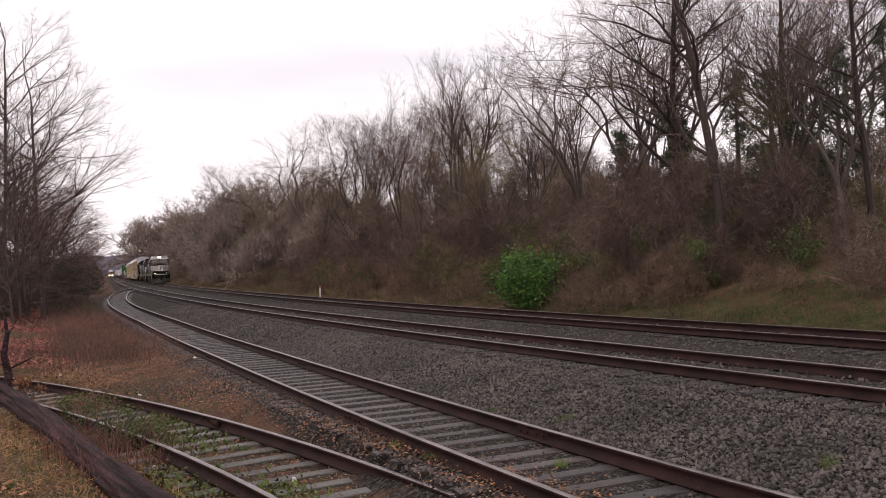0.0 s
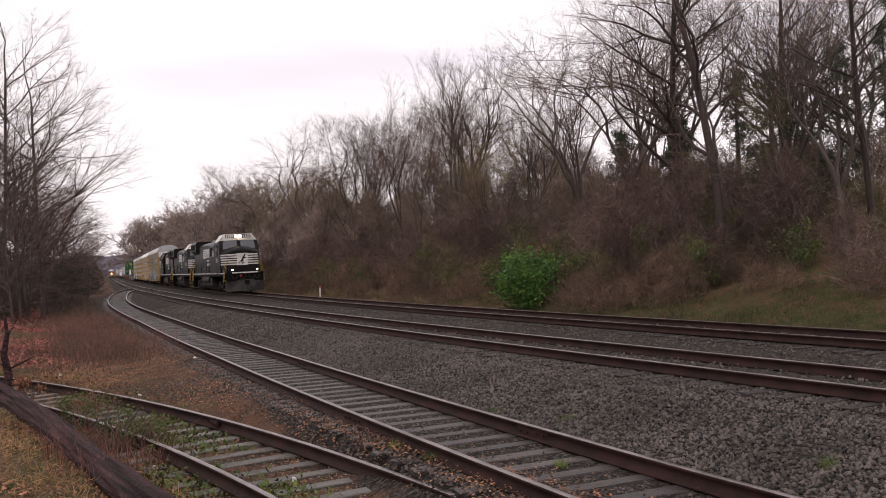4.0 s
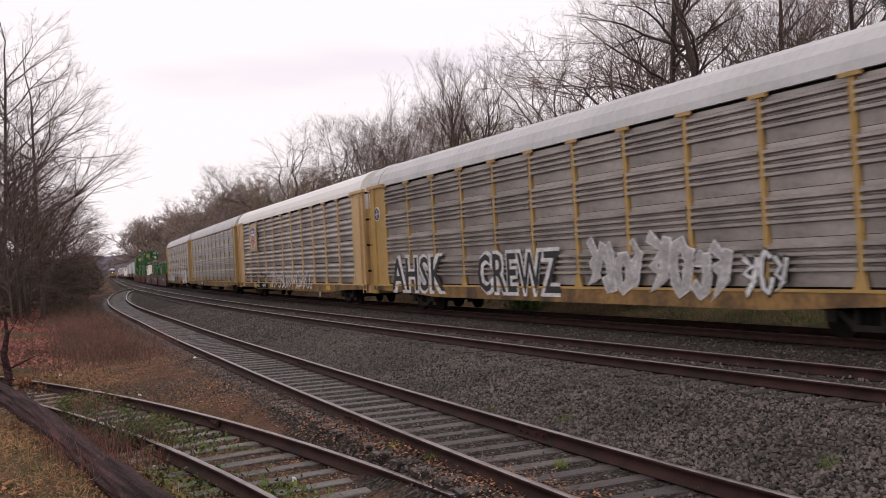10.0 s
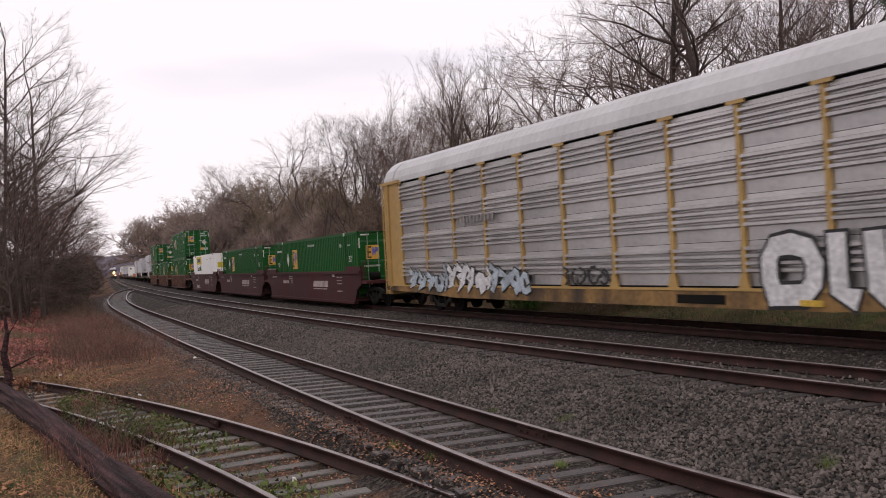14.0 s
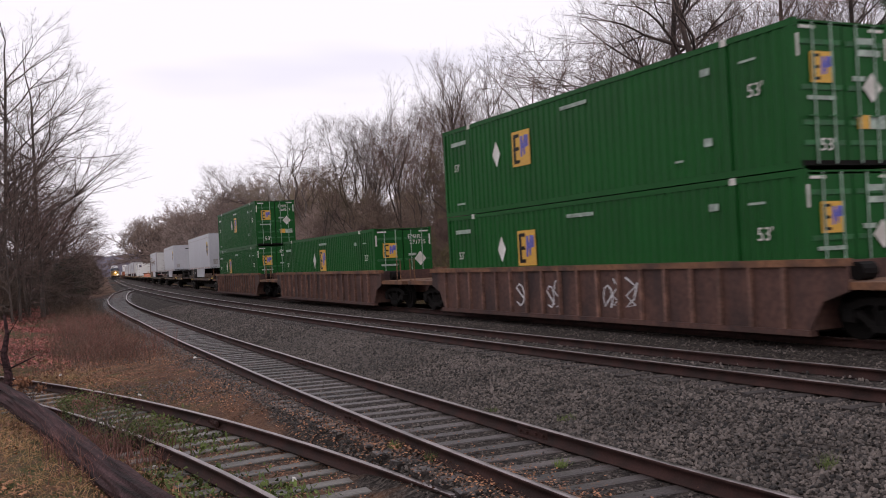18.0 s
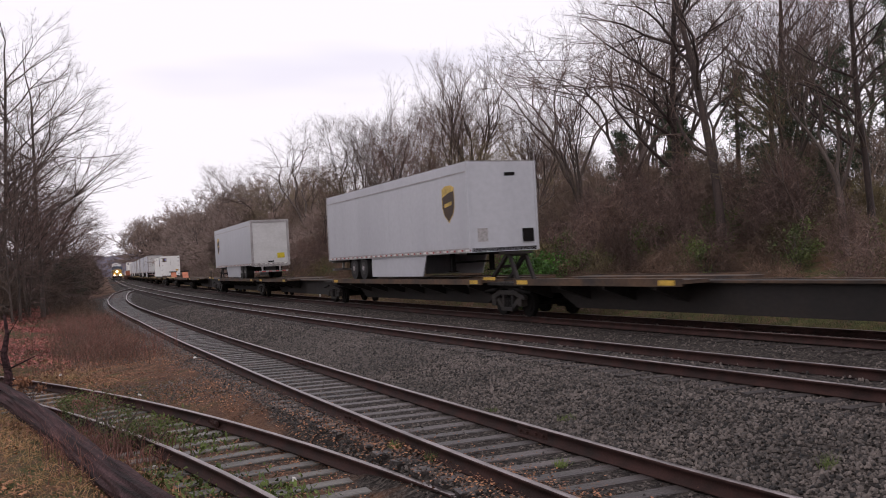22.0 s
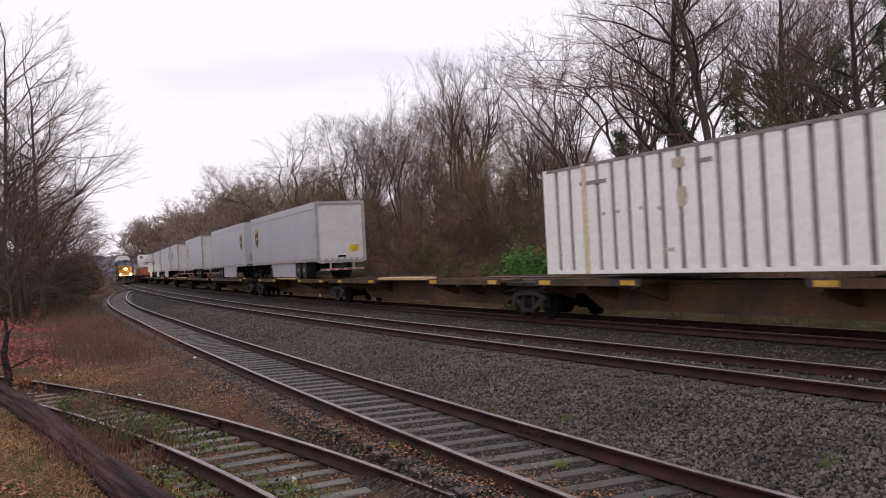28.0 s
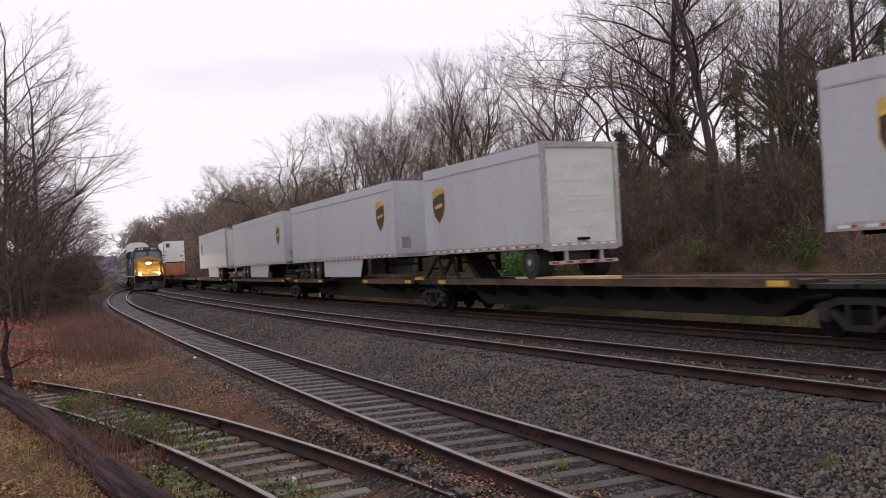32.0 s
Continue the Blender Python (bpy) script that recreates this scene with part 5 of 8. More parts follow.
def well_car(style, label, length=19.2, trucks=(True, True), pitch=20.0):
    """One unit of an articulated well car."""
    root = thing("well_car", label, "freight car", "well cars in the train")
    paint = M_MAROON if style == "smooth" else M_RUST
    top = M_MAROON if style == "smooth" else M_RUSTTOP
    h, y = length / 2, 1.46
    w = 8.35
    for sd in (-1, 1):
        lo, hi = sorted((sd * y, sd * (y - 0.06)))
        shape = [(-w - 0.9, 1.45), (-w - 0.9, 0.95), (-w - 0.3, 0.75), (-w + 0.1, 0.12), (w - 0.1, 0.12), (w + 0.3, 0.75), (w + 0.9, 0.95), (w + 0.9, 1.45)]
        part("well_side", MB().prism_y(shape, lo, hi), paint, root)
        a, b = sorted((sd * (y + 0.07), sd * (y - 0.14)))
        part("top_chord", MB().box(-w - 0.9, w + 0.9, a, b, 1.42, 1.56), top, root)
        part("bottom_chord", MB().box(-w, w, a, b, 0.08, 0.2), paint, root)
        if style == "ribbed":
            for x in np.arange(-w + 0.35, w, 0.925):
                part("side_rib", MB().prism_y([(x - 0.045, 0.2), (x + 0.045, 0.2), (x + 0.045, 1.42), (x - 0.045, 1.42)], min(sd * y, sd * (y + 0.09)), max(sd * y, sd * (y + 0.09))), M_RUST_RIB, root)
        else:
            for e in (-1, 1):
                xa, xb = sorted((e * (w + 0.9), e * (w - 1.3)))
                part("raised_end", MB().box(xa, xb, lo - 0.02, hi + 0.02, 1.5, 1.76), paint, root)
    part("well_floor", MB().box(-w, w, -1.35, 1.35, 0.16, 0.24), M_UNDER, root)
    for e in (-1, 1):
        xa, xb = sorted((e * (w + 0.1), e * (h + 0.1)))
        part("end_platform", MB().box(xa, xb, -1.42, 1.42, 0.98, 1.12), top, root)
        part("end_sill", MB().box(xa, xb, -0.35, 0.35, 0.62, 1.0), paint, root)
        part("bulkhead", MB().box(e * w - 0.05, e * w + 0.05, -1.4, 1.4, 0.2, 1.5), paint, root)
        part("brake_gear", MB().tube([(e * (w + 0.6), -0.9, 1.3), (e * (w + 0.6), -0.5, 1.3)], 0.18, 12), M_UNDER, root)
        part("end_rail", MB().tube([(e * (h - 0.1), -1.38, 1.1), (e * (h - 0.1), -1.38, 1.95), (e * (h - 0.5), -1.38, 1.95), (e * (h - 0.5), -1.38, 1.1)], 0.02, 5), top, root)
        if trucks[0 if e > 0 else 1]:
            bogie(root, e * pitch / 2, (-0.9, 0.9), 1.8, 0.48, M_UNDER)
    coupler(root, h - 0.2, 1), coupler(root, -h + 0.2, -1)
    y2 = -y - 0.006
    if style == "smooth":
        part("side_lettering", MB().prism_y([(1.3, 0.80), (4.0, 0.80), (4.1, 1.1), (1.45, 1.1)], y2 - 0.006, y2), mat_wash, root, "worn grey lettering block")
        part("lettering_underline", MB().box(1.3, 3.8, y2 - 0.006, y2, 0.68, 0.73), mat_wash, root)
        for x, z, ww, hh in ((-4.6, 0.95, 1.3, 0.16), (-3.2, 0.95, 0.16, 0.22), (-3.4, 1.3, 0.8, 0.05), (-3.4, 1.2, 0.8, 0.05), (5.0, 1.3, 0.4, 0.12), (6.0, 1.25, 0.8, 0.05), (6.0, 1.1, 0.8, 0.05), (6.0, 0.95, 0.8, 0.05), (6.0, 0.6, 0.9, 0.05), (-7.4, 1.28, 1.2, 0.06)):
            part("lettering_bar", MB().box(x - ww / 2, x + ww / 2, y2 - 0.006, y2, z, z + hh), mat_wash, root)
    return root


mat_wash = mat("faded_white_lettering", (0.45, 0.40, 0.38), (0.25, 0.18, 0.17), 0.7, scale=2.5, fine=12, bump=0.02)


def spine_unit(label, pitch=18.4, tone=None, hitch="down", truck_front=True, truck_rear=False, boards=False, decks=((0.0, 1.0),), end_rack=False):
    """One platform of an articulated spine car: centre sill, wheel decks on outriggers, trailer hitch."""
    root = thing("spine_car", label, "freight car", "spine cars in the train")
    tone = tone or M_SPINE
    h = pitch / 2
    part("centre_sill", MB().prism_y([(-h + 0.3, 0.72), (-h + 1.9, 0.72), (-h + 2.8, 0.30), (h - 2.8, 0.30), (h - 1.9, 0.72), (h - 0.3, 0.72), (h - 0.3, 1.08), (-h + 0.3, 1.08)], -0.36, 0.36), tone, root)
    for sd in (-1, 1):
        for f0, f1 in decks:
            xa, xb = -h + 1.0 + f0 * (pitch - 2.2), -h + 1.0 + f1 * (pitch - 2.2)
            a, b = sorted((sd * 0.55, sd * 1.34))
            part("wheel_deck", MB().box(xa, xb, a, b, 1.06, 1.15), M_DECK, root, "rust-worn wheel deck")
            a, b = sorted((sd * 1.34, sd * 1.41))
            part("deck_edge", MB().box(xa, xb, a, b, 1.0, 1.19), M_DECK, root)
            for x in (xa + 0.5, xb - 0.5):
                part("yellow_marker", MB().box(x - 0.3, x + 0.3, min(sd * 1.41, sd * 1.418), max(sd * 1.41, sd * 1.418), 1.03, 1.15), M_YELLOW, root)
            for x in np.arange(xa + 0.3, xb, 2.1):
                part("outrigger", MB().loft([[(x - 0.12, sd * 0.3, 0.55), (x + 0.12, sd * 0.3, 0.55), (x + 0.12, sd * 0.3, 1.06), (x - 0.12, sd * 0.3, 1.06)], [(x - 0.07, sd * 1.33, 0.92), (x + 0.07, sd * 1.33, 0.92), (x + 0.07, sd * 1.33, 1.06), (x - 0.07, sd * 1.33, 1.06)]]), tone, root)
        part("sill_flange", MB().box(-h + 0.6, h - 0.6, min(sd * 0.36, sd * 0.54), max(sd * 0.36, sd * 0.54), 1.04, 1.10), M_DECK, root)
    for e in (-1, 1):
        part("end_deck", MB().box(e * (h - 0.6) - 0.55, e * (h - 0.6) + 0.55, -1.2, 1.2, 0.98, 1.07), M_SPINE, root)
        part("brake_lever", MB().tube([(e * (h - 1.5), -1.1, 0.75), (e * (h - 0.6), -1.15, 0.85)], 0.05, 6), M_UNDER, root)
    if boards:
        part("loading_board", MB().box(-3.0, 1.5, -1.3, -0.6, 1.15, 1.24), M_RACK_TAN, root, "yellow-brown loading board")
    if end_rack:
        part("end_bar", MB().box(h - 1.9, h - 0.8, -1.42, -1.36, 1.2, 1.3), M_YELLOW, root, "yellow end bar")
        lad = part("ladder", MB().tube([(h - 0.75, -1.4, 0.35), (h - 0.75, -1.4, 1.9), (h - 0.35, -1.4, 1.9), (h - 0.35, -1.4, 0.35)], 0.02, 5), M_TRUCK, root, "grimy end ladder")
        for zz in (0.5, 0.8, 1.1):
            part("rung", MB().tube([(h - 0.75, -1.4, zz), (h - 0.35, -1.4, zz)], 0.016, 5), M_TRUCK, lad)
    if hitch == "up":
        hm = tone if tone is not M_SPINE_TAN else M_SPINE
        ht = part("trailer_hitch", MB().box(h - 1.65, h - 0.95, -0.45, 0.45, 1.95, 2.03).box(h - 1.5, h - 1.1, -0.3, 0.3, 1.88, 1.96), hm, root, "raised trailer hitch")
        for sd in (-1, 1):
            part("strut", MB().prism_y([(h - 2.55, 1.12), (h - 2.35, 1.12), (h - 1.22, 1.9), (h - 1.38, 1.95)], sd * 0.34 - 0.05, sd * 0.34 + 0.05), hm, ht)
            part("strut", MB().prism_y([(h - 0.78, 1.1), (h - 0.62, 1.1), (h - 1.12, 1.93), (h - 1.26, 1.93)], sd * 0.3 - 0.05, sd * 0.3 + 0.05), hm, ht)
        part("cross_bar", MB().tube([(h - 1.85, -0.36, 1.55), (h - 1.85, 0.36, 1.55)], 0.05, 8), hm, ht)
        part("foot_bar", MB().box(h - 1.2, h - 0.55, -1.3, -1.2, 1.15, 1.24), M_YELLOW, ht, "worn yellow foot bar")
    elif hitch == "orange":
        part("trailer_hitch", MB().prism_y([(-h + 0.8, 1.12), (-h + 1.15, 1.12), (-h + 0.45, 1.85), (-h + 0.15, 1.85)], -0.34, 0.34), M_HITCH, root, "orange-red trailer hitch strut")
        part("hitch_head", MB().box(-h - 0.45, -h + 0.55, -0.48, 0.48, 1.85, 1.98), M_SPINE, root)
        part("hitch_post", MB().prism_y([(-h - 0.1, 1.1), (-h + 0.25, 1.1), (-h + 0.3, 1.85), (-h - 0.2, 1.85)], -0.3, 0.3), M_SPINE, root)
    elif hitch == "rear":
        part("trailer_hitch", MB().prism_y([(-h + 2.6, 1.15), (-h + 2.2, 1.15), (-h + 1.15, 1.98), (-h + 1.4, 2.02)], -0.4, 0.4).box(-h + 0.9, -h + 1.7, -0.5, 0.5, 1.95, 2.03), M_SPINE, root, "raised trailer hitch")
    if truck_front:
        bogie(root, h, (-0.86, 0.86), 1.7, 0.42)
    if truck_rear:
        bogie(root, -h, (-0.86, 0.86), 1.7, 0.42)
    return root


def shield(parent, x, z, s, y):
    """A plain brown shield with a gold crest and gold rim."""
    def sh(k):
        return [(x - 0.42 * s * k, z + 0.42 * s * k), (x - 0.2 * s * k, z + 0.5 * s * k), (x + 0.2 * s * k, z + 0.5 * s * k), (x + 0.42 * s * k, z + 0.42 * s * k), (x + 0.42 * s * k, z - 0.12 * s * k), (x + 0.3 * s * k, z - 0.33 * s * k), (x, z - 0.55 * s * k), (x - 0.3 * s * k, z - 0.33 * s * k), (x - 0.42 * s * k, z - 0.12 * s * k)]
    rim = part("shield_rim", MB().prism_y(sh(1.08), y - 0.005, y), M_GOLD, parent, "gold-rimmed shield")
    part("shield_field", MB().prism_y(sh(1.0), y - 0.010, y - 0.004), M_BROWN, rim)
    part("shield_crest", MB().prism_y([(x - 0.42 * s, z + 0.2 * s), (x + 0.05 * s, z + 0.32 * s), (x + 0.42 * s, z + 0.35 * s), (x + 0.42 * s, z + 0.42 * s), (x + 0.2 * s, z + 0.5 * s), (x - 0.2 * s, z + 0.5 * s), (x - 0.42 * s, z + 0.42 * s)], y - 0.014, y - 0.009), M_GOLD, rim)
    part("shield_mark", MB().prism_y([(x - 0.28 * s, z - 0.12 * s), (x + 0.28 * s, z - 0.05 * s), (x + 0.28 * s, z + 0.06 * s), (x - 0.28 * s, z - 0.01 * s)], y - 0.014, y - 0.009), M_GOLD, rim)


def trailer(label, length=16.2, nose_first=True, skirt=True, logo=True, tandem=True, base=0.0):
    """A highway van trailer on its wheels. Local x points along the train; z = 0 at its tyres' foot."""
    root = thing("semi_trailer", label, "trailer", "white trailers on the train")
    h = length / 2
    d = -1 if nose_first else 1                      # way from the middle to the doors
    z0, z1, y = 0.90, 3.95, 1.30
    for sd in (-1, 1):
        part("side_wall", MB().box(-h, h, min(sd * (y - 0.05), sd * y), max(sd * (y - 0.05), sd * y), z0 + 0.16, z1 - 0.34), M_TRAILER, root)
        part("upper_wall", MB().box(-h, h, min(sd * (y - 0.05), sd * (y - 0.008)), max(sd * (y - 0.05), sd * (y - 0.008)), z1 - 0.31, z1), M_TRAILER, root)
        part("top_rail", MB().box(-h, h, min(sd * (y - 0.04), sd * (y + 0.015)), max(sd * (y - 0.04), sd * (y + 0.015)), z1 - 0.36, z1 - 0.31), M_TRAILER_FRAME, root)
        part("bottom_rail", MB().box(-h, h, min(sd * (y - 0.04), sd * (y + 0.015)), max(sd * (y - 0.04), sd * (y + 0.015)), z0, z0 + 0.16), M_TRAILER_FRAME, root)
        for i, x in enumerate(np.arange(-h + 0.25, h - 0.2, 0.62) if sd < 0 else ()):
            part("reflector", MB().box(x, x + 0.3, min(sd * (y + 0.015), sd * (y + 0.021)), max(sd * (y + 0.015), sd * (y + 0.021)), z0 + 0.05, z0 + 0.11), M_WHITE, root)
            part("reflector_red", MB().box(x + 0.3, x + 0.42, min(sd * (y + 0.015), sd * (y + 0.021)), max(sd * (y + 0.015), sd * (y + 0.021)), z0 + 0.05, z0 + 0.11), M_RED, root)
        for x in np.arange(-h + 1.22, h - 0.3, 1.22):
            part("wall_seam", MB().box(x, x + 0.012, min(sd * y, sd * (y + 0.004)), max(sd * y, sd * (y + 0.004)), z0 + 0.17, z1 - 0.36), M_TRAILER, root)
        if skirt:
            c = d * (h - (9.15 if nose_first else 8.0))
            part("side_skirt", MB().prism_y([(c - 3.05, z0), (c + 3.05, z0), (c + (3.05 if d > 0 else 2.6), 0.12), (c - (2.6 if d > 0 else 3.05), 0.12)], sd * (y - 0.06) - 0.02, sd * (y - 0.06) + 0.02), M_TRAILER, root, "white side skirt")
    part("roof", MB().box(-h, h, -y + 0.02, y - 0.02, z1 - 0.02, z1 + 0.02), M_WRIB, root)
    part("floor", MB().box(-h, h, -y + 0.04, y - 0.04, z0 + 0.02, z0 + 0.14), M_UNDER, root)
    part("nose_wall", MB().box(*sorted((-d * h, -d * (h - 0.08))), -y + 0.01, y - 0.01, z0, z1), M_TRAILER, root)
    for sd in (-1, 1):
        part("nose_corner", MB().tube([(-d * (h - 0.03), sd * (y - 0.03), z0), (-d * (h - 0.03), sd * (y - 0.03), z1)], 0.06, 8), M_TRAILER, root)
    if nose_first:
        part("data_plate", MB().box(*sorted((-d * h, -d * (h + 0.01))), -1.0, -0.62, z0 + 0.35, z0 + 0.8), M_TRAILER_FRAME, root)
        part("connector_box", MB().box(*sorted((-d * h, -d * (h + 0.06))), 0.7, 1.1, z0 + 0.3, z0 + 0.75), M_UNDER, root)
        part("lettering_bar", MB().box(*sorted((-d * h, -d * (h + 0.008))), 0.1, 0.5, z1 - 0.5, z1 - 0.38), M_UNDER, root)
    # doors
    fr = part("door_frame", MB().box(*sorted((d * (h - 0.1), d * (h + 0.03))), -y - 0.01, -y + 0.14, z0 - 0.05, z1 + 0.02).box(*sorted((d * (h - 0.1), d * (h + 0.03))), y - 0.14, y + 0.01, z0 - 0.05, z1 + 0.02).box(*sorted((d * (h - 0.1), d * (h + 0.03))), -y + 0.14, y - 0.14, z1 - 0.14, z1 + 0.02).box(*sorted((d * (h - 0.1), d * (h + 0.03))), -y + 0.14, y - 0.14, z0 - 0.1, z0 + 0.14), M_TRAILER_FRAME, root, "grey door frame")
    rd = part("roll_door", MB().box(*sorted((d * (h - 0.06), d * (h - 0.02))), -y + 0.14, y - 0.14, z0 + 0.14, z1 - 0.14), M_DOOR, root)
    for j in range(1, 6):
        part("door_joint", MB().box(*sorted((d * (h - 0.02), d * (h - 0.012))), -y + 0.15, y - 0.15, z0 + 0.14 + j * 0.45, z0 + 0.150 + j * 0.45), M_DOOR, rd)
    for i in range(7):
        part("reflector", MB().box(*sorted((d * (h + 0.03), d * (h + 0.036))), -1.1 + i * 0.33, -0.92 + i * 0.33, z0 + 0.06, z0 + 0.12), M_WHITE, fr)
    if skirt:
        part("door_sticker", MB().box(*sorted((d * (h - 0.02), d * (h - 0.01))), 0.45 if d > 0 else -0.95, 0.95 if d > 0 else -0.45, z0 + 0.45, z0 + 0.8), M_DECALY, rd, "yellow door sticker")
    part("door_latch", MB().box(*sorted((d * (h - 0.02), d * (h + 0.05))), -0.2, 0.2, z0 + 0.2, z0 + 0.28), M_UNDER, rd)
    bp = part("rear_bumper", MB().box(*sorted((d * (h - 0.1), d * h)), -1.15, 1.15, 0.42, 0.52).box(*sorted((d * (h - 0.1), d * h)), -0.65, -0.55, 0.5, z0).box(*sorted((d * (h - 0.1), d * h)), 0.55, 0.65, 0.5, z0), M_TRAILER_FRAME, root)
    for i in range(5):
        part("bumper_stripe", MB().box(*sorted((d * h, d * (h + 0.006))), -1.1 + i * 0.46, -0.86 + i * 0.46, 0.44, 0.5), M_RED, bp)
    part("plate_panel", MB().box(*sorted((d * (h - 0.3), d * (h - 0.25))), -0.35, 0.35, 0.5, z0), M_GREYPAINT, root)
    # running gear
    first = 3.7 if nose_first else 2.95 if skirt else 2.4
    ax = [d * (h - first), d * (h - first - 1.3)] if tandem else [d * (h - 1.0)]
    bo = part("axle_bogie", MB().box(min(ax) - 0.6, max(ax) + 0.6, -0.5, 0.5, 0.5, z0), M_UNDER, root)
    for x in ax:
        part("axle", MB().tube([(x, -1.2, 0.5), (x, 1.2, 0.5)], 0.07, 8), M_UNDER, bo)
        for sd in (-1, 1):
            w = part("wheel", MB().wheel(x, sd * 0.72, sd * 1.25, 0.5, 0.5, 28), M_TYRE, root)
            part("rim", MB().wheel(x, sd * 1.2, sd * 1.262, 0.5, 0.27, 20), M_RIM, w)
            part("hub", MB().wheel(x, sd * 1.25, sd * 1.29, 0.5, 0.1, 12), M_TRAILER_FRAME, w)
    nx = -d * (h - (2.6 if tandem else 1.6))
    lg = part("landing_gear", MB().box(nx - 0.08, nx + 0.08, -0.85, -0.7, 0.28, z0).box(nx - 0.08, nx + 0.08, 0.7, 0.85, 0.28, z0).box(nx - 0.04, nx + 0.04, -0.8, 0.8, 0.55, 0.62), M_UNDER, root)
    for sd in (-1, 1):
        part("foot", MB().box(nx - 0.16, nx + 0.16, sd * 0.78 - 0.14, sd * 0.78 + 0.14, 0.25, 0.29), M_UNDER, lg)
    part("kingpin_plate", MB().box(*sorted((-d * (h - 0.2), -d * (h - 1.8))), -0.6, 0.6, z0 - 0.08, z0 + 0.02), M_UNDER, root)
    if logo:
        lx = -d * (h - (1.75 if not nose_first else 1.6)) if tandem else -d * (h - 1.25)
        shield(root, lx, z0 + 1.75, 1.15, -y - 0.001)
    return root


def box_ribbed(label, length=16.2):
    """An older white box with grey ribs."""
    root = thing("shipping_container", label, "container", "white containers")
    h, H, y = length / 2, 2.92, 1.30
    for sd in (-1, 1):
        part("wall_backing", MB().box(-h + 0.05, h - 0.05, min(sd * (y - 0.08), sd * (y - 0.05)), max(sd * (y - 0.08), sd * (y - 0.05)), 0.1, H - 0.06), M_WRIB, root)
        me = MB().box(-0.235, 0.235, min(sd * (y - 0.05), sd * y), max(sd * (y - 0.05), sd * y), 0.1, H - 0.08, 0.0).mesh("wall_panel")
        me.materials.append(M_WBOX)
        for i in range(25):
            ob = part("wall_panel", me, M_WBOX, root)
            ob.matrix_basis = Matrix.Translation((-h + 0.32 + i * (length - 0.64) / 24, 0, 0))
        part("top_rail", MB().box(-h, h, min(sd * (y + 0.01), sd * (y - 0.08)), max(sd * (y + 0.01), sd * (y - 0.08)), H - 0.08, H), M_WRIB, root)
        part("bottom_rail", MB().box(-h, h, min(sd * (y + 0.01), sd * (y - 0.08)), max(sd * (y + 0.01), sd * (y - 0.08)), 0.0, 0.1), M_WBOX, root)
        for x in (-h + 0.07, -h + 1.98, h - 1.98, h - 0.07):
            part("corner_post", MB().box(x - 0.09, x + 0.09, min(sd * (y + 0.012), sd * (y - 0.1)), max(sd * (y + 0.012), sd * (y - 0.1)), 0.0, H + 0.01), M_WBOX, root)
        d = part("door", MB().box(h - 0.06, h, min(sd * 0.02, sd * 1.25), max(sd * 0.02, sd * 1.25), 0.1, H - 0.06), M_WBOX, root)
        for yy in (0.3, 0.62):
            part("locking_bar", MB().tube([(h + 0.03, sd * yy, 0.06), (h + 0.03, sd * yy, H - 0.05)], 0.024, 6), M_WBOX, d)
        for zz in (0.3, 0.9, 1.5, 2.1, 2.6):
            part("hinge", MB().box(h, h + 0.03, min(sd * 1.02, sd * 1.22), max(sd * 1.02, sd * 1.22), zz, zz + 0.07), M_WRIB, d)
    part("roof", MB().box(-h, h, -y + 0.02, y - 0.02, H - 0.05, H - 0.01), M_WBOX, root)
    part("front_wall", MB().box(-h, -h + 0.05, -y + 0.05, y - 0.05, 0.05, H - 0.05), M_WBOX, root)
    part("floor", MB().box(-h, h, -y + 0.05, y - 0.05, 0.02, 0.1), M_UNDER, root)
    part("faded_emblem", MB().prism_y([(-h + 5.9 + 0.2 * math.cos(q * 0.7854), 1.76 + 0.27 * math.sin(q * 0.7854)) for q in range(8)], -y - 0.008, -y - 0.002), M_FADED_GREY, root, "faded round emblem")
    part("print_panel", MB().box(-h + 5.6, -h + 6.05, -y - 0.008, -y - 0.002, 2.42, 2.66), M_FADED_GREY, root)
    for x, z, w_ in ((-h + 2.75, 1.5, 0.14), (-h + 3.35, 1.52, 0.16), (-h + 4.3, 1.55, 0.12), (-h + 5.0, 1.5, 0.2), (-h + 5.2, 0.5, 0.34)):
        part("rust_stain", MB().box(x, x + w_, -y - 0.006, -y - 0.002, z, z + 0.09), M_FADED_GREY, root)
    part("yellowed_strip", MB().box(-h + 1.9, -h + 2.1, -y - 0.016, -y - 0.011, 0.0, 2.9), M_CREAM, root, "yellowed post strip")
    decal_square(root, 4.2, 2.1, 1.25, -y - 0.002, base=M_FADED, label="faded brown square decal")
    decal_square(root, -0.8, 2.35, 0.55, h + 0.0, True, base=M_FADED, label="faded brown square decal")
    part("door_sticker", MB().box(h + 0.0, h + 0.012, 0.7, 1.05, 0.75, 0.95), M_ORANGE, root)
    for x, z, w_ in ((-h + 2.4, 2.35, 1.2), (h - 9.5, 2.45, 0.5), (h - 0.9, 2.5, 0.5)):
        part("lettering_bar", MB().box(x - w_ / 2, x + w_ / 2, -y - 0.01, -y - 0.002, z, z + 0.1), M_WRIB, root)
    return root

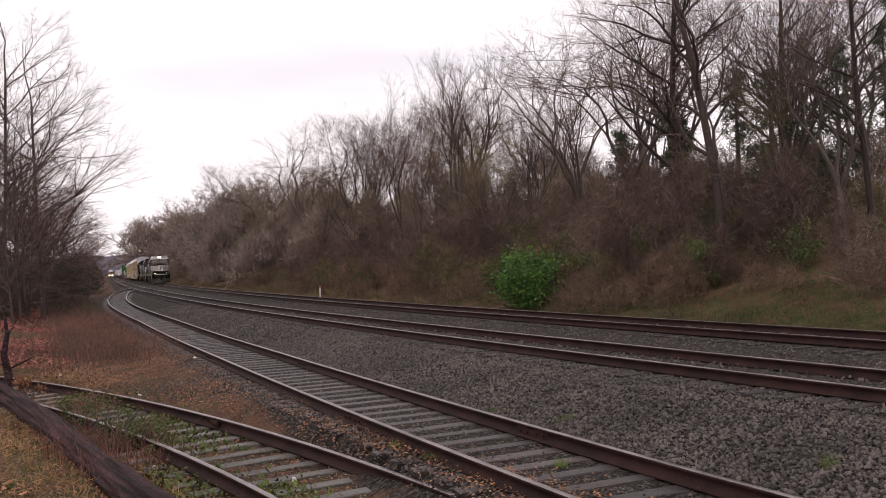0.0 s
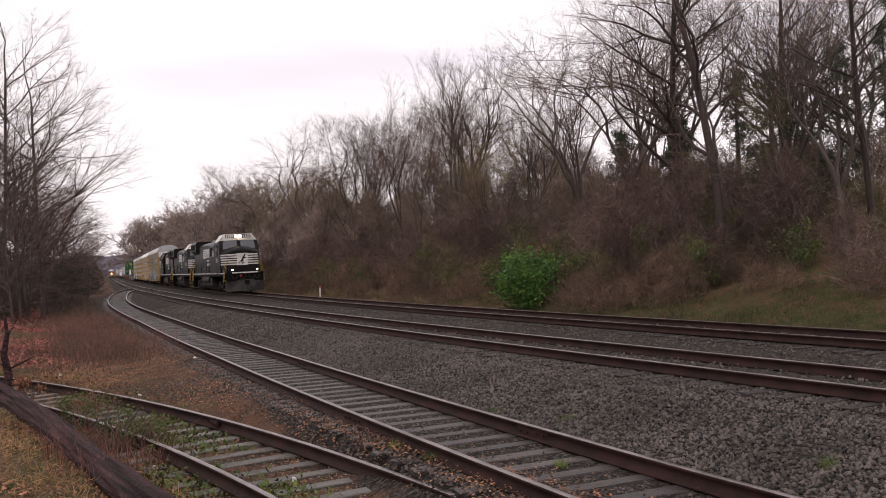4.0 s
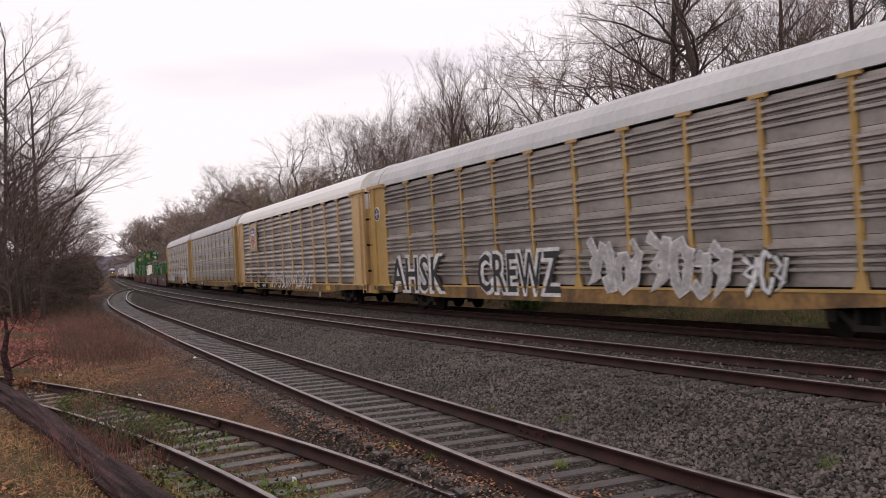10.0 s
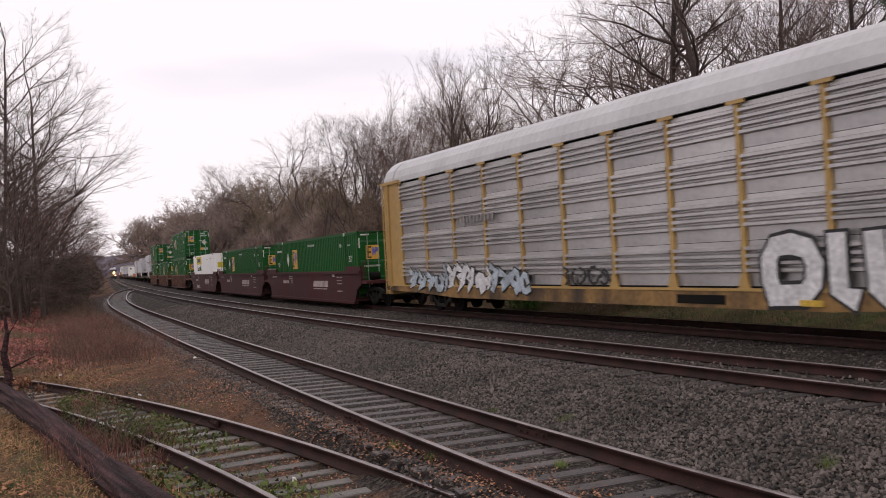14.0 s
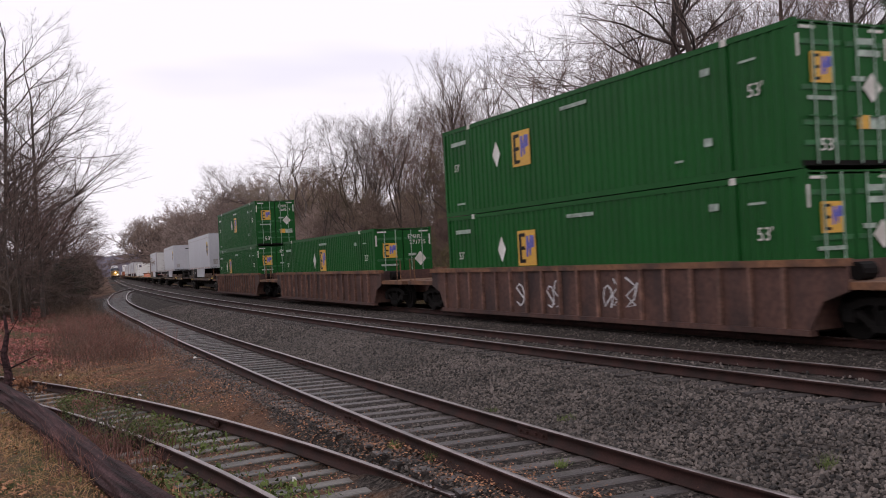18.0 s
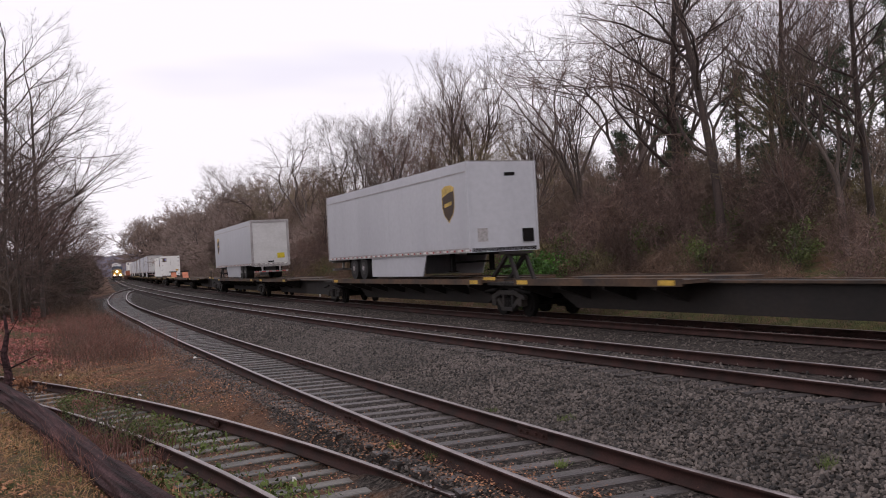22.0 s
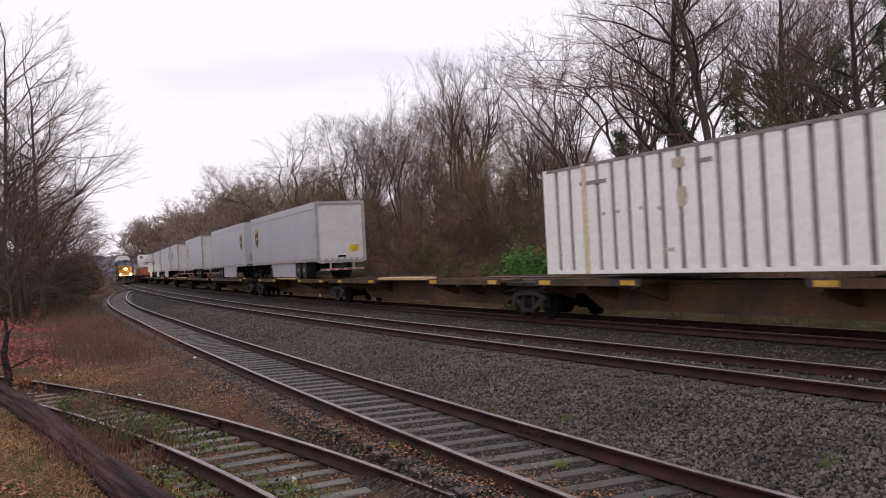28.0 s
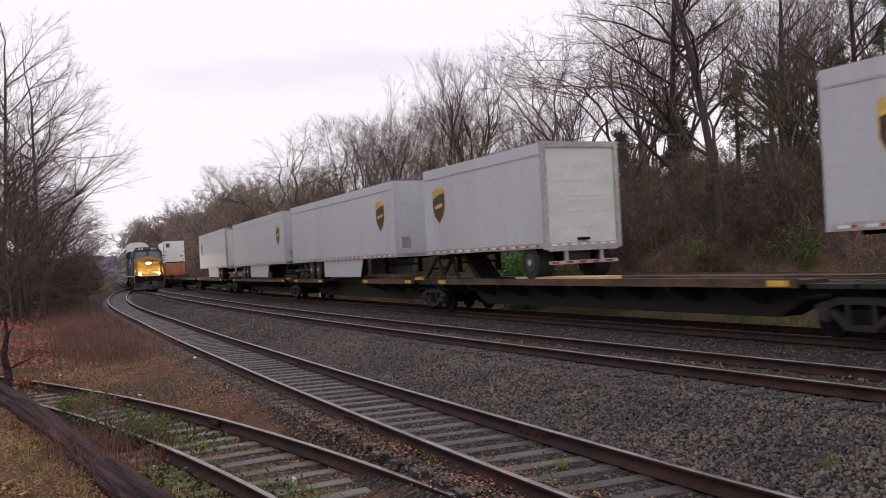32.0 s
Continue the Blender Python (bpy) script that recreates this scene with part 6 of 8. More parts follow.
# ---------------------------------------------------------------- vegetation
def tubes(segs, sides):
    """Tapered tubes from an array of x0 y0 z0 x1 y1 z1 r0 r1."""
    A = np.asarray(segs, dtype=float)
    p, q, r0, r1 = A[:, :3], A[:, 3:6], A[:, 6], A[:, 7]
    d = q - p
    d /= np.linalg.norm(d, axis=1)[:, None] + 1e-9
    ref = np.where(abs(d[:, 2:3]) < 0.9, np.array([[0, 0, 1.0]]), np.array([[1.0, 0, 0]]))
    u = np.cross(d, ref)
    u /= np.linalg.norm(u, axis=1)[:, None] + 1e-9
    w = np.cross(d, u)
    a = np.arange(sides) * math.tau / sides
    ring = np.cos(a)[None, :, None] * u[:, None] + np.sin(a)[None, :, None] * w[:, None]
    V = np.concatenate([p[:, None] + ring * r0[:, None, None], q[:, None] + ring * r1[:, None, None]], 1)
    i = np.arange(sides)
    f = np.stack([i, (i + 1) % sides, (i + 1) % sides + sides, i + sides], -1)
    F = f[None] + (np.arange(len(A)) * 2 * sides)[:, None, None]
    return V.reshape(-1, 3), F.reshape(-1, 4)


def cones(segs):
    """Twigs: three-sided, drawn out to a point."""
    A = np.asarray(segs, dtype=float)
    V, _ = tubes(np.concatenate([A, A[:, 6:7] * 0.3], 1), 3)
    V = V.reshape(-1, 6, 3)
    V = np.concatenate([V[:, :3], A[:, None, 3:6]], 1)
    f = np.array([(0, 1, 3), (1, 2, 3), (2, 0, 3)])
    F = f[None] + (np.arange(len(A)) * 4)[:, None, None]
    return V.reshape(-1, 3), F.reshape(-1, 3)


def slivers(A):
    """Fine twigs: one tapering blade each, turned at random, from rows x0 y0 z0 x1 y1 z1 r."""
    A = np.asarray(A, dtype=float)
    d = A[:, 3:6] - A[:, :3]
    d /= np.linalg.norm(d, axis=1)[:, None] + 1e-9
    ref = np.random.RandomState(len(A)).normal(0, 1, d.shape)
    u = np.cross(d, ref)
    u /= np.linalg.norm(u, axis=1)[:, None] + 1e-9
    w = u * A[:, 6:7]
    V = np.stack([A[:, :3] - w, A[:, :3] + w, A[:, 3:6]], 1)
    return V.reshape(-1, 3), np.arange(len(A) * 3).reshape(-1, 3)


def fork(rng, H, r, trunk, limbs, levels, angle, up, twig=0.012, lean=(0, 0), leader=0.0, sweep=0.5, dense=5, wander=0.16):
    """Limbs of a bare hardwood: a trunk that forks again and again into ever finer twigs.
    trunk: share of the height that is clear; leader: how far the trunk runs on through the crown."""
    thick, mid, thin = [], [], []

    def bend(d, k, lift):
        a = rng.uniform(0, math.tau)
        side = Vector((math.cos(a), math.sin(a), rng.uniform(-0.2, 0.2)))
        side = (side - d * side.dot(d)).normalized()
        return (d * math.cos(k) + side * math.sin(k) + Vector((0, 0, lift))).normalized()

    def spray(p, d, length):
        q = p + d * length
        thin.append((*p, *q, twig))
        for j in range(dense):
            b = p.lerp(q, (j + rng.uniform(0.3, 1.0)) / dense)
            e = bend(d, rng.uniform(0.4, 0.9), up * 0.15)
            n = length * rng.uniform(0.35, 0.75)
            thin.append((*b, *(b + e * n), twig * 0.8))
            if rng.random() < 0.6:
                c = b + e * n * rng.uniform(0.3, 0.7)
                thin.append((*c, *(c + bend(e, 0.7, up * 0.1) * n * 0.6), twig * 0.65))

    def branch(p, d, length, rad, lev):
        if lev >= levels or length < 0.45:
            spray(p, d, max(0.6, length))
            return
        n = 3 if lev < 3 else 2
        pts, dirs = [p], [d]
        for i in range(n):
            g = wander * (0.5 if lev == 0 else 1.0)
            c = (dirs[-1] + Vector((rng.gauss(0, g), rng.gauss(0, g), rng.gauss(0, g * 0.6) + up * 0.06))).normalized()
            a, b = pts[-1], pts[-1] + c * (length / n)
            ra, rb = rad * (1 - 0.3 * i / n), rad * (1 - 0.3 * (i + 1) / n)
            (thick if lev < 3 else mid).append((*a, *b, max(ra, twig * 1.1), max(rb, twig)))
            pts.append(b), dirs.append(c)
            if lev > 0 and rng.random() < 0.8:
                branch(b, bend(c, rng.uniform(0.6, 1.0), up * 0.1), length * rng.uniform(0.4, 0.6), rb * 0.5, min(lev + 2, levels))
        for j in range(3 if rng.random() < 0.3 else 2):
            k = angle * (rng.uniform(0.4, 0.8) if j == 0 else rng.uniform(0.9, 1.4))
            branch(pts[-1], bend(dirs[-1], k, up * 0.12), length * rng.uniform(0.68, 0.86), rad * (0.66 if j == 0 else 0.5), lev + 1)

    d0 = Vector((lean[0], lean[1], 1.0)).normalized()
    p, d, m = Vector((0, 0, 0)), d0, 6
    top = H * (trunk + (1 - trunk) * leader)
    nodes = [(p, d)]
    for i in range(m):
        c = (d + Vector((rng.gauss(0, 0.035), rng.gauss(0, 0.035), 0.02))).normalized()
        q = p + c * (top / m)
        thick.append((*p, *q, r * (1 - 0.55 * leader * i / m) * (1.25 if i == 0 else 1), r * (1 - 0.55 * leader * (i + 1) / m)))
        p, d = q, c
        nodes.append((p, d))
    for j in range(limbs):
        if leader:
            t = trunk + (1 - trunk) * leader * (j + rng.random()) / limbs
            f = min(t * H / top, 0.999) * m
            a, b = nodes[int(f)], nodes[int(f) + 1]
            q = a[0].lerp(b[0], f - int(f))
            branch(q, bend(a[1], rng.uniform(0.85, 1.25) * sweep * 1.6, up * 0.15), H * 0.2 * (1.25 - 0.75 * t), r * 0.5 * (1.1 - 0.6 * t), 1)
        else:
            branch(p - d * rng.uniform(0, 0.12) * top, bend(d, sweep * rng.uniform(0.35, 1.3), up * 0.1), H * 0.25 * rng.uniform(0.85, 1.15), r * 0.62, 0)
    if leader:
        branch(p, d, H * 0.14, r * 0.4, 2)
    hi = max(max(x[5] for x in thin), 0.1)
    k = H / hi
    return [[tuple(v * k for v in x[:6]) + tuple(x[6:]) for x in rows] for rows in (thick, mid, thin)]


def bare_tree(seed, bark, twigs, label, **kw):
    """One kind of bare tree, 18 m tall, to be copied along the banks."""
    thick, mid, thin = fork(random.Random(seed), 18.0, **kw)
    root = thing("tree", label, "tree", "bare trees on the banks")
    raw("trunk", *tubes(thick, 6), bark, root, smooth=True)
    V, F = tubes(mid, 3)
    V2, F2 = slivers(thin)
    T = np.concatenate([F[:, [0, 1, 2]], F[:, [0, 2, 3]], F2 + len(V)])
    raw("crown", np.concatenate([V, V2]), T, twigs, root)
    return root


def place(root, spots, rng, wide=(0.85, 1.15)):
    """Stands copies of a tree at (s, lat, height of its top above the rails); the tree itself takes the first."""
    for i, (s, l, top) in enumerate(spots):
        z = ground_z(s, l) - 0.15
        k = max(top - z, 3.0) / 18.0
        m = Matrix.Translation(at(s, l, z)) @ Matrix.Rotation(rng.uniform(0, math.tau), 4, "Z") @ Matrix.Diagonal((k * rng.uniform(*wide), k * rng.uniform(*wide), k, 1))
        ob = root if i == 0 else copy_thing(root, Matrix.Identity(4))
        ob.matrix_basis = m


RT = random.Random(11)
VASE = bare_tree(1, M_BARK, M_TWIG, "bare hardwood fanning out into upswept limbs", r=0.22, trunk=0.26, limbs=6, levels=5, angle=0.32, up=0.6, sweep=0.42, dense=4, twig=0.0075)
VASE_SLIM = bare_tree(2, M_BARK, M_TWIG_RED, "slim bare tree with upright reddish twigs", r=0.13, trunk=0.22, limbs=4, levels=5, angle=0.34, up=0.7, sweep=0.34, dense=4, twig=0.0075)
OAK = bare_tree(3, M_BARK, M_TWIG, "bare oak with crooked spreading limbs", r=0.20, trunk=0.30, limbs=4, levels=5, angle=0.50, up=0.25, sweep=0.6, dense=4, wander=0.24, twig=0.0075)
ROUND = bare_tree(4, M_BARK, M_TWIG_GREY, "bare grey tree with a rounded twiggy crown", r=0.17, trunk=0.28, limbs=5, levels=5, angle=0.45, up=0.35, sweep=0.55, dense=4, wander=0.2, twig=0.0085)
TALL = bare_tree(5, M_BARK_DARK, M_TWIG, "tall dark-trunked bare tree with long side limbs", r=0.23, trunk=0.30, limbs=11, levels=4, angle=0.5, up=0.25, leader=0.9, sweep=0.58, dense=4, wander=0.22, twig=0.008)
BUDDING = bare_tree(6, M_BARK, M_BUD, "bare tree with yellowish budding tips", r=0.14, trunk=0.2, limbs=5, levels=5, angle=0.5, up=0.35, sweep=0.6, dense=4, wander=0.2, twig=0.0085)
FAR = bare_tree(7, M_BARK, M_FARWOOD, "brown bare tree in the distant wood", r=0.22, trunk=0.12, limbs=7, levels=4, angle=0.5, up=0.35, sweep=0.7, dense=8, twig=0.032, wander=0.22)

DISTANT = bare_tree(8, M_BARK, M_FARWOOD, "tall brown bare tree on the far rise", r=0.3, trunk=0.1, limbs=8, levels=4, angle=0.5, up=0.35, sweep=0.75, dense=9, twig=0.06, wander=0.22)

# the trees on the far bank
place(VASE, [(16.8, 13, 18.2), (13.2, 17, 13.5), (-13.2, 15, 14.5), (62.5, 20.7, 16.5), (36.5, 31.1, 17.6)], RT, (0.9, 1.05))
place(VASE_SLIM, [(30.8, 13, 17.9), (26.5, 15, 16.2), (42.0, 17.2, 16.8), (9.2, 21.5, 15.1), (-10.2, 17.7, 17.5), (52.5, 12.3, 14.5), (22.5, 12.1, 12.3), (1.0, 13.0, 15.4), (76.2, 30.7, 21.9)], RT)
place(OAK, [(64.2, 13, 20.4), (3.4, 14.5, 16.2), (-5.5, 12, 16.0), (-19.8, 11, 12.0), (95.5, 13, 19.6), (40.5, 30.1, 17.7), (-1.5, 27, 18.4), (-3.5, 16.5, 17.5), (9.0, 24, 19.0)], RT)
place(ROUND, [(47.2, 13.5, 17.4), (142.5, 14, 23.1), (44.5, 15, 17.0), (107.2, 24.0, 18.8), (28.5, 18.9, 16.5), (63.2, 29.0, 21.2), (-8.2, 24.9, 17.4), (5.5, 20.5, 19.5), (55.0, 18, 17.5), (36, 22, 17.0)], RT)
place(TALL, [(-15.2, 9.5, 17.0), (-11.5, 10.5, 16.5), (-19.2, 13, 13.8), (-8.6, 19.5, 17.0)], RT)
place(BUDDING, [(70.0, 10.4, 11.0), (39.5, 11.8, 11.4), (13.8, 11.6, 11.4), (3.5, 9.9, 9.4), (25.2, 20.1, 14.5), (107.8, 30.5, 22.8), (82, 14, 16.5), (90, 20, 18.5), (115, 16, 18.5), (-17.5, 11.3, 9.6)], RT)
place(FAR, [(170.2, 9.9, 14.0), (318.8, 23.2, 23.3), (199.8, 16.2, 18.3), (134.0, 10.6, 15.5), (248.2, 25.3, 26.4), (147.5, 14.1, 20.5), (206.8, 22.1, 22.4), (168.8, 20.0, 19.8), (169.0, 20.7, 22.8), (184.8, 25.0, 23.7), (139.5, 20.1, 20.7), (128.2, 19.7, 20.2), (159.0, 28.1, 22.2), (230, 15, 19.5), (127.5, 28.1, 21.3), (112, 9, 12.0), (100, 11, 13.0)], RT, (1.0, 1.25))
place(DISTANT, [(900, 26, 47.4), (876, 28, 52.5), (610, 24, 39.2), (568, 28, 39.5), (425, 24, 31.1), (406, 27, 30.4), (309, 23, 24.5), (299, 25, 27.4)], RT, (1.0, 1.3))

# the trees on the near bank
NEAR_TALL = bare_tree(21, M_BARK, M_TWIG, "bare tree with long branches sweeping out over the siding", r=0.14, trunk=0.20, limbs=20, levels=4, angle=0.42, up=0.38, leader=0.85, sweep=0.6, dense=6, wander=0.13, twig=0.008)
NEAR_LOW = bare_tree(23, M_BARK, M_TWIG_RED, "bare understorey tree with fine spreading twigs", r=0.14, trunk=0.10, limbs=16, levels=4, angle=0.5, up=0.15, leader=0.7, sweep=0.68, dense=7, twig=0.011, wander=0.16)
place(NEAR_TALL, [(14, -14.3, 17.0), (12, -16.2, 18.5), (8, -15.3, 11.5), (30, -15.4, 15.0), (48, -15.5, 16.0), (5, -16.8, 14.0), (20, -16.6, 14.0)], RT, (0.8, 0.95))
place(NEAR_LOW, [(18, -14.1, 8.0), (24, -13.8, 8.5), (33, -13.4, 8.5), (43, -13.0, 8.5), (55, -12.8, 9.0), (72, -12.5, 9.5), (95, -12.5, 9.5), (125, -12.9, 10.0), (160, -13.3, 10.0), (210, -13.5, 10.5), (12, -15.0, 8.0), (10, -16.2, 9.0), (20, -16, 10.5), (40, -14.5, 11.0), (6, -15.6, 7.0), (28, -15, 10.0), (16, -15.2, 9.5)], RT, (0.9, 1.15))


def stems(n, pick, height, material, seed, name, label, category, r=0.006, bend=0.35, segs=2, sides=3):
    """Thin stems that stand and arch over a patch of ground, joined."""
    rng = np.random.RandomState(seed)
    s, l = pick(rng, n)
    z = np.array([ground_z(float(a), float(b)) for a, b in zip(s, l)])
    p = at_many(s, l, z - 0.05)
    h = height * rng.uniform(0.45, 1.15, n)
    a = rng.uniform(0, math.tau, n)
    out = np.stack([np.cos(a), np.sin(a), np.zeros(n)], -1)
    b1 = rng.uniform(0.0, bend, n)[:, None]
    up = np.array([[0, 0, 1.0]])
    mid = p + up * (h * 0.55)[:, None] + out * (h[:, None] * b1 * 0.4)
    end = p + up * (h * rng.uniform(0.75, 1.0, n))[:, None] + out * (h[:, None] * b1 * 1.3)
    rr = r * rng.uniform(0.6, 1.4, n)
    S1 = np.concatenate([p, mid, rr[:, None], rr[:, None] * 0.8], 1)
    S2 = np.concatenate([mid, end, rr[:, None] * 0.8, rr[:, None] * 0.35], 1)
    # a side shoot on each
    a2 = rng.uniform(0, math.tau, n)
    o2 = np.stack([np.cos(a2), np.sin(a2), np.full(n, 0.8)], -1)
    S3 = np.concatenate([mid, mid + o2 * (h * rng.uniform(0.15, 0.4, n))[:, None], rr[:, None] * 0.6, rr[:, None] * 0.3], 1)
    V, F = tubes(S1, sides)
    V2, F2 = cones(np.concatenate([S2, S3])[:, :7] if r > 0.0045 else S2[:, :7])
    F = np.concatenate([F[:, [0, 1, 2]], F[:, [0, 2, 3]], F2 + len(V)])
    V = np.concatenate([V, V2])
    return tagged(raw(name, V, F, material), label, category, kind="stuff")


def strip(s0, s1, l0, l1, power=1.0):
    def pick(rng, n):
        s = rng.uniform(s0, s1, n)
        return s, l0 + (l1 - l0) * rng.uniform(0, 1, n) ** power
    return pick


def patches(s0, s1, l0, l1, k, rad, seed, squash=1.0):
    def pick(rng, n):
        c = np.random.RandomState(seed)
        cs, cl = c.uniform(s0, s1, k), c.uniform(l0, l1, k)
        i = rng.randint(0, k, n)
        return cs[i] + rng.normal(0, rad, n) * squash, cl[i] + rng.normal(0, rad * 0.7, n)
    return pick


def tangle(label, mounds, per, material, seed, length=0.7, width=0.011, droop=0.35):
    """Leafless brush, vines and saplings so dense that no stem can be told from the next: fine blades
    heaped in mounds of (s, lat, height, radius)."""
    rng = np.random.RandomState(seed)
    rows = []
    for s, l, h, r in mounds:
        n = int(per * h * r)
        c = np.array(at(s, l, ground_z(s, l) - 0.1))
        a, q = rng.uniform(0, math.tau, n), np.sqrt(rng.uniform(0, 1, n))
        lob = 1 + 0.25 * np.sin(a * 3 + rng.uniform(0, 6)) + 0.15 * np.sin(a * 7 + rng.uniform(0, 6))
        z = h * rng.beta(1.3, 1.25, n)
        wide = r * lob * np.sqrt(np.clip(1.04 - (z / h) ** 2.2, 0.02, 1)) * (0.72 + 0.28 * np.sin(z * 2.1 + a * 2 + s))
        p = c + np.stack([np.cos(a) * q * wide, np.sin(a) * q * wide, z * (1 - 0.25 * q)], -1)
        d = rng.normal(0, 1, (n, 3)) * np.array([0.62, 0.62, 0.8])
        d[:, 2] += 0.65 - (z / h) * droop * 2.2
        d += np.stack([np.cos(a), np.sin(a), np.zeros(n)], -1) * 0.3
        d /= np.linalg.norm(d, axis=1)[:, None]
        ln = length * rng.uniform(0.5, 1.6, n)
        rows.append(np.concatenate([p, p + d * ln[:, None], (width * rng.uniform(0.5, 1.4, n))[:, None]], 1))
    return tagged(raw("thicket", *slivers(np.concatenate(rows)), material), label, "brush", kind="stuff")


def heaps(n, s0, s1, l0, l1, h0, h1, r0, r1, skew=1.0):
    out = []
    for _ in range(n):
        l = RT.uniform(l0, l1)
        lo = max(s0, -23 + max(0.0, l - 8) * 0.65)
        out.append((lo + (s1 - lo) * RT.random() ** skew, l, RT.uniform(h0, h1), RT.uniform(r0, r1)))
    return out


tangle("mauve-brown vines and saplings massed on the far bank", [(5.5, 9.0, 7.2, 1.6), (8.5, 9.6, 5.5, 1.5), (-9.5, 9.2, 6.4, 1.6), (-12.0, 9.0, 4.6, 1.5), (-13.8, 8.8, 6.0, 1.1), (-5.0, 10.0, 4.4, 1.5), (-22.2, 8.4, 3.2, 0.9), (-24.0, 7.4, 2.6, 1.0)] + heaps(44, -18, 60, 8.0, 13.0, 2.2, 4.6, 1.1, 2.0, 1.3), 430, M_VINE, 400, 0.6, 0.008)
tangle("brown brush along the foot of the far bank", heaps(84, -17, 66, 4.6, 8.5, 0.8, 2.1, 0.8, 1.5, 1.2) + heaps(12, -22, -12, 7.0, 12.0, 0.8, 1.5, 0.7, 1.2), 560, M_BRUSH, 410, 0.42, 0.007)
tangle("grey-brown saplings on the slope behind the far bank", heaps(54, 8, 110, 13, 26, 5.0, 9.0, 2.0, 3.2, 1.1) + heaps(34, -18, 14, 12.5, 21, 2.6, 4.8, 1.5, 2.6), 170, M_SAPLING, 440, 1.0, 0.016, 0.1)
tangle("olive-brown brush on the far bank", heaps(46, -19, 70, 6.0, 15, 1.2, 3.4, 1.0, 1.9, 1.3) + heaps(60, -6, 130, 3.9, 5.6, 0.3, 0.8, 0.7, 1.4), 400, M_OLIVE_BRUSH, 450, 0.45, 0.008)
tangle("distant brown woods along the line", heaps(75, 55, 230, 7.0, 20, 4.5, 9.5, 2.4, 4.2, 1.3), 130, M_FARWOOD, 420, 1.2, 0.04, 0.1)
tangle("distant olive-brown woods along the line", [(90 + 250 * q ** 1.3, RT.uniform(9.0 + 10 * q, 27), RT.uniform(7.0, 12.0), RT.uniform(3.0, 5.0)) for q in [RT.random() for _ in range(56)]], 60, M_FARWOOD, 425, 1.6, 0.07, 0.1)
tangle("brown woods in painted haze on the far rise", [(900, 30, 34, 9), (876, 34, 40, 9), (610, 27, 32, 8), (568, 31, 32, 8), (425, 27, 26, 7), (406, 30, 25, 7), (309, 26, 20, 6), (299, 28, 22, 6), (740, 30, 36, 9), (500, 29, 28, 8)], 12, M_FARWOOD, 427, 3.5, 0.2, 0.1)
tangle("dark brush under the trees of the near bank", [(20, -13.1, 3.2, 1.1), (25, -12.9, 3.8, 1.3), (31, -12.8, 4.2, 1.4), (38, -12.5, 4.4, 1.5), (47, -12.4, 4.8, 1.6), (58, -12.2, 5.0, 1.7), (16, -13.8, 2.2, 1.1)] + [(8 + 120 * RT.random() ** 1.4, RT.uniform(-18.5, -15.2), RT.uniform(1.6, 4.2), RT.uniform(1.0, 1.9)) for _ in range(52)], 260, M_BRUSH_DARK, 430, 0.65, 0.012, 0.15)
tangle("brown brush along the near side in the distance", [(60 + 380 * RT.random() ** 1.3, RT.uniform(-17, -10.9), RT.uniform(2.5, 6.0), RT.uniform(1.5, 2.8)) for _ in range(56)], 90, M_BRUSH_DARK, 435, 1.1, 0.04, 0.1)
stems(4200, patches(-17, 40, -13.6, -11.6, 80, 0.9, 23), 0.8, M_BRUSH, 47, "weed_patch", "thin brown dead stalks beside the siding", "weeds", r=0.0046, bend=0.9)
stems(3200, patches(-16, 4, -13.4, -11.6, 40, 0.8, 9), 0.85, M_BRUSH_RED, 35, "weed_patch", "dead red-brown weeds beside the siding", "weeds", r=0.0040, bend=0.7)
stems(1800, patches(-18, 25, -19.5, -14.5, 40, 0.9, 10), 0.55, M_BRUSH_RED, 36, "weed_patch", "reddish dead briars on the near bank", "weeds", r=0.006, bend=0.9)
stems(10000, patches(-36, -17, -17.8, -14.0, 90, 0.6, 12), 0.22, M_STRAW, 37, "dry_grass", "matted straw-coloured dead grass", "grass", r=0.0044, bend=1.6)
stems(7000, patches(-37, -17, -18.5, -12.6, 60, 0.5, 13), 0.14, M_GRASS, 38, "grass", "short spring grass among dead leaves", "grass", r=0.004, bend=0.9)
stems(15000, patches(-27, 0, 3.3, 7.5, 90, 0.8, 14), 0.26, M_GRASS_DARK, 39, "grass", "rough green grass beyond the main track", "grass", r=0.006, bend=0.7)
stems(1500, patches(-31, -23, -14.6, -13.6, 14, 0.35, 15), 0.5, M_BRUSH_RED, 40, "weed_patch", "thin brown weed stalks behind the fallen log", "weeds", r=0.0045, bend=0.6)


def leaves(n, centre, radius, size, material, seed, squash=(1, 1, 1), shell=0.5):
    """A ragged mass of small leaves in uneven clumps."""
    rng = np.random.RandomState(seed)
    k = max(6, n // 60)
    d = rng.normal(0, 1, (k, 3))
    d /= np.linalg.norm(d, axis=1)[:, None]
    cl = d * (radius * rng.uniform(shell, 1.0, k))[:, None] * np.array(squash)
    i = rng.randint(0, k, n)
    c = cl[i] + rng.normal(0, radius * 0.16, (n, 3))
    a = rng.normal(0, 1, (n, 3))
    a /= np.linalg.norm(a, axis=1)[:, None]
    b = np.cross(a, rng.normal(0, 1, (n, 3)))
    b /= np.linalg.norm(b, axis=1)[:, None] + 1e-9
    sz = size * rng.uniform(0.6, 1.3, n)[:, None]
    V = np.stack([c - a * sz, c + b * sz * 0.5, c + a * sz, c - b * sz * 0.5], 1) + np.array(centre)
    F = np.arange(n * 4).reshape(n, 4)
    return V.reshape(-1, 3), F


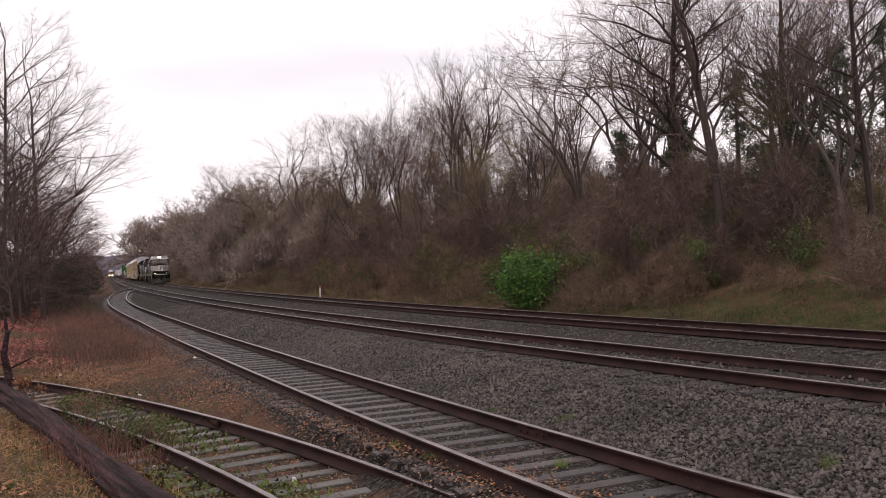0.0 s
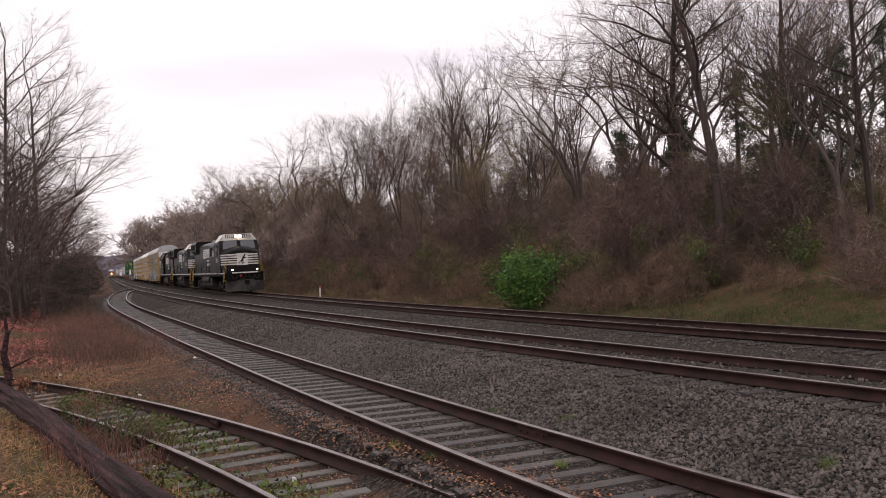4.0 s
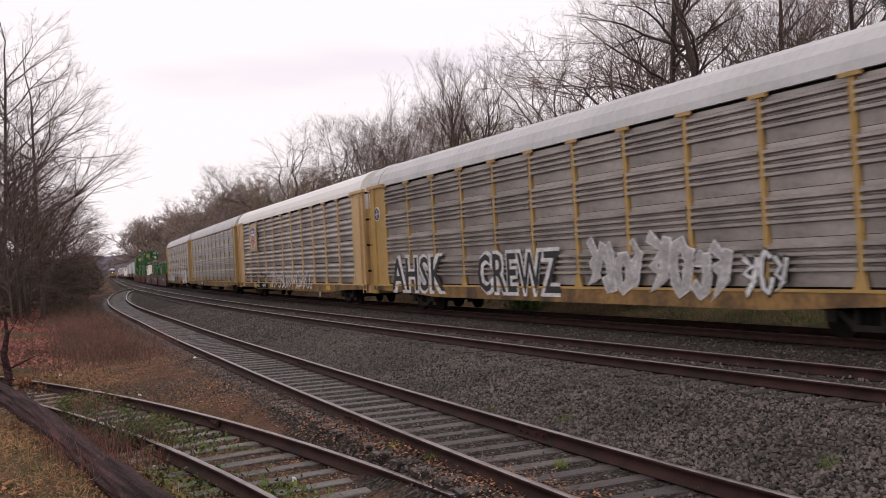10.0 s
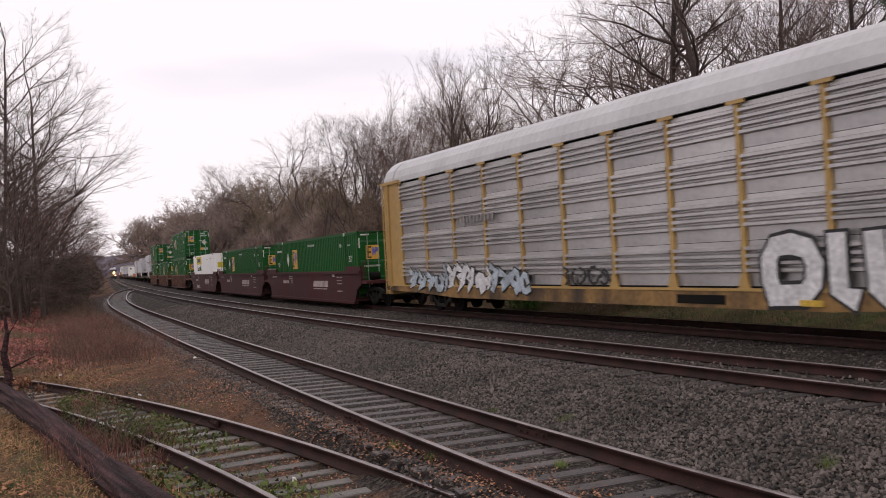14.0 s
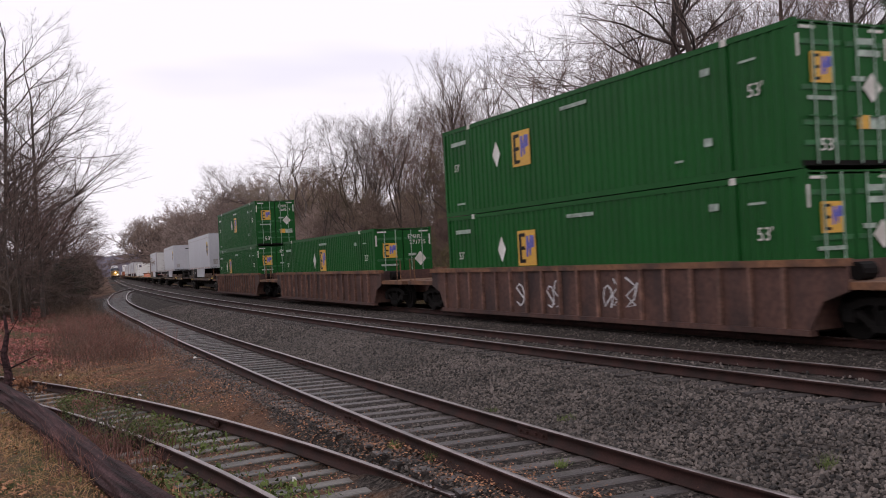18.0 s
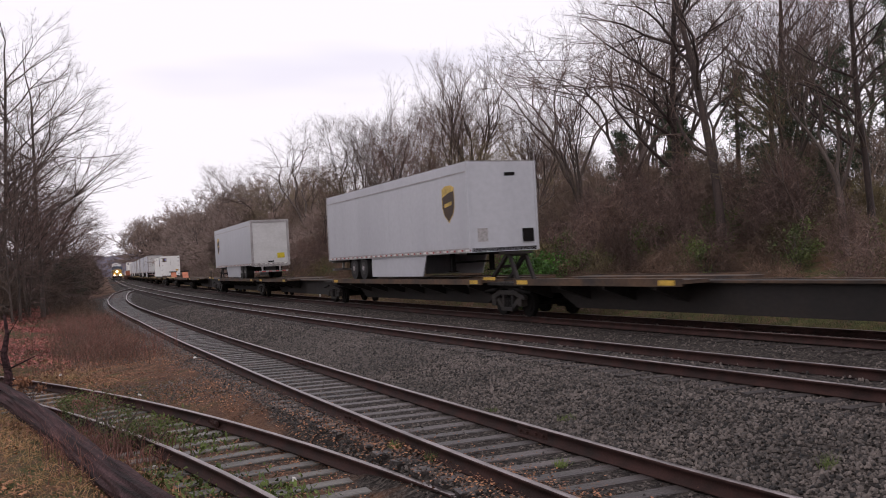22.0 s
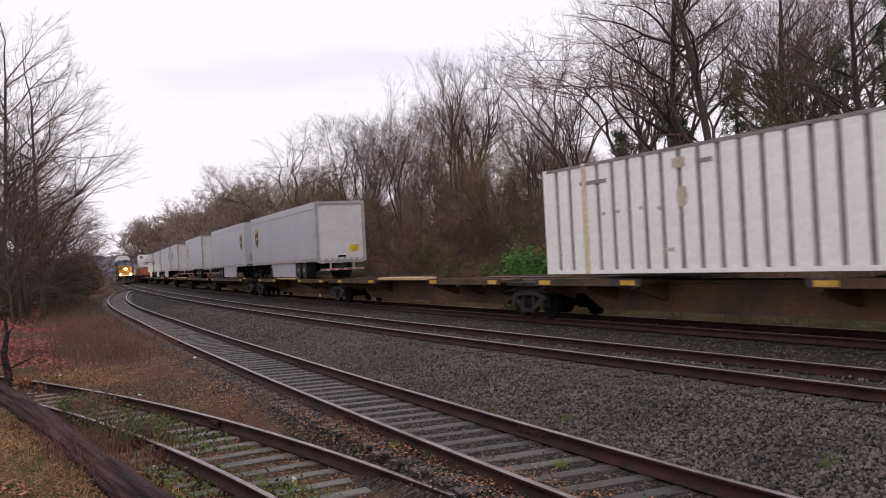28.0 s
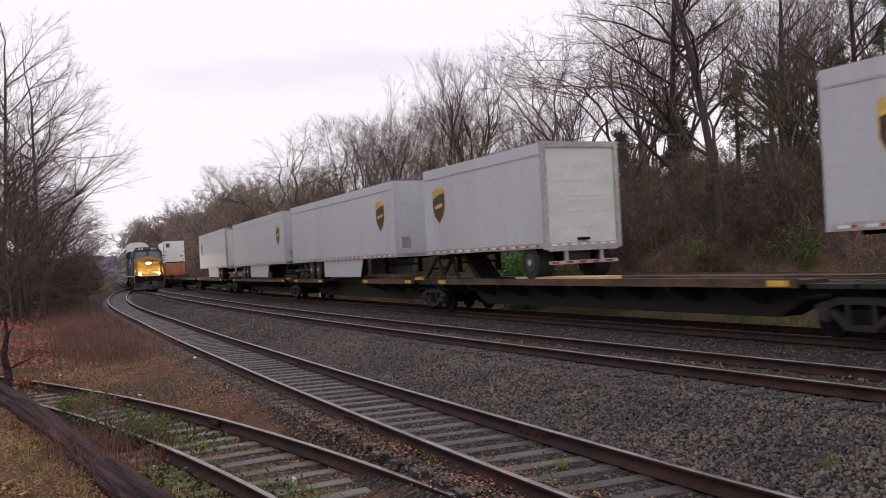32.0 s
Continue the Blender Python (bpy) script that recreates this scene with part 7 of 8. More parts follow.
def leafy(name, label, category, s, l, h, radius, n, size, material, seed, squash=(1, 1, 1), group=""):
    z = ground_z(s, l)
    root = thing(name, label, category, group, m=Matrix.Translation(at(s, l, z)))
    rng = random.Random(seed)
    segs = []
    for _ in range(14):
        a = rng.uniform(0, math.tau)
        e = (math.cos(a) * radius * 0.7 * squash[0], math.sin(a) * radius * 0.7 * squash[1], h + rng.uniform(-0.2, 0.8) * radius * squash[2])
        k = min(1.0, radius / 1.3)
        segs.append((0, 0, -0.1, e[0] * 0.4, e[1] * 0.4, e[2] * 0.6, 0.025 * k, 0.018 * k))
        segs.append((e[0] * 0.4, e[1] * 0.4, e[2] * 0.6, *e, 0.018 * k, 0.006 * k))
    tagged(raw("stem_base", *tubes(segs, 4), M_BARK, root), kind="stuff")
    V, F = leaves(n, (0, 0, h), radius, size, material, seed, squash)
    V[:, 2] = np.maximum(V[:, 2], 0.05)
    raw("foliage", V, F, material, root)
    return root


leafy("shrub", "bright green leafy shrub beside the main track", "shrub", -8.2, 5.0, 1.25, 1.3, 8000, 0.07, M_LEAF, 51, (1.22, 1.22, 1.05))
leafy("shrub", "small flowering shrub with white blossom", "shrub", -8.5, 11.0, 1.2, 0.8, 500, 0.05, M_BLOSSOM, 52)
for j, (s, l, h, r) in enumerate([(-2, 6.5, 0.9, 0.9), (6, 7, 1.0, 1.0), (-13, 11, 1.2, 1.2), (-19, 9.5, 0.9, 0.9), (-24, 8.6, 0.8, 1.0), (19, 6, 0.9, 0.8), (30, 6.5, 1.0, 1.0), (45, 6.2, 1.1, 1.1), (75, 6.5, 1.4, 1.6), (95, 7, 1.8, 2.0), (-9, 7.6, 0.9, 1.0), (-11.5, 9, 1.4, 1.0), (-16, 8, 0.8, 1.1), (-4.5, 9, 1.3, 1.2), (1.5, 9.5, 1.6, 1.3), (12, 8.5, 1.2, 1.1), (-14.5, 13.5, 2.0, 1.5)]):
    leafy("shrub", "straggling olive-green honeysuckle shrub in bud", "shrub", s, l, h, r, 1300, 0.055, M_LEAF_OLIVE, 60 + j, group="honeysuckle shrubs")
for j, (s, l, h, r) in enumerate([(22, -13.0, 1.7, 1.2), (28, -13.0, 2.0, 1.4), (37, -12.6, 2.2, 1.5), (50, -12.3, 2.6, 1.8), (66, -11.7, 2.8, 2.0)]):
    leafy("shrub", "dark olive evergreen shrub at the siding's edge", "shrub", s, l, h, r, 3000, 0.05, M_SHRUB_DARK, 80 + j, (0.8, 0.8, 1.3), group="trackside evergreen shrubs")
for j, (s, l, h) in enumerate([(-15.2, 19.5, 10.5), (-1.0, 14.8, 6.0), (-12.6, 14.6, 7.0), (-15.0, 16.0, 7.5), (-9.5, 25.0, 11.0), (-4.0, 16.5, 6.0), (-6.5, 18.0, 8.0), (0.5, 19.0, 8.0), (-10.5, 18.5, 8.5), (4.0, 22.0, 8.0)]):
    z = ground_z(s, l)
    root = thing("evergreen_tree", "dark green pine behind the bare trees", "tree", "evergreens on the far bank", m=Matrix.Translation(at(s, l, z)))
    raw("trunk", *tubes([(0, 0, -0.2, 0, 0, h * 0.6, 0.16, 0.1), (0, 0, h * 0.6, 0, 0, h, 0.1, 0.02)], 8), M_BARK, root)
    rng = random.Random(90 + j)
    vs, fs, o = [], [], 0
    for q in range(44):
        t = 0.16 + 0.82 * q / 44
        a = rng.uniform(0, math.tau)
        reach = (1.12 - t) * min(2.9, h * 0.3) * rng.uniform(0.35, 1.15)
        V, F = leaves(300, (math.cos(a) * reach * 0.75, math.sin(a) * reach * 0.75, h * t), max(0.6, reach * 0.62), 0.05, M_PINE, 300 + 70 * j + q, (1, 1, 0.4), 0.1)
        vs.append(V), fs.append(F + o)
        o += len(V)
    raw("foliage", np.concatenate(vs), np.concatenate(fs), M_PINE, root)

# weeds with leaves by the spur, and dead leaves on the ground
def flat_leaves(n, pick, size, material, seed, name, label, category, lift=0.02, tilt=0.35):
    rng = np.random.RandomState(seed)
    s, l = pick(rng, n)
    z = np.array([ground_z(float(a), float(b)) for a, b in zip(s, l)]) + lift + rng.uniform(0, 0.05, n)
    c = at_many(s, l, z)
    t = rng.uniform(0, math.tau, n)
    a = np.stack([np.cos(t), np.sin(t), rng.normal(0, tilt, n)], -1)
    b = np.stack([-np.sin(t), np.cos(t), rng.normal(0, tilt, n)], -1)
    sz = size * rng.uniform(0.5, 1.3, n)[:, None]
    V = np.stack([c - a * sz, c + b * sz * 0.6, c + a * sz, c - b * sz * 0.6], 1)
    return tagged(raw(name, V.reshape(-1, 3), np.arange(n * 4).reshape(n, 4), material), label, category, kind="stuff")


def clear_of_spur(pick):
    def keep(rng, n):
        s, l = pick(rng, n)
        a = np.array([lat_a(float(q)) for q in s])
        on = (abs(l - a) < 1.2) & (s < -17) & (rng.uniform(0, 1, n) < 0.5)
        l = np.where(on, a + np.where(l > a, 1.25, -1.35) + rng.normal(0, 0.25, n), l)
        return s, l
    return keep


flat_leaves(58000, clear_of_spur(patches(-38, -6, -14.2, -11.3, 190, 0.75, 16)), 0.019, M_LITTER, 41, "leaf_litter", "rusty dead leaves strewn about the spur and siding", "leaves")
flat_leaves(16000, patches(-37, -16, -17.6, -13.8, 90, 0.6, 17), 0.03, M_LITTER, 42, "leaf_litter", "brown dead leaves in the grass", "leaves")
flat_leaves(30000, patches(-16, 34, -18.0, -13.6, 110, 1.0, 19), 0.048, M_LITTER_RED, 44, "leaf_litter", "faded red dead leaves on the near bank", "leaves")
flat_leaves(2600, patches(-33, -26, -14.3, -12.6, 16, 0.4, 18), 0.028, M_GRASS, 43, "ground_weeds", "small green weeds growing through the spur", "weeds", 0.06, 0.8)
for j, (s, l, h, r) in enumerate([(-28.6, -13.95, 0.42, 0.42), (-27.6, -14.1, 0.42, 0.45), (-29.3, -13.6, 0.30, 0.34), (-26.2, -14.3, 0.3, 0.36), (-28.0, -13.7, 0.22, 0.3), (-25.0, -14.35, 0.25, 0.3)]):
    leafy("bramble", "low green bramble beside the spur", "plant", s, l, h, r, 620, 0.022, M_LEAF_OLIVE, 120 + j, (1.1, 1.1, 0.9), group="brambles by the spur")

def grass_tufts():
    """Small tufts of spring grass that have come up through the stones."""
    for j, (s, l, h) in enumerate([(-36.4, -8.3, 0.16), (-32.3, -8.6, 0.10), (-34.4, -10.1, 0.10), (-32.4, -11.2, 0.12), (-33.3, -11.15, 0.12), (-30.8, -8.9, 0.07), (-29.8, -12.4, 0.10)]):
        rng = np.random.RandomState(500 + j)
        n = 60
        p = np.array(at(s, l, ground_z(s, l))) + np.concatenate([rng.normal(0, 0.045, (n, 2)), np.zeros((n, 1))], 1)
        d = rng.normal(0, 0.45, (n, 3))
        d[:, 2] = 1.0
        q = p + d * (h * rng.uniform(0.5, 1.2, n))[:, None]
        tagged(raw("grass_tuft", *cones(np.concatenate([p, q, np.full((n, 1), 0.004)], 1)), M_GRASS), "small green tuft of grass in the ballast", "grass", "grass tufts in the ballast")


grass_tufts()
leafy("dead_leaf_clump", "rust-brown dead leaves clinging to low twigs beside the log", "plant", -22.4, -15.0, 0.34, 0.36, 420, 0.045, M_LITTER, 140, (1.0, 1.0, 0.9))

# the fallen log
def fallen_log():
    a, b = at(-19.8, -15.75, -0.62), at(-36.6, -13.75, -0.62)
    d = b - a
    m = Matrix.Translation(a) @ Matrix.Rotation(math.atan2(d.y, d.x), 4, "Z")
    root = thing("fallen_log", "long weathered dark log lying in the grass", "log", m=m)
    L, n, k = d.length, 60, 28
    rings = []
    for i in range(n + 1):
        t = i / n
        r = 0.205 - 0.02 * t
        ring = []
        for q in range(k):
            u = q * math.tau / k
            rr = r * (1 + 0.10 * noise.noise((t * 9, math.cos(u) * 1.2, math.sin(u) * 1.2)) + 0.26 * noise.noise((t * 14, math.cos(u) * 4, math.sin(u) * 4)) - 0.22 * max(0.0, noise.noise((t * 5 + 9, math.cos(u) * 7, math.sin(u) * 7))))
            ring.append((t * L, math.cos(u) * rr + 0.05 * math.sin(t * 5), math.sin(u) * rr + 0.04 * math.sin(t * 7)))
        rings.append(ring)
    part("log_body", MB().loft(rings), M_LOG, root)
    return root


fallen_log()


def dead_stump():
    root = thing("dead_sapling", "broken dark sapling with bare side branches", "tree", m=Matrix.Translation(at(-20.9, -15.42, -0.7)))
    segs = [(0, 0, -0.2, 0.06, 0.02, 0.45, 0.11, 0.09), (0.06, 0.02, 0.43, -0.03, 0.02, 0.9, 0.09, 0.075), (-0.03, 0.02, 0.88, 0.05, 0.05, 1.35, 0.075, 0.05), (0.05, 0.05, 1.33, -0.02, 0.08, 1.75, 0.05, 0.025)]
    raw("trunk", *tubes(segs, 8), M_LOG, root, smooth=True)
    tw = [(0.02, 0, 0.55, 0.75, -0.2, 0.85, 0.022, 0.01), (0.0, 0, 0.9, -0.4, -0.3, 1.3, 0.02, 0.008), (0.0, 0, 0.6, -0.5, 0.2, 1.0, 0.02, 0.008), (0.0, 0.05, 1.2, 0.3, 0.1, 1.7, 0.015, 0.006)]
    raw("side_branch", *tubes(tw, 4), M_LOG, root)


dead_stump()

# far hills and woods that close the view
def ridge(name, label, s0, l0, l1, base, top, n, seed, material):
    V, F = [], []
    for i in range(n + 1):
        l = l0 + (l1 - l0) * i / n
        h = base + (top - base) * (0.62 + 0.38 * noise.noise((i * 0.13, seed, 0))) + 2.2 * noise.noise((i * 1.3, seed, 5))
        V += [tuple(at(s0, l, -5.0)), tuple(at(s0, l, h)), tuple(at(s0 + 60, l, h * 0.8)), tuple(at(s0 + 60, l, -5.0))]
    for i in range(n):
        o = i * 4
        F += [(o, o + 4, o + 5, o + 1), (o + 1, o + 5, o + 6, o + 2), (o + 2, o + 6, o + 7, o + 3)]
    return tagged(raw(name, V, F, material), label, "hill", kind="structure")


ridge("backdrop_hill", "wooded hill in painted blue haze at the end of the line", 1500, -700, 500, 10, 44, 120, 3, M_HILL)


def scraps():
    """Bits of white paper by the spur."""
    rng = random.Random(77)
    for s, l in [(-30.29, -13.75), (-30.7, -13.77), (-18.26, -10.92), (-22.93, -12.91), (-17.67, -14.17), (-30.06, -13.42), (-28.38, -12.07), (-32.12, -12.41)]:
        mb = MB()
        k = 8
        r = rng.uniform(0.035, 0.06)
        lo = [(math.cos(i * math.tau / k) * r * rng.uniform(0.7, 1.2), math.sin(i * math.tau / k) * r * rng.uniform(0.7, 1.2), rng.uniform(0, 0.012)) for i in range(k)]
        hi = [(x * 0.7, y * 0.7, z + rng.uniform(0.02, 0.05)) for x, y, z in lo]
        mb.loft([lo, hi])
        ob = part("paper_scrap", mb, M_WHITE)
        tagged(ob, "crumpled scrap of white paper lying in the weeds", "litter", "paper scraps by the spur")
        ob.matrix_basis = Matrix.Translation(at(s, l, ground_z(s, l) + 0.03))


scraps()
# ---------------------------------------------------------------- small fixtures
def marker_post():
    root = thing("marker_post", "white trackside marker post with an orange top", "post", m=Matrix.Translation(at(24.4, 4.5, -0.45)))
    part("post", MB().box(-0.05, 0.05, -0.05, 0.05, 0, 0.62, 0.01), M_WHITE, root)
    part("cap", MB().box(-0.055, 0.055, -0.055, 0.055, 0.62, 0.8, 0.01), M_HITCH, root)


marker_post()


def house(s, l, w, d, h, label):
    z = ground_z(s, l)
    root = thing("house", label, "house", "houses behind the trees", m=Matrix.Translation(at(s, l, z)) @ Matrix.Rotation(float(np.interp(s, S_GRID, _hd)), 4, "Z"))
    part("wall", MB().box(-w / 2, w / 2, -d / 2, d / 2, -1.0, h), M_HOUSE, root)
    part("roof", MB().prism_x([(-d / 2 - 0.4, h), (d / 2 + 0.4, h), (0, h + d * 0.35)], -w / 2 - 0.3, w / 2 + 0.3), M_WRIB, root)
    for x in np.arange(-w / 2 + 1.2, w / 2 - 0.6, 2.4):
        for y in (-d / 2 - 0.03, d / 2):
            wd = part("window", MB().box(x, x + 0.9, y, y + 0.03, 1.0, 2.3), M_GLASS, root)
            part("sill", MB().box(x - 0.08, x + 0.98, y - 0.02, y + 0.05, 0.92, 1.0), M_WHITE, wd)


house(9.5, 26, 5.5, 4, 1.7, "white house glimpsed through the trees")
house(-3.0, 26, 3.6, 4, 2.2, "white house glimpsed through the trees")
house(66, 25, 4, 5, 2.6, "pale house glimpsed through the trees")

# ---------------------------------------------------------------- the train
def sprayed(parent, text, x, z, w, h, y):
    """Fat sprayed letters: a white outline with a black filling in front of it."""
    for grow_by, material, lift, name in ((0.075, M_PAINTW, 0.0, "sprayed_outline"), (0.012, M_PAINTK, 0.006, "sprayed_fill")):
        cu = bpy.data.curves.new(name, "FONT")
        cu.body, cu.size, cu.extrude, cu.offset, cu.space_character = text, 1.0, 0.003, grow_by, 1.12
        cu.align_x, cu.align_y, cu.resolution_u = "CENTER", "CENTER", 2
        tmp = bpy.data.objects.new(name, cu)
        me = bpy.data.meshes.new_from_object(tmp)
        bpy.data.objects.remove(tmp)
        wide = max(v.co.x for v in me.vertices) - min(v.co.x for v in me.vertices)
        me.transform(near_side(x, y - lift, z) @ Matrix.Diagonal((w / wide, h / 0.9, 1, 1)))
        me.materials.clear()
        me.materials.append(material)
        part(name, me, material, parent)


MOVERS = []          # thing, metres up the line at the start, half wheelbase, height, turned round, offset, train


def couple(ob, s0, half=6.0, z=0.0, back=False, lat=0.0, train=1):
    MOVERS.append((ob, s0, half, z, back, lat, train))
    return ob


couple(locomotive("8962", roof=M_WHITE, label="black diesel locomotive with white nose stripes and lit headlamps"), 131.9, 7.1)
couple(locomotive("9936", roof=M_WHITE, lit=False, label="black diesel locomotive with white nose stripes, second in line"), 155.3, 7.1)
couple(locomotive("9304", lit=False, label="black diesel locomotive running cab backwards with faded side emblem", tank=M_TANK, near=1), 179.0, 7.1, back=True)

racks = [
    (M_PANEL_OLD, M_RACK, M_ROOF, "yellow car carrier with tarnished side panels and white spray paint", "banded"),
    (M_PANEL_OLD, M_RACK_TAN, M_ROOF_WHITE, "tan car carrier with white roof, split panels and a shield sign", "split"),
    (M_PANEL, M_RACK, M_ROOF, "yellow car carrier with bright ribbed side panels", "banded"),
    (M_PANEL, M_RACK, M_ROOF, "yellow car carrier with bright ribbed panels and large spray-painted letters", "banded"),
]
for k, (panel, post, roof, label, scheme) in enumerate(racks):
    ar = couple(autorack(panel, post, roof, label, scheme), 206.35 + k * 29.62, 10.1)
    yy = -1.545
    if k == 0:
        sprayed(ar, "AHSK", -9.7, 1.32, 4.9, 1.55, yy)
        sprayed(ar, "CREWZ", -2.2, 1.32, 5.0, 1.5, yy)
        graffiti(ar, 1.7, 4.0, 0.75, 2.3, yy, 5, M_PAINTF, M_PAINTW, 0.7)
        graffiti(ar, 4.3, 7.2, 0.7, 2.3, yy, 6, M_PAINTF, M_PAINTW, 0.75)
        graffiti(ar, 7.4, 8.6, 0.8, 1.9, yy, 7, M_PAINTW, M_PAINTK, 0.6, 0.25)
        part("round_emblem", MB().tube([(-13.55, -1.50, 3.85), (-13.55, -1.515, 3.85)], 0.30, 20), M_WHITE, ar, "blue and white round emblem")
        part("emblem_disc", MB().tube([(-13.55, -1.514, 3.85), (-13.55, -1.52, 3.85)], 0.25, 20), M_BLUECAR, ar)
        part("emblem_cross", MB().box(-13.59, -13.51, -1.526, -1.519, 3.67, 4.03).box(-13.73, -13.37, -1.5265, -1.519, 3.81, 3.89), M_PAINTB, ar)
    elif k == 1:
        sg = part("sign", MB().box(-10.07, -7.8, yy - 0.02, yy, 3.0, 4.72), M_RACK_TAN, ar, "tan sign plate with a striped shield")

        def crest(g):
            return [(-8.94 + a * g, 3.88 + b * g) for a, b in ((0, 0.74), (0.28, 0.62), (0.62, 0.66), (0.70, 0.5), (0.62, 0.2), (0.72, -0.2), (0.62, -0.52), (0.3, -0.68), (0, -0.78), (-0.3, -0.68), (-0.62, -0.52), (-0.72, -0.2), (-0.62, 0.2), (-0.70, 0.5), (-0.62, 0.66), (-0.28, 0.62))]
        part("shield_rim", MB().prism_y(crest(1.0), yy - 0.026, yy - 0.018), M_WHITE, sg)
        part("shield_top", MB().prism_y([(-8.94 + a, 3.88 + b) for a, b in ((0, 0.69), (0.27, 0.57), (0.58, 0.61), (0.65, 0.48), (0.57, 0.2), (0.58, 0.05), (-0.58, 0.05), (-0.57, 0.2), (-0.65, 0.48), (-0.58, 0.61), (-0.27, 0.57))], yy - 0.034, yy - 0.024), M_BLUE, sg)
        for j, lo_ in enumerate((0.40, 0.55, 0.66, 0.70, 0.66, 0.55, 0.40)):
            x_ = -8.94 + (j - 3) * 0.175
            part("shield_stripe", MB().box(x_ - 0.045, x_ + 0.045, yy - 0.034, yy - 0.024, 3.88 - lo_, 3.91), M_RED, sg)
        for row, n_ in enumerate((5, 7)):
            for j in range(n_):
                x_ = -8.94 + (j - (n_ - 1) / 2) * 0.15
                part("lettering_bar", MB().box(x_ - 0.055, x_ + 0.055, yy - 0.042, yy - 0.033, 4.2 - row * 0.22, 4.34 - row * 0.22), M_WHITE, sg)
        for x0_, x1_, sd_ in ((-12.2, -10.5, 21), (-10.2, -7.6, 22), (-7.2, -5.6, 23)):
            graffiti(ar, x0_, x1_, 1.28, 1.6, yy, sd_, None, M_PAINTK, 0.4, 0.06)
        graffiti(ar, -4.3, 5.5, 0.62, 1.75, yy, 24, None, M_PAINTW, 0.75, 0.09)
        part("number_panel", MB().box(-8.6, -5.2, -1.542, -1.532, 0.6, 0.93), M_UNDER, ar, "black number panel")
        words("ETTX", 0.3, near_side(-8.05, -1.546, 0.76), M_WHITE, ar, "white reporting mark", "car_number")
        words("851593", 0.3, near_side(-6.2, -1.546, 0.76, 1.1), M_WHITE, ar, "white car number", "car_number")
        for x_ in (-13.2, -9.4, -4.6, 2.0, 8.0):
            part("yellow_patch", MB().box(x_, x_ + 0.75, -1.54, -1.531, 0.68, 0.88), M_YELLOW, ar)
    elif k == 2:
        for j in range(10):
            part("lettering_bar", MB().box(-7.6 + j * 0.25, -7.43 + j * 0.25, yy - 0.012, yy, 3.05, 3.28), M_WRIB, ar)
        part("number_panel", MB().box(-7.55, -5.05, -1.545, -1.535, 0.60, 0.86), M_UNDER, ar, "black number panel")
        words("ETTX  702146", 0.3, near_side(-6.3, -1.549, 0.73), M_WHITE, ar, "white car number", "car_number")
    else:
        for j in range(10):
            part("lettering_bar", MB().box(-7.46 + j * 0.25, -7.29 + j * 0.25, yy - 0.012, yy, 3.05, 3.28), M_WRIB, ar)
        graffiti(ar, -12.0, -8.6, 0.7, 1.75, yy, 10, M_PAINTB, M_PAINTK, 0.85, 0.34)
        graffiti(ar, -8.6, -5.5, 0.7, 1.75, yy, 13, M_PAINTW, M_PAINTK, 0.8, 0.34)
        graffiti(ar, -5.5, -3.0, 0.7, 1.75, yy, 14, M_PAINTB, M_PAINTK, 0.8, 0.34)
        graffiti(ar, -1.2, 1.0, 1.0, 1.6, yy, 11, None, M_PAINTK, 0.5, 0.12)
        for q, (g, a_, b_) in enumerate(((0, 6.3, 7.9), (1, 8.0, 8.75), (3, 8.85, 9.75), (2, 9.8, 10.9))):
            for r_, line in enumerate(GLYPHS[g]):
                pts = [(a_ + 0.24 + p_ * (b_ - a_ - 0.42), 0.86 + z_ * 1.02) for p_, z_ in line]
                line_o, line_f = MB(), MB()
                stroke(line_o, pts, 0.58, yy - 0.005 - 0.0008 * r_ - 0.0001 * q, yy)
                stroke(line_f, pts, 0.42, yy - 0.016 - 0.0008 * r_, yy)
                part("sprayed_outline", line_o, M_PAINTK, ar)
                part("sprayed_fill", line_f, M_PAINTW, ar)
        part("number_bar", MB().box(3.6, 5.2, -1.545, -1.535, 0.64, 0.84), M_UNDER, ar)
        part("yellow_patch", MB().box(7.3, 7.9, -1.575, -1.565, 0.66, 0.78), M_YELLOW, ar)

# three maroon wells, then three rusty ribbed ones
wells = [(322.4, "smooth"), (342.1, "smooth"), (361.9, "smooth"), (386.3, "ribbed"), (410.1, "ribbed"), (434.0, "ribbed")]
for k, (s0, style) in enumerate(wells):
    lab = "maroon smooth-sided well car with faded lettering" if style == "smooth" else "rust-brown ribbed well car with worn top chord"
    car = couple(well_car(style, lab, length=19.6 if style == "smooth" else 23.0, pitch=19.75 if style == "smooth" else 19.6, trucks=(True, k in (2, 3, 4, 5))), s0, 9.0)
    if k == 2:
        graffiti(car, -5.0, -2.3, 0.24, 0.62, -1.475, 41, None, M_PAINTW, 0.55, 0.05)
        words("53", 0.3, near_side(-7.6, -1.478, 0.72), mat_wash, car, "worn number", "length_mark")
    if k == 3:
        for j, x_ in enumerate((-3.2, -1.4, 1.4, 2.35)):
            graffiti(car, x_, x_ + 0.62, 0.35, 1.3, -1.462, 30 + j, None, M_PAINTW, 0.6, 0.05)
couple(container_green("green corrugated container with an orange decal in a maroon well", -3.3, 1.9), 322.0, 8.0, 0.36)
couple(container_green("green corrugated container with an orange decal in a maroon well", -3.15, 1.9), 342.0, 8.0, 0.36)
couple(container_white("white container with a yellow sign in a maroon well"), 362.1, 8.0, 0.36)
couple(container_green("green corrugated container under another in a rusty well", -2.7, 1.75), 386.2, 8.0, 0.36)
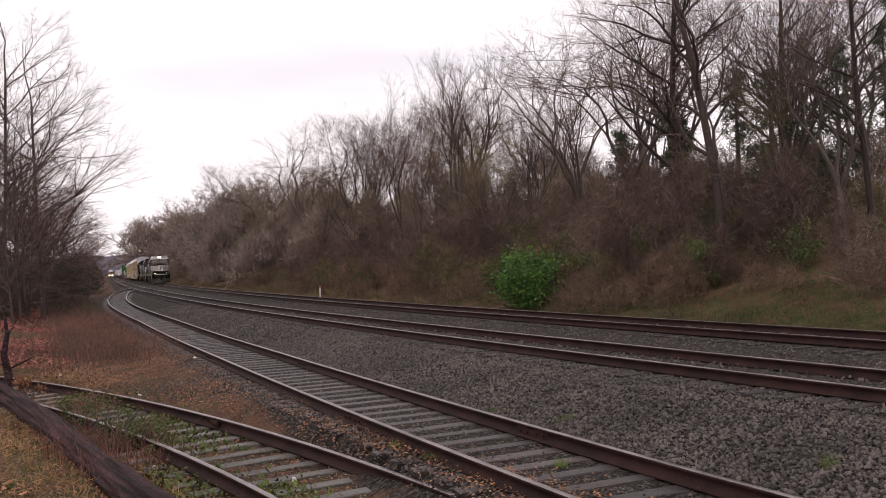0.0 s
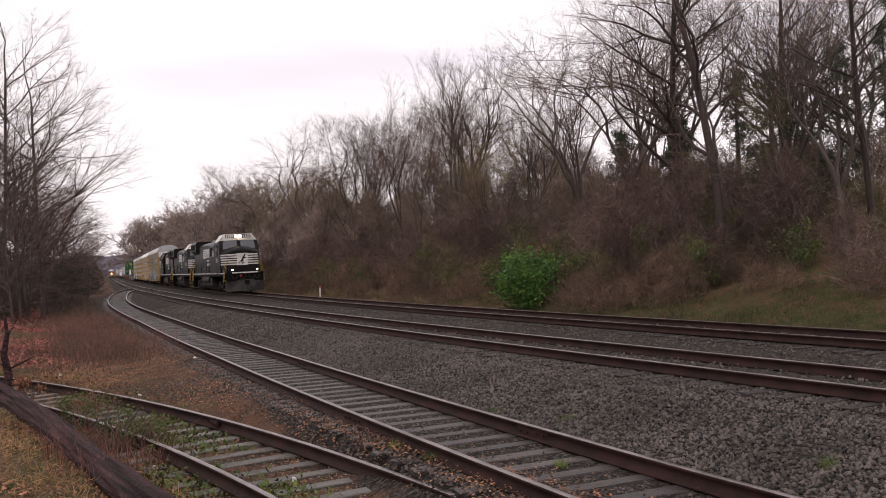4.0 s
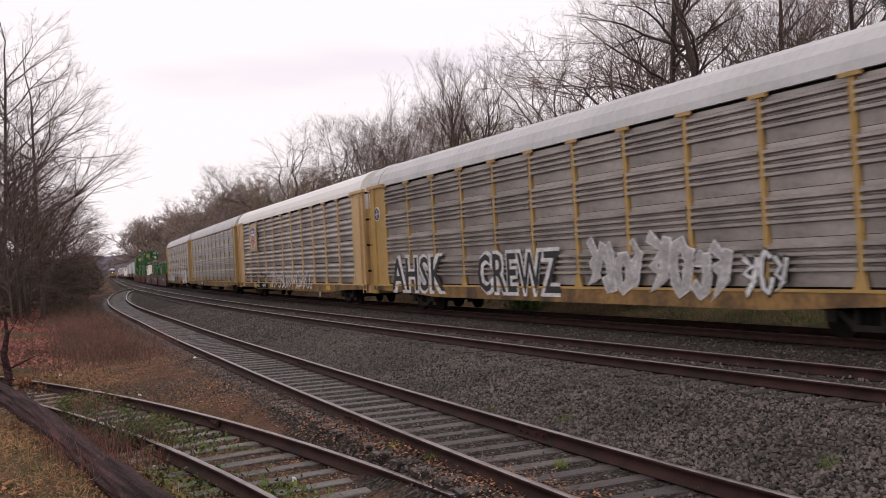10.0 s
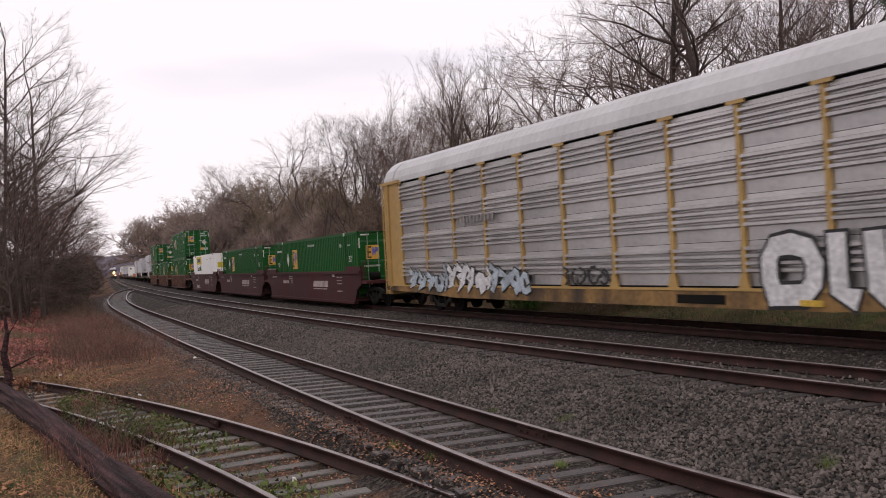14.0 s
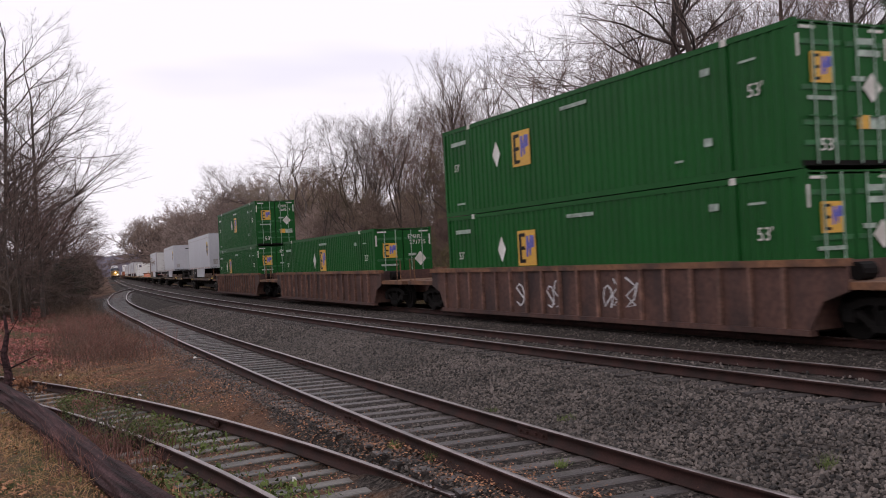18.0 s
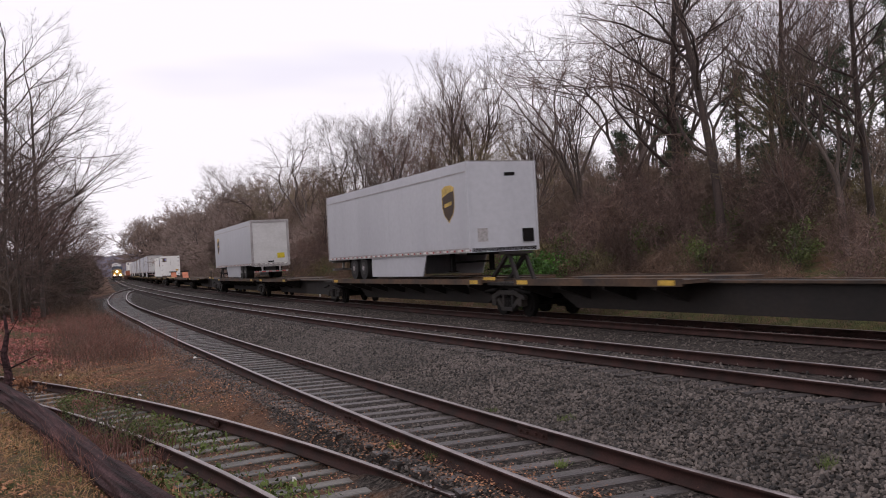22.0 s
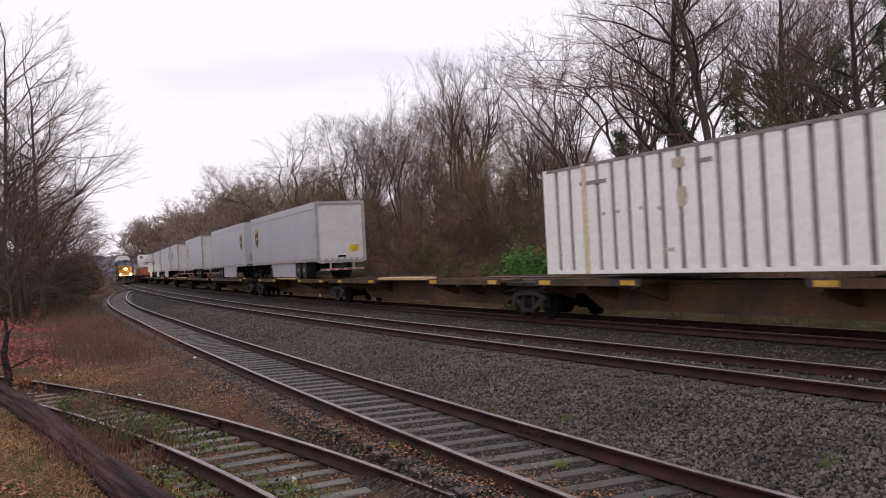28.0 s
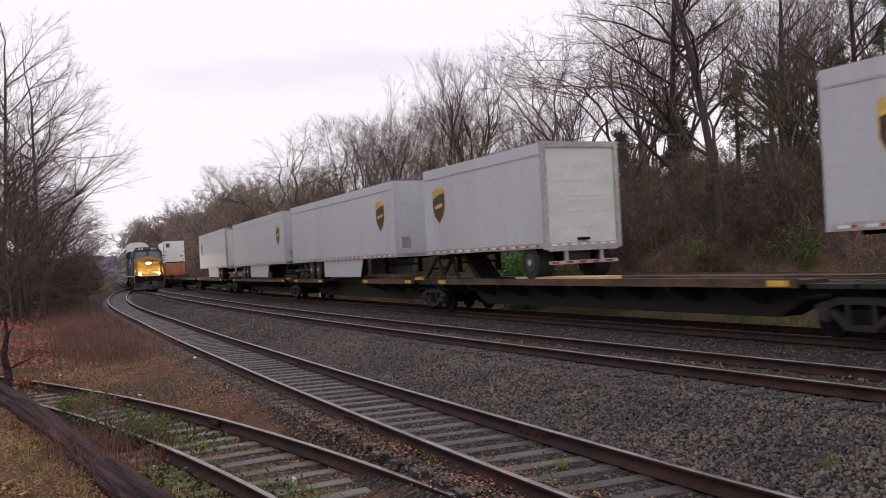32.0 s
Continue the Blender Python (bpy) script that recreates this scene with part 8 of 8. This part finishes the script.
couple(container_green("green corrugated container stacked on another", -2.7, 1.75), 386.3, 8.0, 3.34)
couple(container_green("single green corrugated container in a rusty well", 0.13, 1.75, "271735"), 410.0, 8.0, 0.36)
couple(container_green("green corrugated container under another in a rusty well", -2.7, 1.75, "654644"), 434.0, 8.0, 0.36)
couple(container_green("green corrugated container stacked on another", 0.2, 1.75, "269319"), 434.0, 8.0, 3.34)

# articulated spine cars: their joints, front to back
joints = [446.5, 463.0, 480.6, 498.9, 516.1, 533.8]
joints2 = [536.2, 555.4, 573.8, 591.4]
joints3 = [596.4, 613.9, 632.9, 651.0]
joints4 = [654.9, 672.3, 691.2, 710.4, 730.6, 750.4]
joints5 = [753.6, 772.0, 790.0]
hitches = {446.5: "up", 536.2: "up", 480.6: "up", 516.1: "rear", 573.8: "orange", 555.4: "orange", 632.9: "rear", 654.9: "up", 672.3: "rear", 691.2: "rear", 710.4: "up", 730.6: "up", 753.6: "rear"}
for row in (joints, joints2, joints3, joints4, joints5):
    for a, b in zip(row[:-1], row[1:]):
        tan = row is joints3 or (row is joints4 and a < 660)
        decks = ((0.0, 0.5),) if a in (463.0, 498.9, 536.2) else ((0.0, 0.32), (0.66, 1.0)) if row is joints3 or a in (573.8, 710.4) else ((0.0, 1.0),)
        u = spine_unit("weathered tan spine car platform with rust-worn deck" if tan else "dark spine car platform with rust-worn deck", b - a, M_SPINE_TAN if tan else M_SPINE, hitches.get(a, "down"), True, b == row[-1], boards=a in (573.8, 613.9, 632.9, 691.2), decks=decks, end_rack=a == 536.2)
        couple(u, (a + b) / 2, (b - a) / 2)
Z_T = 1.16
loads = [
    (447.9, 464.5, True, True, True, "white van trailer, nose first, with a brown shield"),
    (482.6, 498.7, True, True, True, "white van trailer, nose first, with a brown shield"),
    (517.8, 534.2, False, True, True, "white van trailer, doors first, with side skirts"),
    (635.4, 652.1, False, True, True, "white van trailer, doors first, with a brown shield"),
    (654.6, 671.0, True, True, True, "white van trailer, nose first, with a brown shield"),
    (677.9, 691.7, False, False, True, "white van trailer, doors first, without skirts"),
    (701.8, 710.3, False, False, False, "short white trailer, doors first, on a single axle"),
    (713.5, 730.0, True, True, True, "white van trailer, nose first, with side skirts"),
    (731.9, 748.9, True, True, True, "white van trailer, nose first, with side skirts"),
    (752.6, 769.0, False, True, True, "white van trailer, doors first, far along the train"),
]
for a, b, nose, skirt, tandem, label in loads:
    couple(trailer(label, b - a, nose, skirt, True, tandem), (a + b) / 2, (b - a) / 2 - 1, Z_T)
couple(box_ribbed("old white ribbed container on a spine car", 16.2), 604.2, 7.5, 1.32)
tail = box_ribbed("white container stacked in the tail of the train", 12.2)
couple(tail, 818.0, 6.0, 3.2)
for k, (s0, z, mt) in enumerate(((818.0, 0.36, M_HITCH), (838.0, 0.36, M_HITCH), (858.0, 0.36, M_WBOX))):
    ob = thing("shipping_container", "orange-red container low in a well car" if mt is M_HITCH else "white container low in a well car", "container", "containers in the tail of the train")
    part("body", corrugated(-6.1, 6.1, 0, 2.8, -1.25, 0.04, 0.3, -1), mt, ob)
    part("far_wall", corrugated(-6.1, 6.1, 0, 2.8, 1.25, 0.04, 0.3, 1), mt, ob)
    part("roof", MB().box(-6.1, 6.1, -1.25, 1.25, 2.74, 2.8), mt, ob)
    part("end_wall", MB().box(6.05, 6.1, -1.22, 1.22, 0, 2.75).box(-6.1, -6.05, -1.22, 1.22, 0, 2.75), mt, ob)
    couple(ob, s0, 5.0, z)
    couple(well_car("ribbed", "rust-brown ribbed well car in the tail", 19.0, (True, True), 18.6), s0, 9.0)

# the second train, waiting its turn on the nearer track
LEAD2 = 64.0
couple(locomotive("", M_BLUECAR, M_NOSEY, M_BLUECAR, stripes=False, label="yellow-nosed blue diesel locomotive with lit headlamps"), LEAD2 + 7.9, 7.1, lat=-4.98, train=2)
for k in range(2):
    couple(autorack(M_PANEL_OLD, M_WRIB, M_ROOF_WHITE, "grey car carrier with a white roof behind the second train's engine", "banded"), LEAD2 + 34.8 + 29.6 * k, 10.1, lat=-4.98, train=2)
RATE2 = 21.6


def pose_on_line(s, half, z, back, lat):
    a, b = at(s - half, lat, z), at(s + half, lat, z)
    d = a - b
    yaw = math.atan2(d.y, d.x)
    return Matrix.Translation((a + b) / 2) @ Matrix.Rotation(yaw + (math.pi if back else 0), 4, "Z") @ Matrix.Rotation(-0.01 if back else 0.01, 4, "X")


def motions():
    """Everything that rolls, keyed along its track from start to end."""
    for ob, s0, half, z, back, lat, train in MOVERS:
        rows = []
        for i in range(33):
            t = float(i)
            s = s0 - run(t) if train == 1 else s0 + RATE2 * (32.0 - t)
            rows.append((t, pose_on_line(s, half, z, back, lat)))
        walk(ob, rows)


motions()
